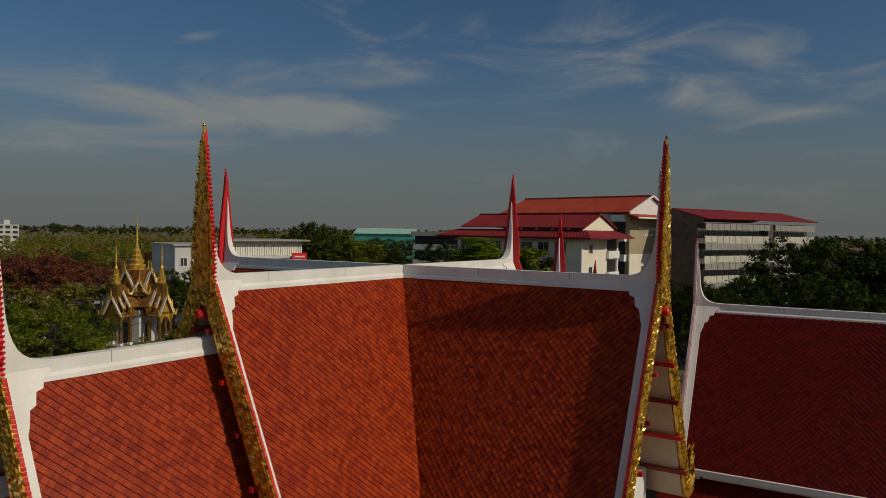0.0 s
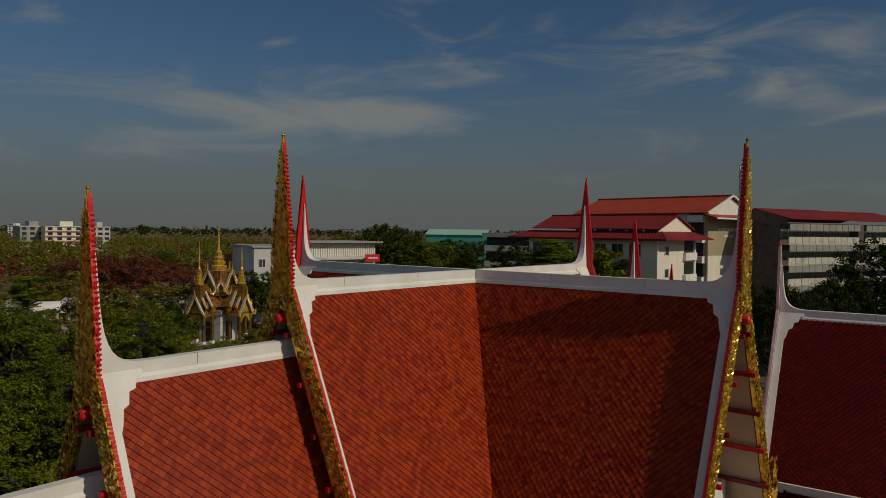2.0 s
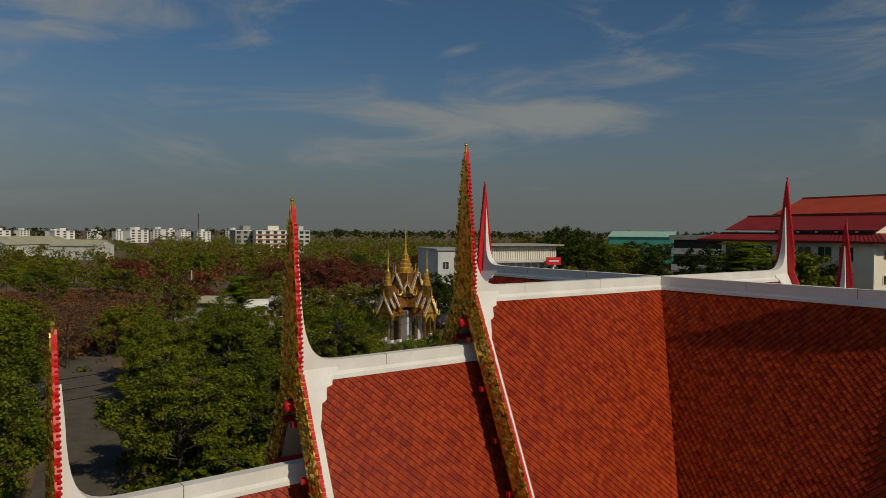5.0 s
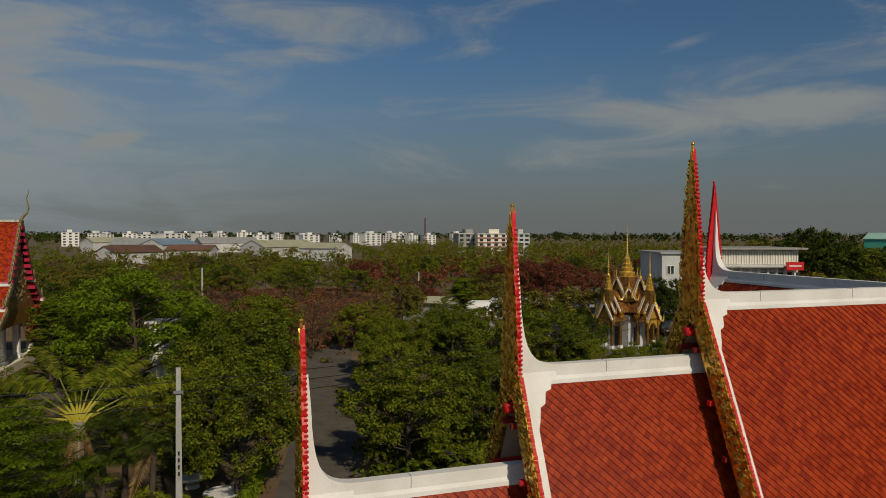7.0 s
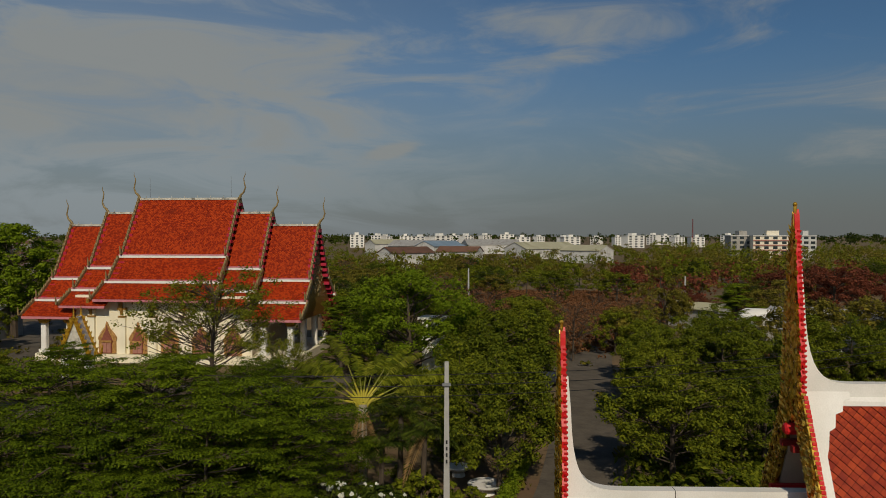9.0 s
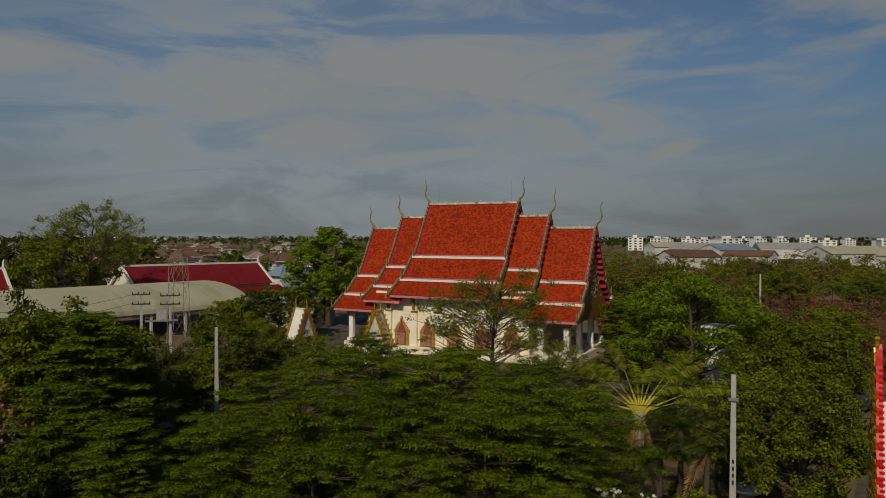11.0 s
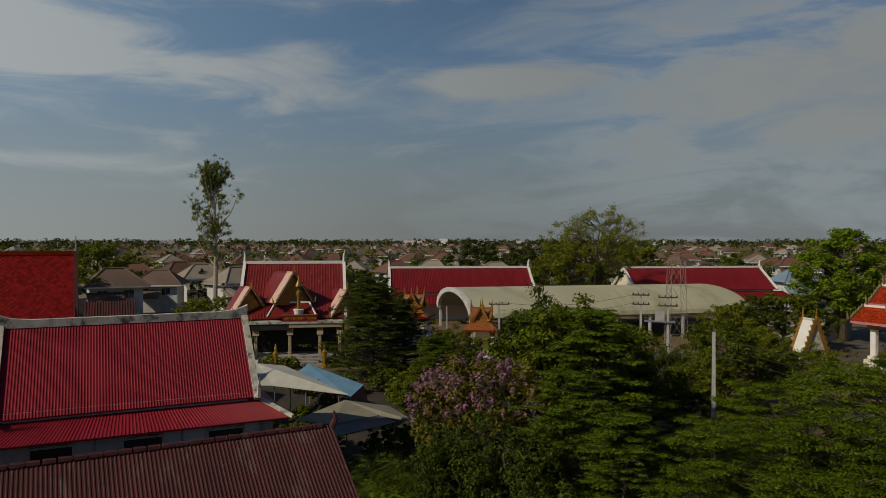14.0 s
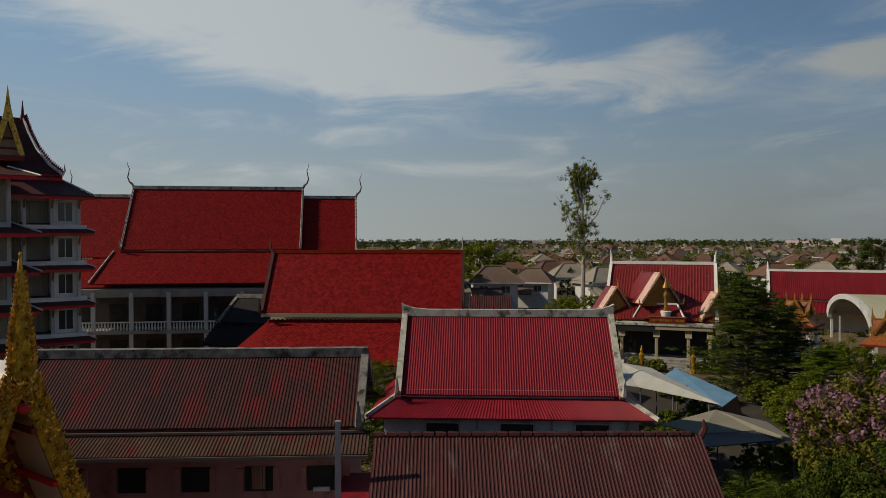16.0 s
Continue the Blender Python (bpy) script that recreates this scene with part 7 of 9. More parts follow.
_shed, _h = simple_gable("storage_shed", place(33.6, 101), place(24.6, 97), 5.0, 4.0, 4.0, M["concrete"], M["tin"], "long low storage shed with pale tin roof", 0.4)
_shed, _h = simple_gable("storage_shed", place(40.5, 112), place(36.6, 108), 4.2, 2.6, 3.4, M["concrete"], M["sheet_white"], "small shed with pale metal roof among trees", 0.4)
_p = place(34.6, 96)
_tank = thing("water_tank", pose(_p.x, _p.y, 0, 0, 0, 35), "rounded white storage tank on a low frame", "tank")
_bm = bmesh.new()
tube(_bm, [(-2.2, 0, 3.6), (-2.0, 0, 3.6), (-1.2, 0, 3.6), (1.2, 0, 3.6), (2.0, 0, 3.6), (2.2, 0, 3.6)], [0.2, 0.9, 1.3, 1.3, 0.9, 0.2], 14)
part("shell", _bm, M["white"], _tank, smooth=True)
part("stand", boxes((-1.5, -1.1, -0.8, 0.8, 0, 2.8)), M["concrete"], _tank)
part("stand", boxes((1.1, 1.5, -0.8, 0.8, 0, 2.8)), M["concrete"], _tank)


# ---------------------------------------------------------------- far town
def apartment(az, d, w, z, face=0.0, mat="white", floors=5, label="distant white apartment block with rows of windows", group="distant apartment blocks"):
    p = place(az, d)
    ob = thing("apartment_block", pose(p.x, p.y, 0, 0, 0, az + face), label, "building", group)
    part("wall", boxes((-w / 2, w / 2, 0, 10, 0, z)), M[mat], ob)
    part("roof", boxes((-w / 2 - 0.3, w / 2 + 0.3, -0.3, 10.3, z, z + 0.5)), M["grey_white"], ob)
    part("water_tank_room", boxes((-w * 0.18, w * 0.10, 2, 8, z + 0.5, z + 3.0)), M[mat], ob)
    fh = z / floors
    n = max(3, int(w / 4))
    for fl in range(floors):
        for k in range(n):
            x = -w / 2 + w * (k + 0.5) / n
            part("window", boxes((x - 1.1, x + 1.1, -0.08, 0.02, fl * fh + 1.0, fl * fh + 2.4)), M["glass"], ob)
    return ob


first = apartment(65.2, 760, 15, 13.0, mat="white")
ra = random.Random(3)
for i in range(21):
    az = 64.0 - i * 1.36 + ra.uniform(-0.55, 0.55)
    d = 780 + ra.uniform(-60, 240)
    p = place(az, d)
    copy_thing(first, pose(p.x, p.y, ra.uniform(-2.2, 0.6), 0, 0, az + ra.choice((-35, 0, 25, 40)))).scale = (ra.uniform(0.7, 1.5), 1, ra.uniform(0.86, 1.04))
block = apartment(33.4, 420, 22, 13.0, 12, "cream", 5, "cream five-storey apartment block with red-brown bands", "apartments beyond the woods")
for _f in range(5):
    part("balcony_band", boxes((-11.2, 11.2, -0.5, -0.1, _f * 2.6 + 0.1, _f * 2.6 + 0.75)), M["shutter"], block, "red-brown balcony band")
apartment(35.4, 430, 16, 13.0, 20, "concrete", 5, "dark unfinished apartment block beyond the woods", "apartments beyond the woods")
apartment(31.4, 440, 10, 13.0, 0, "grey_white", 5, "white apartment block beyond the woods", "apartments beyond the woods")
for az, d, w, zr, m_, lab in ((50.5, 420, 40, 9.6, "sheet_white", "white metal warehouse with low gable"), (47.0, 360, 24, 8.8, "sheet_white", "white metal warehouse with low gable"), (54.5, 520, 40, 10.4, "tin", "long grey warehouse far off"),
                              (60.2, 420, 34, 10.6, "tin", "grey warehouse roof far off"), (62.8, 460, 26, 10.8, "sheet_white", "white shed far off"), (58.6, 380, 26, 10.6, "blue_grey", "blue-grey roofed house far off"), (57.0, 330, 20, 8.5, "brown_roof", "brown roofed house in the woods"), (61.3, 300, 22, 8.8, "brown_roof", "brown roofed house in the woods")):
    p = place(az, d)
    turn = az + {50.5: 40, 47.0: -35, 54.5: 15, 60.2: -25, 62.8: 30, 58.6: 50, 57.0: -20, 61.3: 35}.get(az, 0)
    q = Vector((math.cos(radians(turn)), math.sin(radians(turn)), 0)) * w / 2
    simple_gable("warehouse" if "house" not in lab.split()[-1] and "roofed" not in lab and "hipped" not in lab else "far_house", p - q, p + q, zr, w * 0.28, zr - w * 0.07 - 1, M["grey_white"], M[m_], lab, None)


def suburban_house(mat, label, wall="grey_white"):
    ob = thing("suburban_house", pose(0, 0, -80), label, "house", "suburban houses")
    part("wall", boxes((-4, 4, -3.5, 3.5, 0, 5.6)), M[wall], ob)
    bm = bmesh.new()
    base = [bm.verts.new(p) for p in ((-5, -4.5, 5.5), (5, -4.5, 5.5), (5, 4.5, 5.5), (-5, 4.5, 5.5))]
    r0, r1 = bm.verts.new((-1.6, 0, 8.3)), bm.verts.new((1.6, 0, 8.3))
    for f in ((base[0], base[1], r1, r0), (base[1], base[2], r1), (base[2], base[3], r0, r1), (base[3], base[0], r0), (base[3], base[2], base[1], base[0])):
        bm.faces.new(f)
    part("roof", bm, M[mat], ob)
    bm = bmesh.new()
    v = [bm.verts.new(p) for p in ((-4.6, -7, 3.2), (1, -7, 3.2), (1, -3.4, 4.6), (-4.6, -3.4, 4.6), (-4.6, -7, 3.0), (1, -7, 3.0), (1, -3.4, 4.4), (-4.6, -3.4, 4.4))]
    for f in ((0, 1, 2, 3), (7, 6, 5, 4), (0, 4, 5, 1), (1, 5, 6, 2), (2, 6, 7, 3), (3, 7, 4, 0)):
        bm.faces.new([v[i] for i in f])
    part("porch_roof", bm, M[mat], ob)
    bm = bmesh.new()
    for sx in (-1, 1):
        for sy in (-1, 1):
            tube(bm, [(sx * 1.6, 0, 8.35), (sx * 5, sy * 4.5, 5.55)], [0.14, 0.14], 5)
    tube(bm, [(-1.6, 0, 8.35), (1.6, 0, 8.35)], [0.16, 0.16], 5)
    part("hip_cap", bm, M[mat], ob)
    part("eave_board", boxes((-5, 5, -4.56, -4.44, 5.25, 5.5), (4.94, 5.06, -4.44, 4.5, 5.25, 5.5)), M["white"], ob)
    for x in (-2.2, 1.8):
        window(ob, x, -3.52, 3.5, 1.6, 1.3)
    return ob


kinds = [suburban_house("brown_roof", "two-storey house with brown hipped roof"), suburban_house("roof_pale", "two-storey house with pale hipped roof"), suburban_house("roof_grey", "two-storey house with grey-brown hipped roof")]
rh = random.Random(21)
for az, d, k, t in ((134.8, 150, 1, 30), (131.3, 165, 1, 15), (129.5, 190, 1, 40), (137.7, 190, 0, 0), (145.5, 180, 1, 20), (114.5, 175, 1, 10), (119.5, 190, 1, -10), (108.5, 200, 1, 10), (102.2, 170, 0, 20), (122.5, 185, 0, 30), (117, 220, 1, 60)):
    p = place(az, d)
    copy_thing(kinds[k], pose(p.x, p.y, 0, 0, 0, az + t))
for az, d, k, t, size in ((143.4, 140, 2, 6, 1.05), (140.3, 150, 2, -12, 0.95), (146.4, 152, 1, 20, 1.0), (137.4, 168, 1, 15, 1.0), (135.2, 150, 1, 30, 0.9), (138.9, 188, 0, 20, 1.0), (142.1, 182, 0, 10, 1.0), (148.3, 190, 0, 10, 1.1), (145.0, 205, 1, -20, 1.0), (133.2, 160, 2, 30, 1.0)):
    p = place(az, d)
    copy_thing(kinds[k], pose(p.x, p.y, 0, 0, 0, az + t)).scale = (size, size, size)
blue = suburban_house("blue_grey", "two-storey house with blue-grey hipped roof", "white")
_p = place(92.4, 168)
copy_thing(blue, pose(_p.x, _p.y, 0, 0, 0, 120)).scale = (0.88, 0.88, 0.92)
kinds.append(blue)
for i in range(215):
    d = 200 * (1300 / 200) ** (rh.random() ** 0.85)
    az = rh.uniform(88, 150)
    p = place(az, d)
    c = copy_thing(kinds[rh.choice((0, 0, 0, 1, 2))], pose(p.x, p.y, rh.uniform(-1.5, 0.2), 0, 0, rh.choice((20, 110, 65))))
for i in range(26):
    az = rh.uniform(92, 176)
    p = place(az, rh.uniform(1300, 2200))
    w = rh.uniform(15, 60)
    ob = thing("distant_building", pose(p.x, p.y, 0, 0, 0, az), "pale building on the horizon", "building", "buildings on the horizon")
    part("wall", boxes((-w / 2, w / 2, 0, 15, 0, rh.uniform(8, 15))), M[rh.choice(("white", "grey_white", "pink"))], ob)
for src in kinds:
    for o in (*src.children_recursive, src):
        bpy.data.objects.remove(o)


# ---------------------------------------------------------------- yard clutter beyond the trees
def clutter():
    rc = random.Random(8)
    for az, d, w in ((33, 98, 5), (30.5, 100, 4), (35.5, 96, 3), (37.0, 97, 4), (28.5, 105, 14), (24, 108, 16)):
        p = place(az, d)
        ob = thing("shed", pose(p.x, p.y, 0, 0, 0, az + rc.uniform(-20, 20)), "low shed with weathered pale tin roof", "shed")
        bm = bmesh.new()
        slope_slab(bm, -w / 2, w / 2, 1.5, 3.0, -2.0, 2.5, 0.06)
        part("roof_sheet", bm, M["canvas"] if rc.random() < 0.6 else M["tin"], ob)
        part("wall", boxes((-w / 2 + 0.2, w / 2 - 0.2, -1.6, 1.4, 0, 2.5)), M["concrete"], ob)
    p = place(30.4, 92)
    ob = thing("dome_tent", pose(p.x, p.y, 0, 0, 0, 30), "white dome-shaped tarpaulin tent", "tent")
    vs, fs = [], []
    for i in range(7):
        for k in range(13):
            t, f = math.pi / 2 * i / 6, 2 * math.pi * k / 12
            r = 1.8 * math.cos(t) * (1 + 0.05 * math.sin(3 * f))
            vs.append((r * math.cos(f) * 1.3, r * math.sin(f), 3.4 * math.sin(t)))
    for i in range(6):
        for k in range(12):
            q = i * 13 + k
            fs.append((q, q + 1, q + 14, q + 13))
    part("cover", (vs, fs), M["canvas"], ob)


clutter()


# ---------------------------------------------------------------- trees
def leaf_cloud(centres, count, size, rnd, squash=1.0, shell=0.55, droop=0.0, upright=0.55, slim=0.28):
    """Leaves scattered in clumps: centres are (x, y, z, radius)."""
    rng = np.random.RandomState(rnd.randint(0, 10 ** 6))
    C = np.array(centres)
    w = C[:, 3] ** 2
    pick = rng.choice(len(C), count, p=w / w.sum())
    d = rng.normal(size=(count, 3))
    d /= np.linalg.norm(d, axis=1)[:, None]
    r = C[pick, 3] * (shell + (1.05 - shell) * rng.rand(count))
    pos = C[pick, :3] + d * r[:, None] * np.array([1, 1, squash])
    nrm = d * 1.0 + rng.normal(size=(count, 3)) * 0.38 + np.array([0, 0, upright])
    nrm /= np.linalg.norm(nrm, axis=1)[:, None]
    t = np.cross(nrm, rng.normal(size=(count, 3)))
    t /= np.linalg.norm(t, axis=1)[:, None]
    b = np.cross(nrm, t)
    s = size * (0.6 + 0.8 * rng.rand(count))[:, None]
    v = np.empty((count, 4, 3))
    v[:, 0] = pos - t * s * 0.5
    v[:, 1] = pos + b * s * slim
    v[:, 2] = pos + t * s * 0.5 - np.array([0, 0, droop]) * s
    v[:, 3] = pos - b * s * slim
    return v


def leaf_mesh(name, v, material, parent=None):
    n = len(v)
    me = bpy.data.meshes.new(name)
    me.vertices.add(n * 4)
    me.vertices.foreach_set("co", v.reshape(-1))
    me.loops.add(n * 4)
    me.loops.foreach_set("vertex_index", np.arange(n * 4))
    me.polygons.add(n)
    me.polygons.foreach_set("loop_start", np.arange(n) * 4)
    me.polygons.foreach_set("loop_total", np.full(n, 4))
    me.update()
    me.materials.append(material)
    ob = new(name, me)
    if parent:
        ob.parent = parent
    return ob


def tree(label, height, spread, seed, leaf="leaf", leaves=9000, size=0.28, trunk=0.35, bare=0.35, layered=False, bark="bark", clumps=26, squash=0.75, sub=5, clump=(0.20, 0.32), twigs=True, taper=0.62):
    """A tree: tapered trunk, limbs and twigs, and a crown of leaf clumps round the limb ends."""
    rnd = random.Random(seed)
    ob = thing("tree", pose(0, 0, -50), label, "tree")
    bm = bmesh.new()
    top = height * 0.86
    bend = (rnd.uniform(-0.4, 0.4), rnd.uniform(-0.4, 0.4))

    def stem(z):
        q = z / top
        return (bend[0] * q * q * 1.5, bend[1] * q * q * 1.5, z)
    tube(bm, [stem(top * q) for q in (-0.02, 0.25, 0.5, 0.75, 1)], [trunk * 1.25, trunk, trunk * 0.75, trunk * 0.45, trunk * 0.15], 8)
    cents = []
    for i in range(clumps):
        f = (i + 0.5) / clumps
        ang = i * 2.399 + rnd.uniform(-0.4, 0.4)
        if layered:
            lev = bare + (0.97 - bare) * f
            rad = spread * (1.03 - f) ** taper * rnd.uniform(0.5, 1.0)
            c = (math.cos(ang) * rad, math.sin(ang) * rad, height * lev + rnd.uniform(-0.25, 0.25), spread * rnd.uniform(*clump))
        else:
            el = math.asin(min(1, max(-0.6, -0.5 + 1.5 * f + rnd.uniform(-0.15, 0.15))))
            rad = spread * rnd.uniform(0.5, 0.88)
            c = (math.cos(ang) * math.cos(el) * rad, math.sin(ang) * math.cos(el) * rad, height * (bare + (1 - bare) * 0.46) + math.sin(el) * height * (1 - bare) * 0.44, spread * rnd.uniform(*clump))
        z0 = min(top * 0.95, max(height * bare * 0.6, c[2] - (0.25 if layered else 0.55) * math.hypot(c[0], c[1])))
        base = stem(z0)
        q = z0 / top
        mid = ((base[0] + c[0]) / 2 + rnd.uniform(-0.2, 0.2), (base[1] + c[1]) / 2 + rnd.uniform(-0.2, 0.2), (base[2] * 0.55 + c[2] * 0.45))
        tube(bm, [base, mid, c[:3]], [trunk * 0.36 * (1.15 - q), trunk * 0.2, 0.025], 5)
        # several small clumps per limb give an uneven outline
        for k in range(sub):
            o = (rnd.gauss(0, 0.55), rnd.gauss(0, 0.55), rnd.gauss(0, 0.10 if layered else 0.5))
            cc = (c[0] + o[0] * c[3], c[1] + o[1] * c[3], c[2] + o[2] * c[3], c[3] * rnd.uniform(0.35, 0.7))
            cents.append(cc)
            if twigs and k < 3:
                tube(bm, [mid, cc[:3]], [0.03, 0.01], 3, False)
    part("trunk", bm, M[bark], ob)
    v = leaf_cloud(cents, leaves, size, rnd, 0.16 if layered else squash, 0.2, 0.1, 1.3 if layered else 0.5)
    leaf_mesh("crown", v, M[leaf], ob)
    return ob


TREES = {}


def kind_tree(key, *a, **k):
    TREES[key] = (tree(*a, **k), a[1])


kind_tree("round", "leafy green temple tree with a rounded crown", 7.0, 3.5, 11, "leaf", 26000, 0.16, 0.16, 0.20, clumps=34)
kind_tree("round_b", "leafy green tree with drooping branches", 7.0, 3.3, 31, "leaf", 25000, 0.16, 0.16, 0.16, clumps=30)
kind_tree("bright", "tall tree with fresh green foliage", 10.0, 5.0, 12, "leaf_bright", 30000, 0.18, 0.25, 0.22, clumps=40, clump=(0.17, 0.29))
kind_tree("dense", "large round tree with dense fresh green crown", 15.0, 5.6, 32, "leaf_bright", 24000, 0.34, 0.35, 0.12, clumps=56)
kind_tree("layer", "green tree with tiered spreading branches", 9.0, 4.6, 13, "leaf_deep", 56000, 0.115, 0.2, 0.08, True, clumps=66, sub=5, clump=(0.20, 0.32), taper=0.42)
kind_tree("layer_b", "broad green tree with feathery tiered branches", 8.0, 5.2, 33, "leaf_deep", 56000, 0.115, 0.2, 0.08, True, clumps=66, sub=5, clump=(0.20, 0.32), taper=0.30)
kind_tree("conifer", "dark green tree with tiered horizontal branches", 10.0, 3.6, 14, "leaf_fir", 52000, 0.12, 0.2, 0.05, True, clumps=76, sub=5, clump=(0.18, 0.30))
kind_tree("dark", "dark dense tree with broad crown", 9.5, 5.0, 15, "leaf_dark", 20000, 0.24, 0.3, 0.15, clumps=40)
kind_tree("spruce", "dense blackish green tree with tiered branches", 10.0, 4.2, 44, "leaf_dark", 42000, 0.15, 0.24, 0.04, True, clumps=110, sub=5, clump=(0.22, 0.36), taper=0.7)
# crown seen against the light, darkened through its leaf colour
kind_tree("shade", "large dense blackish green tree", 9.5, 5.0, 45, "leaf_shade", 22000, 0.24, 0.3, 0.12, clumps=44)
kind_tree("olive", "olive green tree beyond the road", 8.0, 4.0, 16, "leaf_olive", 10500, 0.25, 0.22, 0.16, clumps=30, clump=(0.18, 0.30))
kind_tree("green", "green tree beyond the road", 8.0, 4.0, 18, "leaf", 10500, 0.25, 0.22, 0.16, clumps=30, clump=(0.18, 0.30))
kind_tree("deep", "dark green tree beyond the road", 8.5, 4.2, 19, "leaf_dark", 10500, 0.25, 0.22, 0.16, clumps=30, clump=(0.18, 0.30))
kind_tree("russet", "tree with russet dry-season foliage", 8.0, 4.2, 17, "leaf_red", 9000, 0.24, 0.22, 0.2, clumps=28)
kind_tree("sparse", "thin tree with sparse fine foliage", 11.0, 5.4, 20, "leaf_lime", 14000, 0.16, 0.16, 0.30, clumps=64, clump=(0.14, 0.24))
kind_tree("bare", "nearly bare tree with brown twigs", 7.0, 3.4, 22, "leaf_brown", 900, 0.22, 0.12, 0.25, clumps=40, sub=4)
kind_tree("shrub", "low leafy green shrub", 2.4, 1.6, 23, "leaf", 3500, 0.2, 0.06, 0.05, clumps=14)


def put_tree(key, az, d, top=None, wide=1.0, turn=None):
    p = place(az, d)
    src, hgt = TREES[key]
    s = (top or hgt) / hgt
    c = copy_thing(src, pose(p.x, p.y, 0, 0, 0, turn if turn is not None else (az * 37.7) % 360))
    c.scale = (s * wide, s * wide, s)
    return c


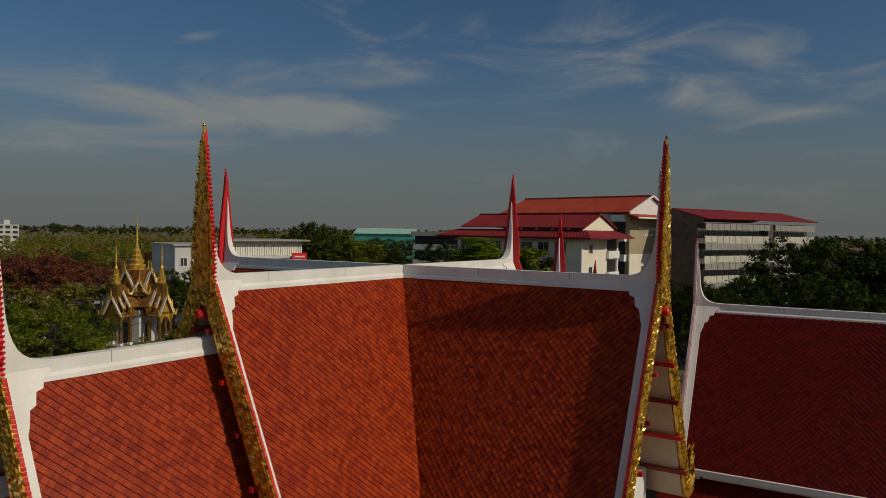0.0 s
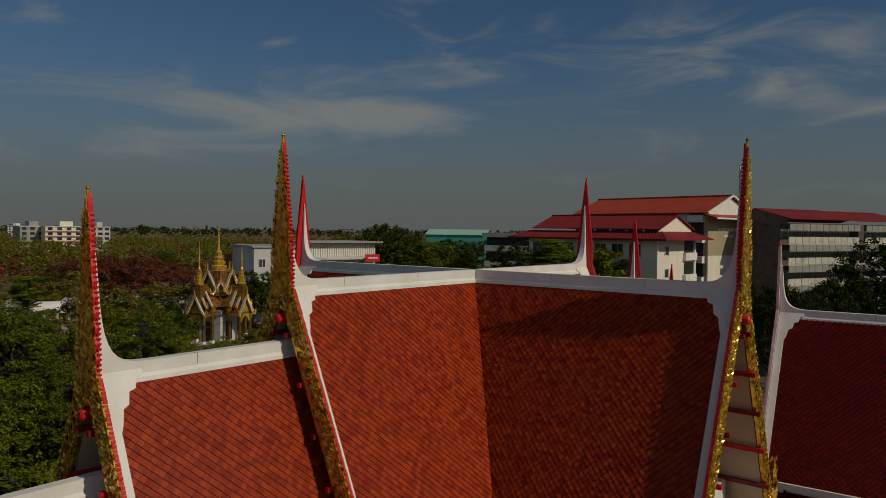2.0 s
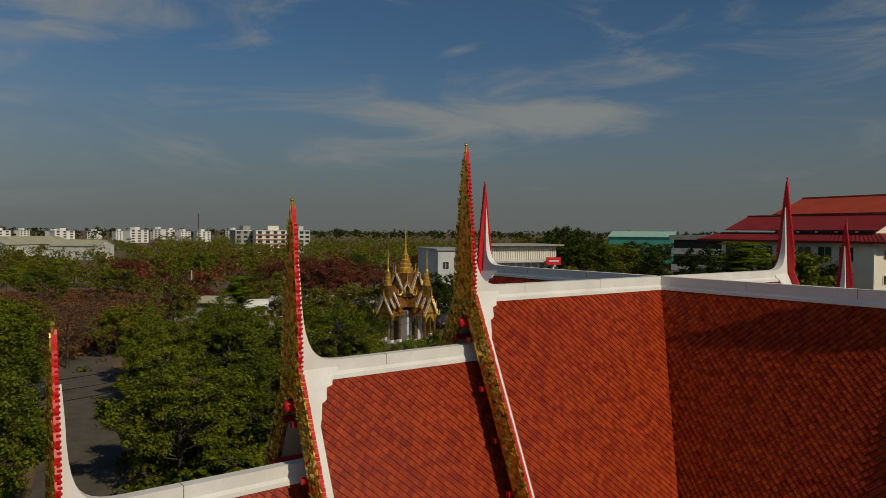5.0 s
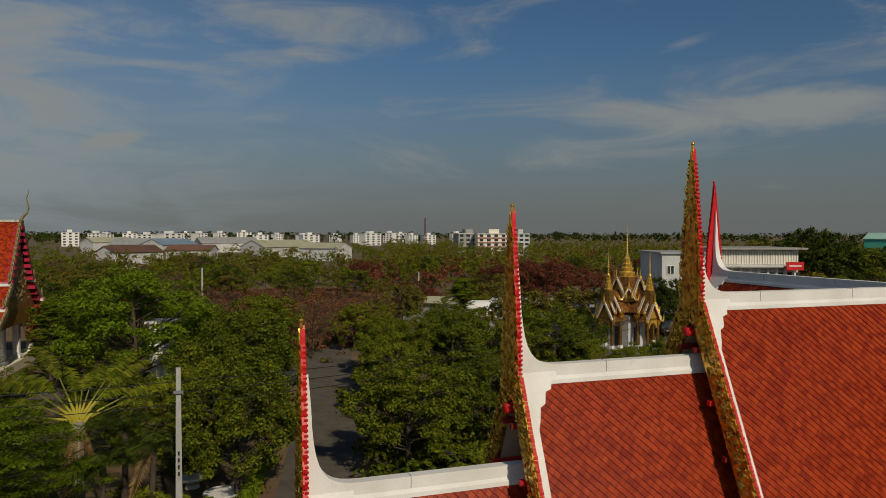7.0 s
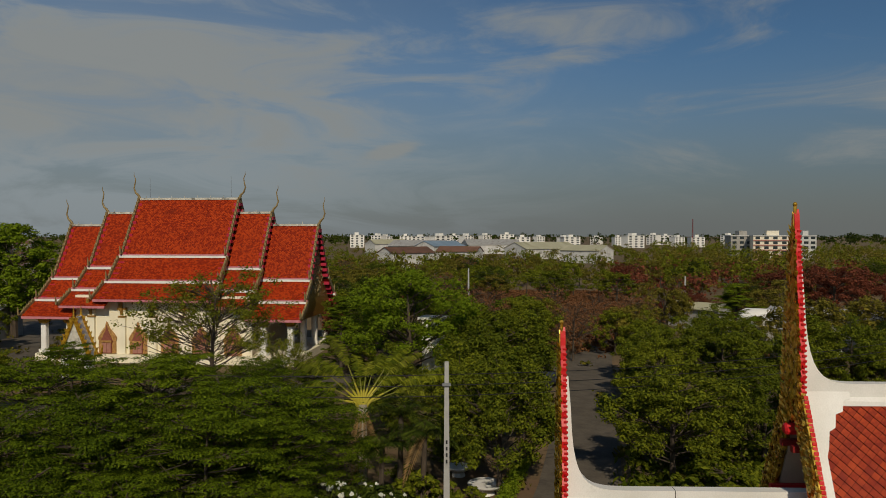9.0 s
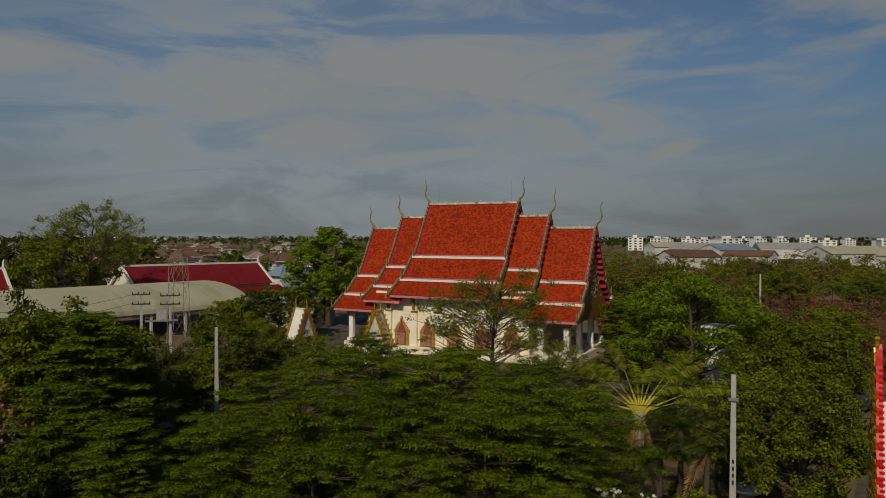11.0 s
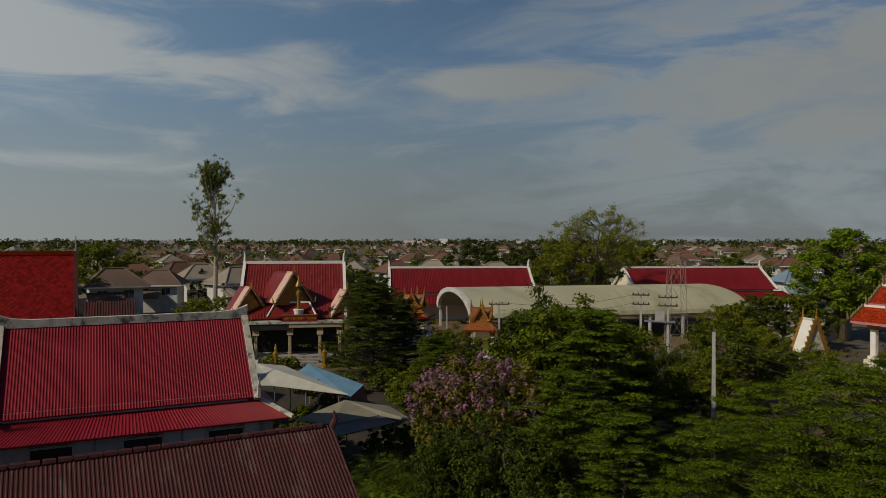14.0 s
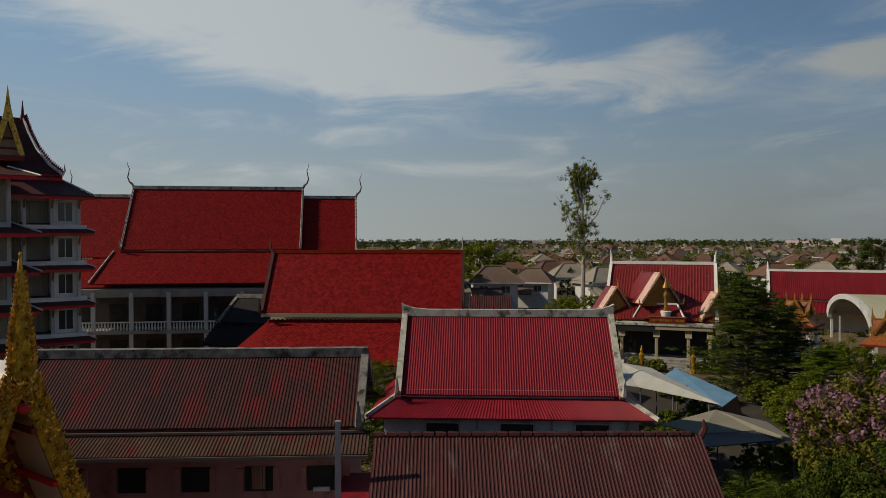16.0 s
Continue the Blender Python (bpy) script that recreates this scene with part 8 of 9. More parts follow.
for row in (("round", 40.4, 41, 6.6, 1.15), ("shrub", 37.5, 38, 2.6, 1.3), ("shrub", 35.8, 39.5, 2.2, 1.4), ("shrub", 38.8, 46, 2.6, 1.3), ("round_b", 42.0, 54, 6.3, 1.0), ("round", 41.0, 60, 6.8, 1.1), ("round_b", 36.6, 57, 6.9, 1.2), ("round", 34.0, 47, 5.6, 1.2), ("round", 37.0, 69, 7.0, 1.1), ("conifer", 36.2, 76, 9.4, 1.1), ("round_b", 42.6, 69, 6.2, 1.0),
            ("round_b", 31.5, 62, 7.0, 1.1), ("round", 28.5, 64, 7.2, 1.1), ("round_b", 26.4, 62, 5.0, 1.0), ("round", 23.0, 66, 3.8, 1.3), ("round_b", 20.8, 70, 3.8, 1.2), ("round_b", 30.0, 50, 4.6, 1.0), ("dark", 26.6, 76, 5.8, 0.8), ("deep", 21.4, 98, 8.2, 1.0), ("deep", 19.6, 99, 8.0, 1.0), ("green", 18.0, 100, 7.6, 1.0),
            ("bright", 61.0, 60, 11.2, 1.1), ("round", 53.6, 56, 8.0, 1.15), ("round_b", 55.0, 47, 7.6, 1.15), ("round", 53.8, 38, 7.2, 0.95), ("round_b", 56.6, 42, 7.0, 1.0), ("round", 57.0, 68, 7.8, 1.1), ("round_b", 52.4, 66, 7.0, 1.0), ("conifer", 66.5, 72, 8.0, 1.0), ("dark", 63.6, 76, 9.0, 0.9),
            ("round_b", 62.6, 48, 6.0, 1.0), ("deep", 60.0, 78, 8.0, 1.0), ("green", 51.6, 80, 7.2, 1.0),
            ("layer", 80.0, 33, 8.8, 1.05), ("layer_b", 77.0, 29, 7.4, 0.9), ("layer_b", 84.0, 31, 7.8, 0.9), ("layer", 71.6, 30, 6.6, 0.9), ("layer_b", 91.2, 31, 7.4, 0.9), ("layer_b", 87.5, 37, 8.5, 1.0), ("layer", 94.2, 36, 7.4, 1.05), ("layer_b", 74.2, 31, 8.0, 0.95), ("layer_b", 69.8, 35, 6.8, 0.9), ("layer", 83.5, 26, 6.0, 1.0), ("layer_b", 90.5, 27, 6.4, 1.0), ("layer", 97.5, 29, 7.0, 0.95), ("layer_b", 76.5, 24, 5.0, 0.9), ("layer", 71.0, 26, 5.0, 0.9),
            ("layer_b", 95.0, 22, 4.6, 0.9), ("layer", 87.0, 20, 4.0, 0.9),
            ("sparse", 76.4, 58, 11.2, 1.2), ("sparse", 71.0, 50, 7.0, 0.8), ("layer_b", 79.0, 46, 7.0, 1.0), ("layer", 86.0, 50, 7.2, 1.0), ("layer_b", 73.0, 44, 6.6, 1.0), ("layer", 68.5, 46, 5.8, 0.9),
            ("conifer", 106.6, 40, 10.4, 1.25), ("round", 108.6, 46, 9.6, 1.05), ("round_b", 105.6, 47, 8.4, 1.0), ("conifer", 103.4, 44, 6.6, 1.3), ("layer", 109.6, 46, 9.8, 0.9), ("conifer", 108.5, 33, 8.2, 1.25), ("conifer", 104.6, 30, 7.0, 1.2), ("dark", 110.6, 52, 9.8, 0.8), ("dark", 101.5, 58, 5.8, 0.8), ("round", 97.0, 62, 7.0, 1.2), ("round_b", 95.0, 72, 6.0, 1.2), ("round", 91.5, 64, 5.2, 1.1),
            ("round_b", 98.5, 50, 6.2, 1.1), ("spruce", 124.4, 73, 10.2, 1.2), ("spruce", 121.8, 77, 7.6, 1.1), ("conifer", 119.3, 60, 6.0, 1.4), ("dark", 117.3, 31, 6.0, 0.75), ("dark", 113.2, 30, 6.2, 0.9), ("dark", 111.0, 25, 5.0, 0.9), ("round_b", 120.6, 52, 4.8, 1.1), ("round", 118.0, 66, 5.6, 1.1),
            ("green", 93.2, 98, 7.4, 1.2), ("deep", 95.0, 97, 7.0, 1.1), ("green", 91.2, 102, 5.6, 1.1), ("green", 96.8, 96, 6.0, 1.1), ("dense", 89.4, 112, 15.2, 1.28), ("sparse", 106.7, 128, 19.5, 1.0), ("green", 108.6, 132, 14.0, 1.1), ("green", 104.0, 160, 13.0, 1.3), ("deep", 111.5, 190, 13.8, 1.5), ("deep", 116.0, 200, 14.2, 1.2), ("deep", 125.5, 100, 9.4, 1.4), ("deep", 127.3, 104, 9.0, 1.3), ("green", 137.0, 96, 6.6, 1.4), ("green", 134.8, 84, 5.2, 1.3), ("deep", 138.2, 74, 5.0, 1.2), ("green", 144.6, 168, 13.5, 1.1), ("green", 148.5, 130, 12.6, 1.4), ("deep", 151.5, 150, 12.2, 1.6),
            ("layer_b", 155.8, 40, 7.4, 0.75), ("layer", 153.0, 44, 6.6, 0.7), ("round", 150.8, 46, 5.5, 0.7),
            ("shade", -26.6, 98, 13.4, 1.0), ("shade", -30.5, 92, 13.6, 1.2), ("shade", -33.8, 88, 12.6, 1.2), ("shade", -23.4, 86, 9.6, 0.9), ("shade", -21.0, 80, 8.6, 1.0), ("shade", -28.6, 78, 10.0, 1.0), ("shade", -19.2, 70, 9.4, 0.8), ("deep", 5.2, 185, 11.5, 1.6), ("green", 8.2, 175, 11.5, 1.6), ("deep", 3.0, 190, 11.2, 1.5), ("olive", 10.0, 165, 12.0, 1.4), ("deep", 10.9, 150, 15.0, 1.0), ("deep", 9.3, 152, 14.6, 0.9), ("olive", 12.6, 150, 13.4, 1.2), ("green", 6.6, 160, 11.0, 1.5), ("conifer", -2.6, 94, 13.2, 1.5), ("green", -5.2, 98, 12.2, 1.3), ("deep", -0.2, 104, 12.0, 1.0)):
    put_tree(*row)


for _az, _d, _s in ((132.3, 79.5, 1.5), (131.2, 79, 1.2), (130.7, 78.6, 1.4), (127.6, 78.8, 1.2), (126.9, 79.4, 1.5), (126.2, 79, 1.1)):
    put_tree("shrub", _az, _d, _s, 1.1)
for _az, _d, _s in ((130.4, 66, 1.6), (126.4, 64.5, 1.8), (123.6, 66, 2.0), (121.8, 61, 2.4), (123.2, 45, 2.2)):
    put_tree("shrub", _az, _d, _s, 1.2)


def mid_woods():
    """Single trees of the open ground and the wood edge."""
    rw = random.Random(77)
    for i in range(150):
        d = 84 * (230 / 84) ** rw.random()
        az = rw.uniform(8, 68)
        if 44.5 < az < 58 and 86 < d < 140 and rw.random() < 0.93:
            continue
        if az < 26 and d < 125:
            continue
        r = rw.random()
        key = "green" if r < 0.30 else "olive" if r < 0.60 else "deep" if r < 0.72 else "bare" if r < 0.86 else "russet"
        if 24 < az < 33 and 120 < d < 190 and rw.random() < 0.55:
            key = "russet"
        if 36 < az < 46 and 105 < d < 180 and rw.random() < 0.4:
            key = "russet"
        put_tree(key, az, d, rw.uniform(5.0, 8.0), rw.uniform(1.0, 1.35))
    for az, d, top in ((29.6, 132, 9.2), (31.2, 138, 8.8), (28.2, 140, 8.6), (33.0, 142, 8.0)):
        put_tree("russet", az, d, top, 1.2)
    for az, d in ((48.0, 80), (46.2, 92), (50.0, 96), (54.4, 94), (43.5, 88), (58, 100)):
        put_tree("bare", az, d, 7.0, 1.1)


mid_woods()


def grove(label, mat, count, a0, a1, d0, d1, low, high, seed, leaves=1500):
    """Many crowns seen as one mass: clumps of leaves on stems, joined."""
    rg = random.Random(seed)
    cents = []
    stems = bmesh.new()
    for i in range(count):
        p = place(rg.uniform(a0, a1), d0 * (d1 / d0) ** rg.random())
        top, wide = rg.uniform(low, high), rg.uniform(1.8, 3.4)
        tube(stems, [(p.x, p.y, 0), (p.x + rg.uniform(-0.4, 0.4), p.y, top * 0.7)], [0.16, 0.07], 5, False)
        for k in range(22):
            a, e = rg.uniform(0, 6.28), rg.uniform(-0.4, 1.0)
            r = wide * rg.uniform(0.45, 0.95) * math.sqrt(max(0.05, 1 - e * e))
            cents.append((p.x + r * math.cos(a), p.y + r * math.sin(a), top * (0.56 + 0.36 * e), wide * rg.uniform(0.18, 0.34)))
    ob = leaf_mesh("grove", leaf_cloud(cents, count * leaves, 0.34, rg, 0.8, 0.25), M[mat])
    tagged(ob, label, "trees", kind="stuff")
    tagged(part("stems", stems, M["bark"], ob), kind="stuff")


grove("dark green garden trees between suburban houses", "leaf_dark", 84, 96, 151, 150, 400, 5.0, 8.5, 55)
grove("green garden trees between suburban houses", "leaf", 46, 96, 151, 150, 400, 4.5, 8.0, 56)
grove("olive trees at the wood's edge", "leaf_olive", 34, 38, 68, 140, 270, 5.5, 8.5, 57)
grove("green trees at the wood's edge", "leaf", 30, 38, 68, 140, 270, 5.5, 8.5, 58)


def far_woods():
    rnd = random.Random(9)
    for mat, lab, n, a0, a1, d0, d1, hh in (("leaf", "green woods far off", 380, 4, 69, 190, 640, 7.6), ("leaf_olive", "olive woods far off", 300, 4, 69, 180, 600, 7.4), ("leaf_red", "russet woods beyond the field", 60, 24, 46, 150, 300, 7.0),
                                            ("leaf_dark", "dark woods on the horizon", 300, -36, 14, 260, 900, 11), ("leaf_olive", "mixed olive woods towards the horizon", 260, 8, 42, 230, 800, 9), ("leaf", "mixed green woods towards the horizon", 200, 8, 42, 240, 900, 10), ("leaf", "trees among suburban houses", 520, 86, 152, 190, 900, 7.2), ("leaf_dark", "dark trees among suburban houses", 560, 86, 178, 190, 1300, 8.0),
                                            ("leaf_dark", "dark treeline on the horizon", 500, 60, 178, 900, 1900, 12), ("leaf_dark", "dark uneven treeline beyond the woods", 900, -40, 66, 900, 2400, 15), ("leaf_dark", "dark uneven treeline beyond the suburb", 900, 66, 182, 1300, 2600, 15.5)):
        cents = []
        for i in range(n):
            d = d0 * (d1 / d0) ** rnd.random()
            p = place(rnd.uniform(a0, a1), d)
            h = hh * rnd.uniform(0.6, 1.15)
            for k in range(8):
                w = 2.5 if d0 >= 900 else 1.0
                cents.append((p.x + rnd.gauss(0, 1.7 * w), p.y + rnd.gauss(0, 1.7 * w), h * rnd.uniform(0.2, 0.88), rnd.uniform(0.8, 1.8) * (w + 1) / 2))
        v = leaf_cloud(cents, n * (110 if d0 >= 900 else 170), 2.2 if d0 >= 900 else 0.72, rnd, 0.8, 0.3)
        tagged(leaf_mesh("far_woods", v, M[mat]), lab, "trees", kind="stuff")


far_woods()


def undergrowth():
    """Dry grass tufts and low weeds on the open ground."""
    rnd = random.Random(12)
    for mat, lab, n, a0, a1, d0, d1 in (("leaf_brown", "dry brown grass and weeds", 5200, 20, 66, 78, 170), ("leaf_brown", "tall dry red-brown grass on the field", 16000, 44, 59, 84, 175), ("leaf_olive", "low green weeds on the open ground", 3600, 12, 130, 30, 150), ("leaf", "low green weeds beside the lane", 1800, 30, 43, 26, 62)):
        cents = []
        for i in range(n // 6):
            d = d0 + (d1 - d0) * rnd.random() ** 0.7
            p = place(rnd.uniform(a0, a1), d)
            cents.append((p.x, p.y, 0.3, rnd.uniform(0.6, 1.7)))
        v = leaf_cloud(cents, n * 6, 0.42, rnd, 0.35, 0.0, 0.0, 0.1)
        tagged(leaf_mesh("weeds", v, M[mat]), lab, "weeds", kind="stuff")


undergrowth()


def blossom_tree():
    """Tree with purple flower heads over its crown."""
    ob = tree("tree covered in pale purple blossom", 7.0, 4.2, 41, "leaf_olive", 13000, 0.22, 0.18, 0.15, clumps=36)
    p = place(115.8, 41)
    ob.matrix_world = pose(p.x, p.y, 0)
    rnd = random.Random(42)
    cents = []
    for i in range(190):
        a, r = rnd.uniform(0, 6.28), 4.1 * math.sqrt(rnd.random())
        z = 4.0 + 2.9 * math.sqrt(max(0, 1 - (r / 4.3) ** 2)) + rnd.uniform(-1.1, 0.35)
        cents.append((r * math.cos(a), r * math.sin(a), z, rnd.uniform(0.14, 0.34)))
    v = leaf_cloud(cents, 5200, 0.14, rnd, 1.2, 0.2, 0, 0.3, 0.45)
    leaf_mesh("blossom", v, M["purple"], ob)


blossom_tree()


def tall_tree():
    """Tall pale-stemmed tree, half bare."""
    p = place(136.4, 112)
    ob = thing("tall_tree", pose(p.x, p.y, 0, 0, 0, 40), "tall pale-barked tree with sparse upright crown", "tree")
    rnd = random.Random(4)
    bm = bmesh.new()
    tube(bm, [(0, 0, -0.1), (0.1, 0, 5), (-0.1, 0.1, 10), (0.2, 0, 15), (0.4, 0, 20), (0.5, 0.1, 26.5)], [0.42, 0.36, 0.32, 0.24, 0.14, 0.03], 8)
    cents = [(0.45, 0.1, 22 + 1.1 * k, 0.45) for k in range(5)]
    for i in range(40):
        z0 = rnd.uniform(10.0, 24)
        a = rnd.uniform(0, 6.28)
        r = rnd.uniform(0.35, 1.0) * (4.3 * (1 - ((z0 - 10) / 16) ** 2) + 0.7)
        z1 = min(27.2, z0 + 0.5 + r * rnd.uniform(0.9, 1.7))
        c = (math.cos(a) * r, math.sin(a) * r, z1)
        tube(bm, [(0.1, 0, z0), (c[0] * 0.6, c[1] * 0.6, z0 + (z1 - z0) * 0.45), c], [0.13, 0.08, 0.02], 5)
        for k in range(9):
            f = rnd.uniform(0.25, 1.03)
            cents.append((c[0] * f + rnd.gauss(0, 0.45), c[1] * f + rnd.gauss(0, 0.45), z0 + (z1 - z0) * f + rnd.gauss(0, 0.4), rnd.uniform(0.28, 0.7)))
    part("trunk", bm, M["bark_pale"], ob)
    leaf_mesh("crown", leaf_cloud(cents, 11000, 0.25, rnd, 0.9, 0.2), M["leaf"], ob)


tall_tree()


# ---------------------------------------------------------------- palms, bananas, flowers
def frond(vs, fs, base, ang, rise, length, width, drop, leaflets=22, rnd=random):
    """One feather palm leaf: a drooping rib with leaflets, as quads."""
    d = Vector((math.cos(ang), math.sin(ang), 0))
    side = Vector((-d.y, d.x, 0))
    prev = None
    for i in range(leaflets + 1):
        t = i / leaflets
        p = base + d * length * t * math.cos(rise) + Z * (length * t * math.sin(rise) - drop * t * t * length)
        if prev is not None:
            w = width * math.sin(math.pi * (0.12 + 0.88 * t)) + 0.05
            for s in (1, -1):
                tip = p + side * s * w + d * w * 0.55 - Z * w * rnd.uniform(0.3, 0.6)
                k = len(vs)
                vs += [tuple(prev), tuple(prev.lerp(tip, 0.5) + Z * 0.03), tuple(tip), tuple(p.lerp(tip, 0.4))]
                fs.append((k, k + 1, k + 2, k + 3))
        prev = p


def palm(az, d, tall, label, seed, crown=16, length=2.6, mat="leaf", dry=3, trunk=0.14):
    p = place(az, d)
    ob = thing("palm", pose(p.x, p.y, 0, 0, 0, seed * 40), label, "palm")
    rnd = random.Random(seed)
    bm = bmesh.new()
    pts = [(0.1 * math.sin(2 * t), 0.08 * math.cos(3 * t), tall * t - 0.05) for t in (0, 0.25, 0.5, 0.75, 1)]
    tube(bm, pts, [trunk * 1.4, trunk * 1.05, trunk, trunk * 0.95, trunk * 0.9], 8)
    part("trunk", bm, M["bark"], ob)
    for k in range(crown):
        vs, fs = [], []
        frond(vs, fs, Vector(pts[-1]), k * 2.4, rnd.uniform(0.25, 1.25), length * rnd.uniform(0.8, 1.1), 0.5, rnd.uniform(0.35, 0.75), rnd=rnd)
        part("frond", (vs, fs), M[mat], ob)
    for k in range(dry):
        vs, fs = [], []
        frond(vs, fs, Vector(pts[-1]), k * 2.1 + 1, -0.5, length * 0.8, 0.35, 0.5, rnd=rnd)
        part("dry_frond", (vs, fs), M["frond_dry"], ob, "dry brown hanging frond")


palm(61.9, 36.5, 4.9, "dark feather palm beside the lane", 2, 24, 2.9, "leaf_dark", 1)
palm(60.0, 35, 4.3, "dark feather palm with dry hanging leaves beside the pole", 3, 22, 2.7, "leaf_dark", 2)
palm(63.2, 35, 3.7, "short dark feather palm among flowers", 5, 20, 2.5, "leaf_dark", 1)
palm(122.8, 31, 2.6, "broad-leaved palm beside the house", 6, 18, 2.4, "leaf_bright", 1)
palm(125.0, 30, 2.4, "broad-leaved palm beside the house", 7, 16, 2.2, "leaf_dark", 1)
palm(120.0, 29, 2.4, "broad-leaved palm beside the house", 8, 16, 2.2, "leaf", 1)
for _i, (_az, _d, _h) in enumerate(((119.0, 33.5, 3.0), (121.4, 33, 3.3), (123.6, 34.5, 2.8), (118.0, 36.5, 2.6), (124.6, 33, 2.6))):
    palm(_az, _d, _h, "dark leafy palm among plants beside the canopy", 20 + _i, 18, 2.3, "leaf_dark", 0, 0.1)
for _az, _d, _h in ((121.5, 38, 1.9), (119.5, 40, 2.2), (124.0, 38.5, 1.6), (126.5, 39.0, 1.7), (129.0, 41, 1.9), (131.5, 47, 2.0), (118.6, 45, 2.4), (121.0, 47.5, 1.8), (130.2, 49.5, 1.5), (128.0, 48.5, 1.4)):
    put_tree("shrub", _az, _d, _h, 1.25)
palm(157.4, 25.2, 3.4, "small palm below the windows", 9, 12, 1.5, "leaf_bright", 0, 0.08)
palm(165.0, 26.2, 3.1, "small palm below the windows", 10, 12, 1.4, "leaf_bright", 0, 0.08)


def traveller_palm(az, d, tall, spread):
    """Fan of long paddle leaves in one plane on a thick pale stem."""
    p = place(az, d)
    ob = thing("traveller_palm", pose(p.x, p.y, 0, 0, 0, az + 8), "fan-shaped traveller palm with split paddle leaves", "palm")
    rnd = random.Random(3)
    bm = bmesh.new()
    tube(bm, [(0, 0, -0.05), (0, 0, tall * 0.5), (0, 0, tall)], [0.26, 0.22, 0.26], 8)
    part("trunk", bm, M["bark_pale"], ob)
    n = 15
    for k in range(n):
        a = radians(20 + 140 * k / (n - 1) + rnd.uniform(-6, 6))
        d_ = Vector((math.cos(a), rnd.uniform(-0.1, 0.1), math.sin(a)))
        L = spread * rnd.uniform(0.65, 1.12)
        base = Vector((0, 0, tall))
        stalk = base + d_ * L * 0.5
        bm = bmesh.new()
        tube(bm, [base + d_ * L * 0.2, stalk], [0.05, 0.03], 6)
        st = part("stalk", bm, M["stalk_green"], ob)
        bm = bmesh.new()
        tube(bm, [base + Vector((d_.x * 0.1, 0, -0.25)), base + d_ * L * 0.12, base + d_ * L * 0.27], [0.11, 0.085, 0.045], 6)
        part("leaf_sheath", bm, M["stalk"], st, "yellow leaf sheath")
        vs, fs = [], []
        side = Vector((-d_.z, 0, d_.x))
        prev = stalk
        for i in range(1, 23):
            t = i / 22
            q = stalk + d_ * L * 0.6 * t + Vector((0.25 * math.copysign(1, d_.x), 0, -1.0)) * t * t
            w = 0.36 * math.sin(math.pi * (0.1 + 0.85 * t))
            for s in (1, -1):
                m0 = len(vs)
                droop = Vector((0, rnd.uniform(-0.15, 0.15), -rnd.uniform(0.1, 0.4) * w))
                vs += [tuple(prev), tuple(prev.lerp(q, 0.25) + side * s * w + droop), tuple(prev.lerp(q, 0.80) + side * s * w * 0.95 + droop), tuple(prev.lerp(q, 0.92))]
                fs.append((m0, m0 + 1, m0 + 2, m0 + 3))
            prev = q
        part("leaf_blade", (vs, fs), M["leaf_lime"] if k % 3 == 0 else M["leaf"], st)
    for k in range(11):
        vs, fs = [], []
        frond(vs, fs, Vector((0, 0, tall - 0.1)), k * 0.57 + rnd.uniform(-0.2, 0.2), -rnd.uniform(0.9, 1.25), rnd.uniform(2.4, 3.4), 0.16, 0.15, 30, rnd=rnd)
        part("dry_leaf", (vs, fs), M["frond_dry"], ob, "dry hanging leaf")


traveller_palm(64.8, 40, 4.5, 4.6)


def flower_bush(az, d, tall, spread, n):
    ob = tree("bush with clusters of white flowers", tall, spread, int(az), "leaf_dark", 6000, 0.2, 0.07, 0.05, clumps=20)
    ob["category"] = "bush"
    p = place(az, d)
    ob.matrix_world = pose(p.x, p.y, 0)
    rnd = random.Random(6)
    cents = []
    for i in range(n):
        a, r = rnd.uniform(0, 6.28), spread * math.sqrt(rnd.random())
        cents.append((r * math.cos(a), r * math.sin(a), tall * (0.55 + 0.42 * math.sqrt(max(0, 1 - (r / spread) ** 2))) + rnd.uniform(-0.25, 0.2), rnd.uniform(0.07, 0.15)))
    leaf_mesh("blossom", leaf_cloud(cents, n * 16, 0.12, rnd, 0.8, 0.2, 0, 0.3, 0.6), M["white_flower"], ob)


flower_bush(67.0, 30, 3.5, 1.9, 34)
flower_bush(63.8, 30, 3.4, 1.7, 30)


def bowl_planter(az, d, r):
    """A wide white concrete bowl on a foot, filled with soil."""
    p = place(az, d)
    ob = thing("bowl_planter", pose(p.x, p.y, 0), "wide round white concrete planter beside the lane", "planter", "planters beside the lane")
    bm = bmesh.new()
    tube(bm, [(0, 0, 0), (0, 0, 0.12), (0, 0, 0.2), (0, 0, 0.45), (0, 0, 0.55), (0, 0, 0.56), (0, 0, 0.46)], [r * 0.5, r * 0.45, r * 0.4, r * 0.9, r, r * 0.88, r * 0.85], 18)
    part("bowl", bm, M["white"], ob)
    bm = bmesh.new()
    tube(bm, [(0, 0, 0.40), (0, 0, 0.49)], [r * 0.84, r * 0.80], 14)
    part("soil", bm, M["bark"], ob)


bowl_planter(57.1, 41.2, 0.8)
bowl_planter(54.9, 38.4, 1.0)
ra2 = random.Random(14)
for i in range(34):
    put_tree("shrub", ra2.choice((ra2.uniform(56, 68), ra2.uniform(20, 40), ra2.uniform(118, 135))), ra2.uniform(32, 74), ra2.uniform(1.0, 2.6), 1.2)


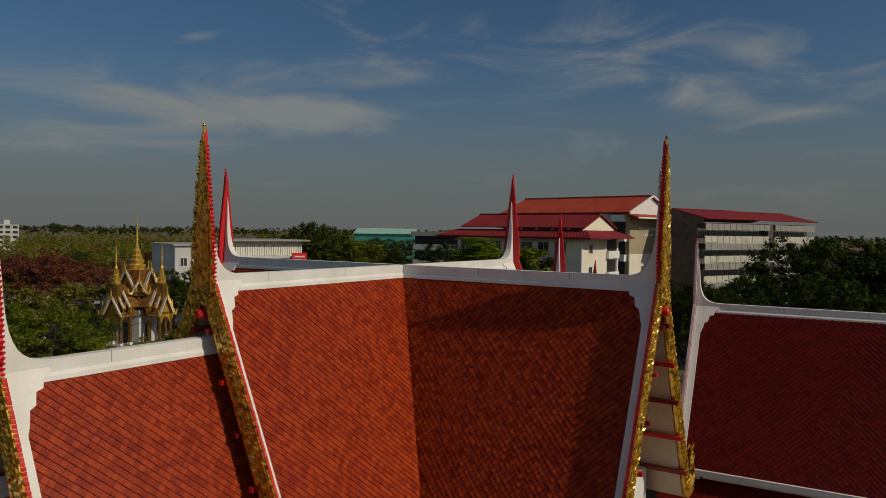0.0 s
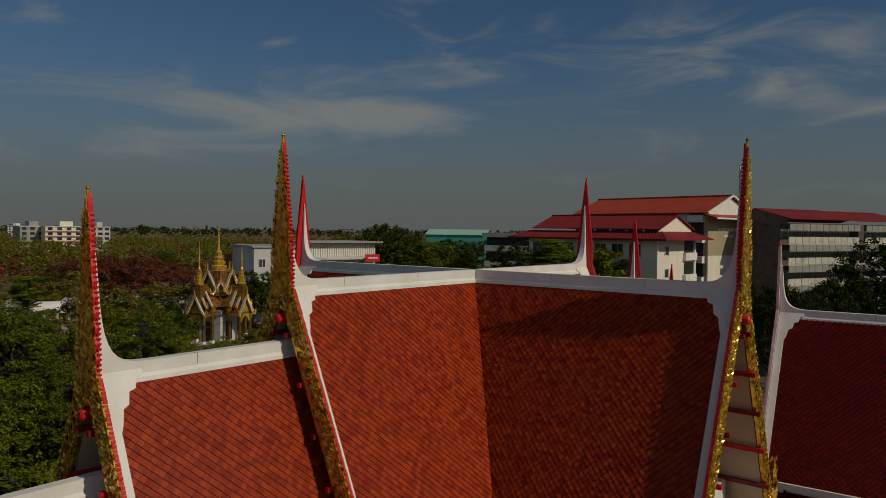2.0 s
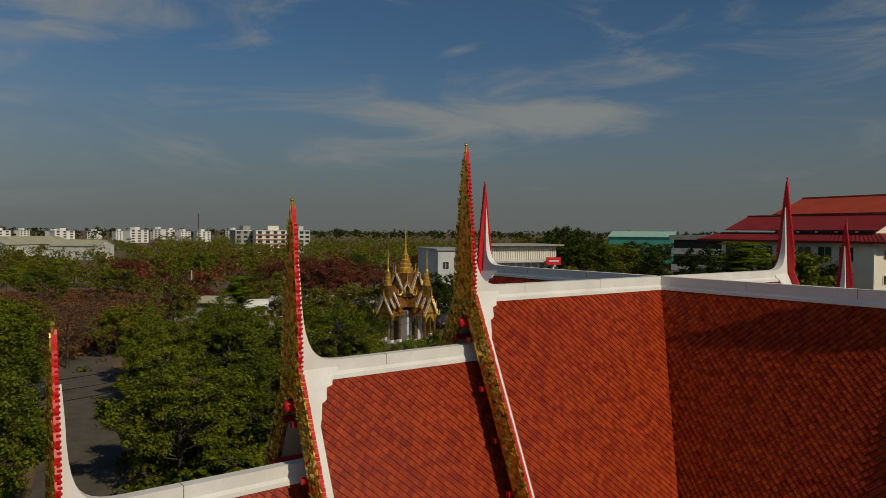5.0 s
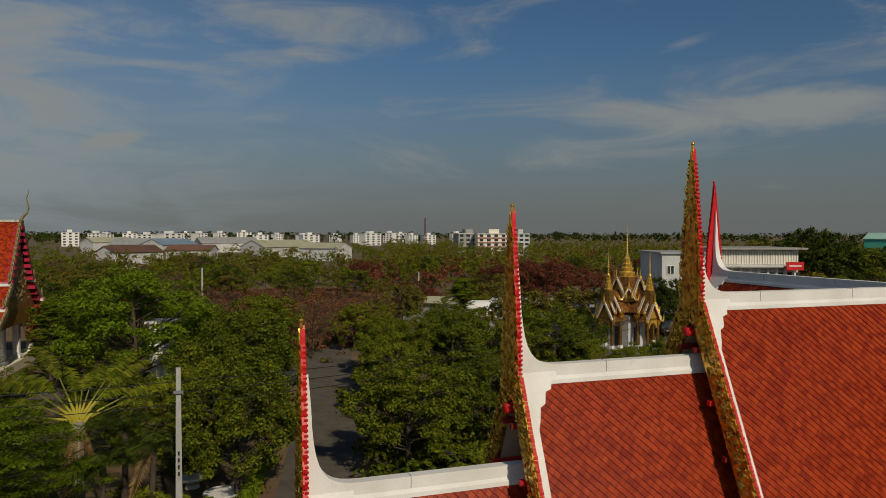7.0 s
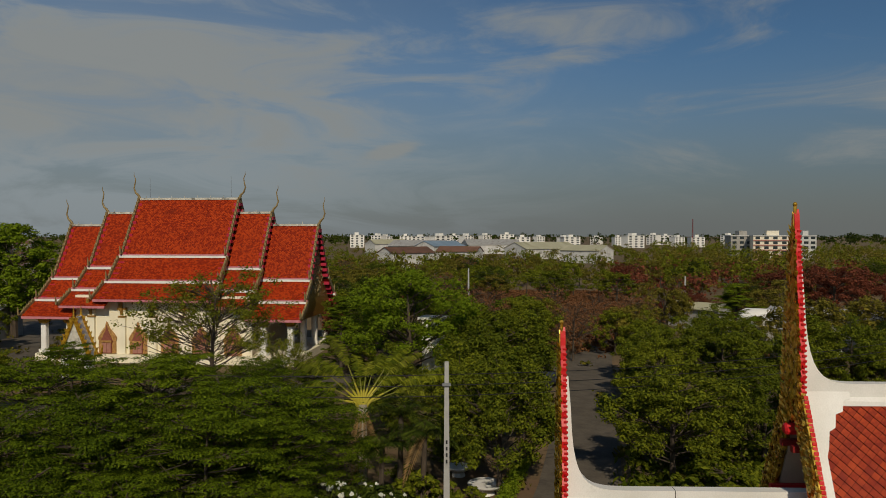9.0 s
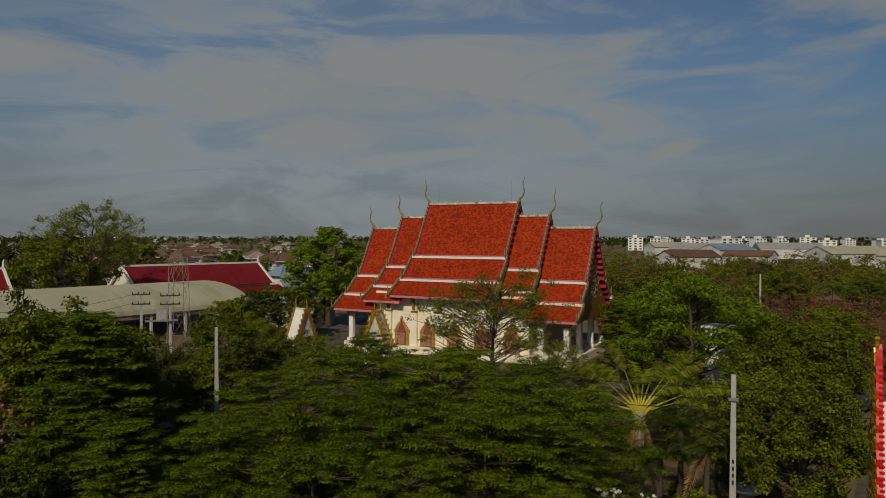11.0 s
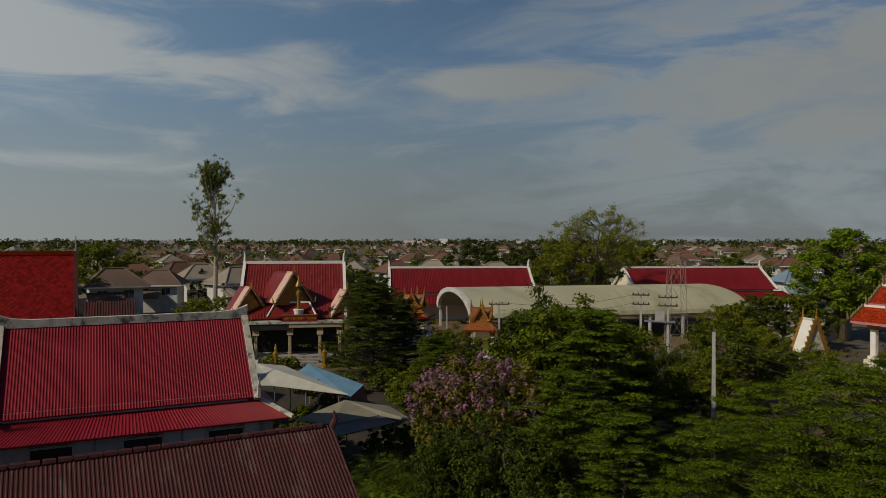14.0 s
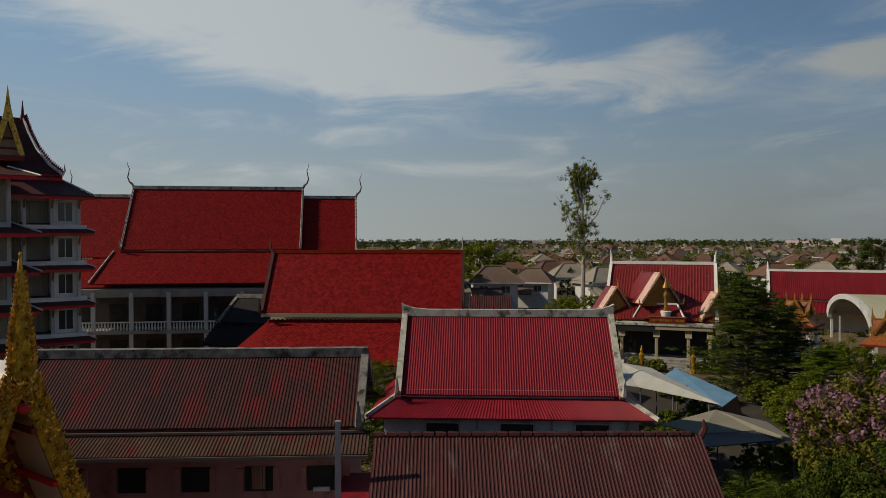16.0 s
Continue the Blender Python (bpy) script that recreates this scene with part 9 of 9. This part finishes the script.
def clipped_hedge():
    p0, p1 = place(55.2, 30), place(51.6, 44)
    cents = []
    for i in range(40):
        q = p0.lerp(p1, i / 39)
        cents.append((q.x, q.y, 0.5, 0.5))
        cents.append((q.x, q.y, 0.9, 0.45))
    tagged(leaf_mesh("hedge", leaf_cloud(cents, 9000, 0.12, random.Random(2), 1, 0.5), M["leaf_bright"]), "low clipped green hedge beside the lane", "hedge", kind="stuff")


clipped_hedge()


def car(az, d, turn, mat, label):
    p = place(az, d)
    ob = thing("car", pose(p.x, p.y, 0, 0, 0, turn), label, "car", "parked cars")
    bm = bmesh.new()
    extrude_outline(bm, [(-2.1, 0.35), (2.1, 0.35), (2.15, 0.75), (1.9, 0.95), (1.0, 1.02), (0.4, 1.45), (-1.1, 1.48), (-1.9, 1.05), (-2.15, 0.95)], -0.82, 0.82, X, Z, Y)
    bmesh.ops.bevel(bm, geom=bm.edges[:], offset=0.06, segments=2, affect="EDGES")
    part("body", bm, M[mat], ob, smooth=True)
    for y in (-0.835, 0.83):
        bm = bmesh.new()
        extrude_outline(bm, [(0.75, 1.04), (0.34, 1.38), (-1.0, 1.40), (-1.5, 1.08)], y - 0.01, y + 0.015, X, Z, Y)
        part("side_window", bm, M["glass"], ob)
    for x in (-1.35, 1.35):
        for y in (-0.75, 0.75):
            bm = bmesh.new()
            tube(bm, [(x, y - 0.1, 0.32), (x, y + 0.1, 0.32)], [0.32, 0.32], 14)
            w = part("wheel", bm, M["black"], ob)
            bm = bmesh.new()
            tube(bm, [(x, y - 0.12, 0.32), (x, y + 0.12, 0.32)], [0.18, 0.18], 10)
            part("rim", bm, M["steel"], w)


for az, d, t, m_, l in ((34.6, 100, 30, "car_white", "white car parked beyond the trees"), (36.3, 102, 70, "car_white", "white car parked beside a shed"), (35.6, 104, 20, "car_dark", "dark car parked by the woods"), (38.4, 101, 50, "car_dark", "dark grey car parked by the woods"), (59.2, 63, 10, "car_white", "white car parked beneath the trees"), (50.0, 66, 120, "car_dark", "dark car parked at the lane")):
    car(az, d, t, m_, l)
p = place(59.1, 62.5)
wb = thing("pump_house", pose(p.x, p.y, 0, 0, 0, 40), "small white box-like hut among the trees", "hut")
part("wall", boxes((-0.8, 0.8, -0.8, 0.8, 0, 6.6)), M["white"], wb)
part("roof", boxes((-1.1, 1.1, -1.1, 1.1, 6.6, 6.8)), M["white"], wb)

for src, _h in TREES.values():
    for o in (*src.children_recursive, src):
        bpy.data.objects.remove(o)


# ---------------------------------------------------------------- roof tiles nearest the eye, piece by piece
for slope, cells in LOOSE.items():
    shape = bpy.data.meshes.new("tile")
    _a = cells[0][4]
    shape.from_pydata([(0, -_a * 0.93, 0.004), (-_a * 0.925, 0, 0.018), (0, _a * 0.925, 0.032), (_a * 0.925, 0, 0.018), (-_a * 0.925, 0, -0.01), (0, _a * 0.925, -0.01), (_a * 0.925, 0, -0.01)], [],
                      [(0, 1, 2, 3), (1, 4, 5, 2), (2, 5, 6, 3)])
    shape.materials.append(M["tile"])
    for p, ex, ed, n, a, b, tip in cells:
        ob = new("tile", shape)
        ob.parent = slope
        ob.matrix_local = Matrix(((ex.x, ed.x, n.x, p.x), (ex.y, ed.y, n.y, p.y), (ex.z, ed.z, n.z, p.z), (0, 0, 0, 1)))
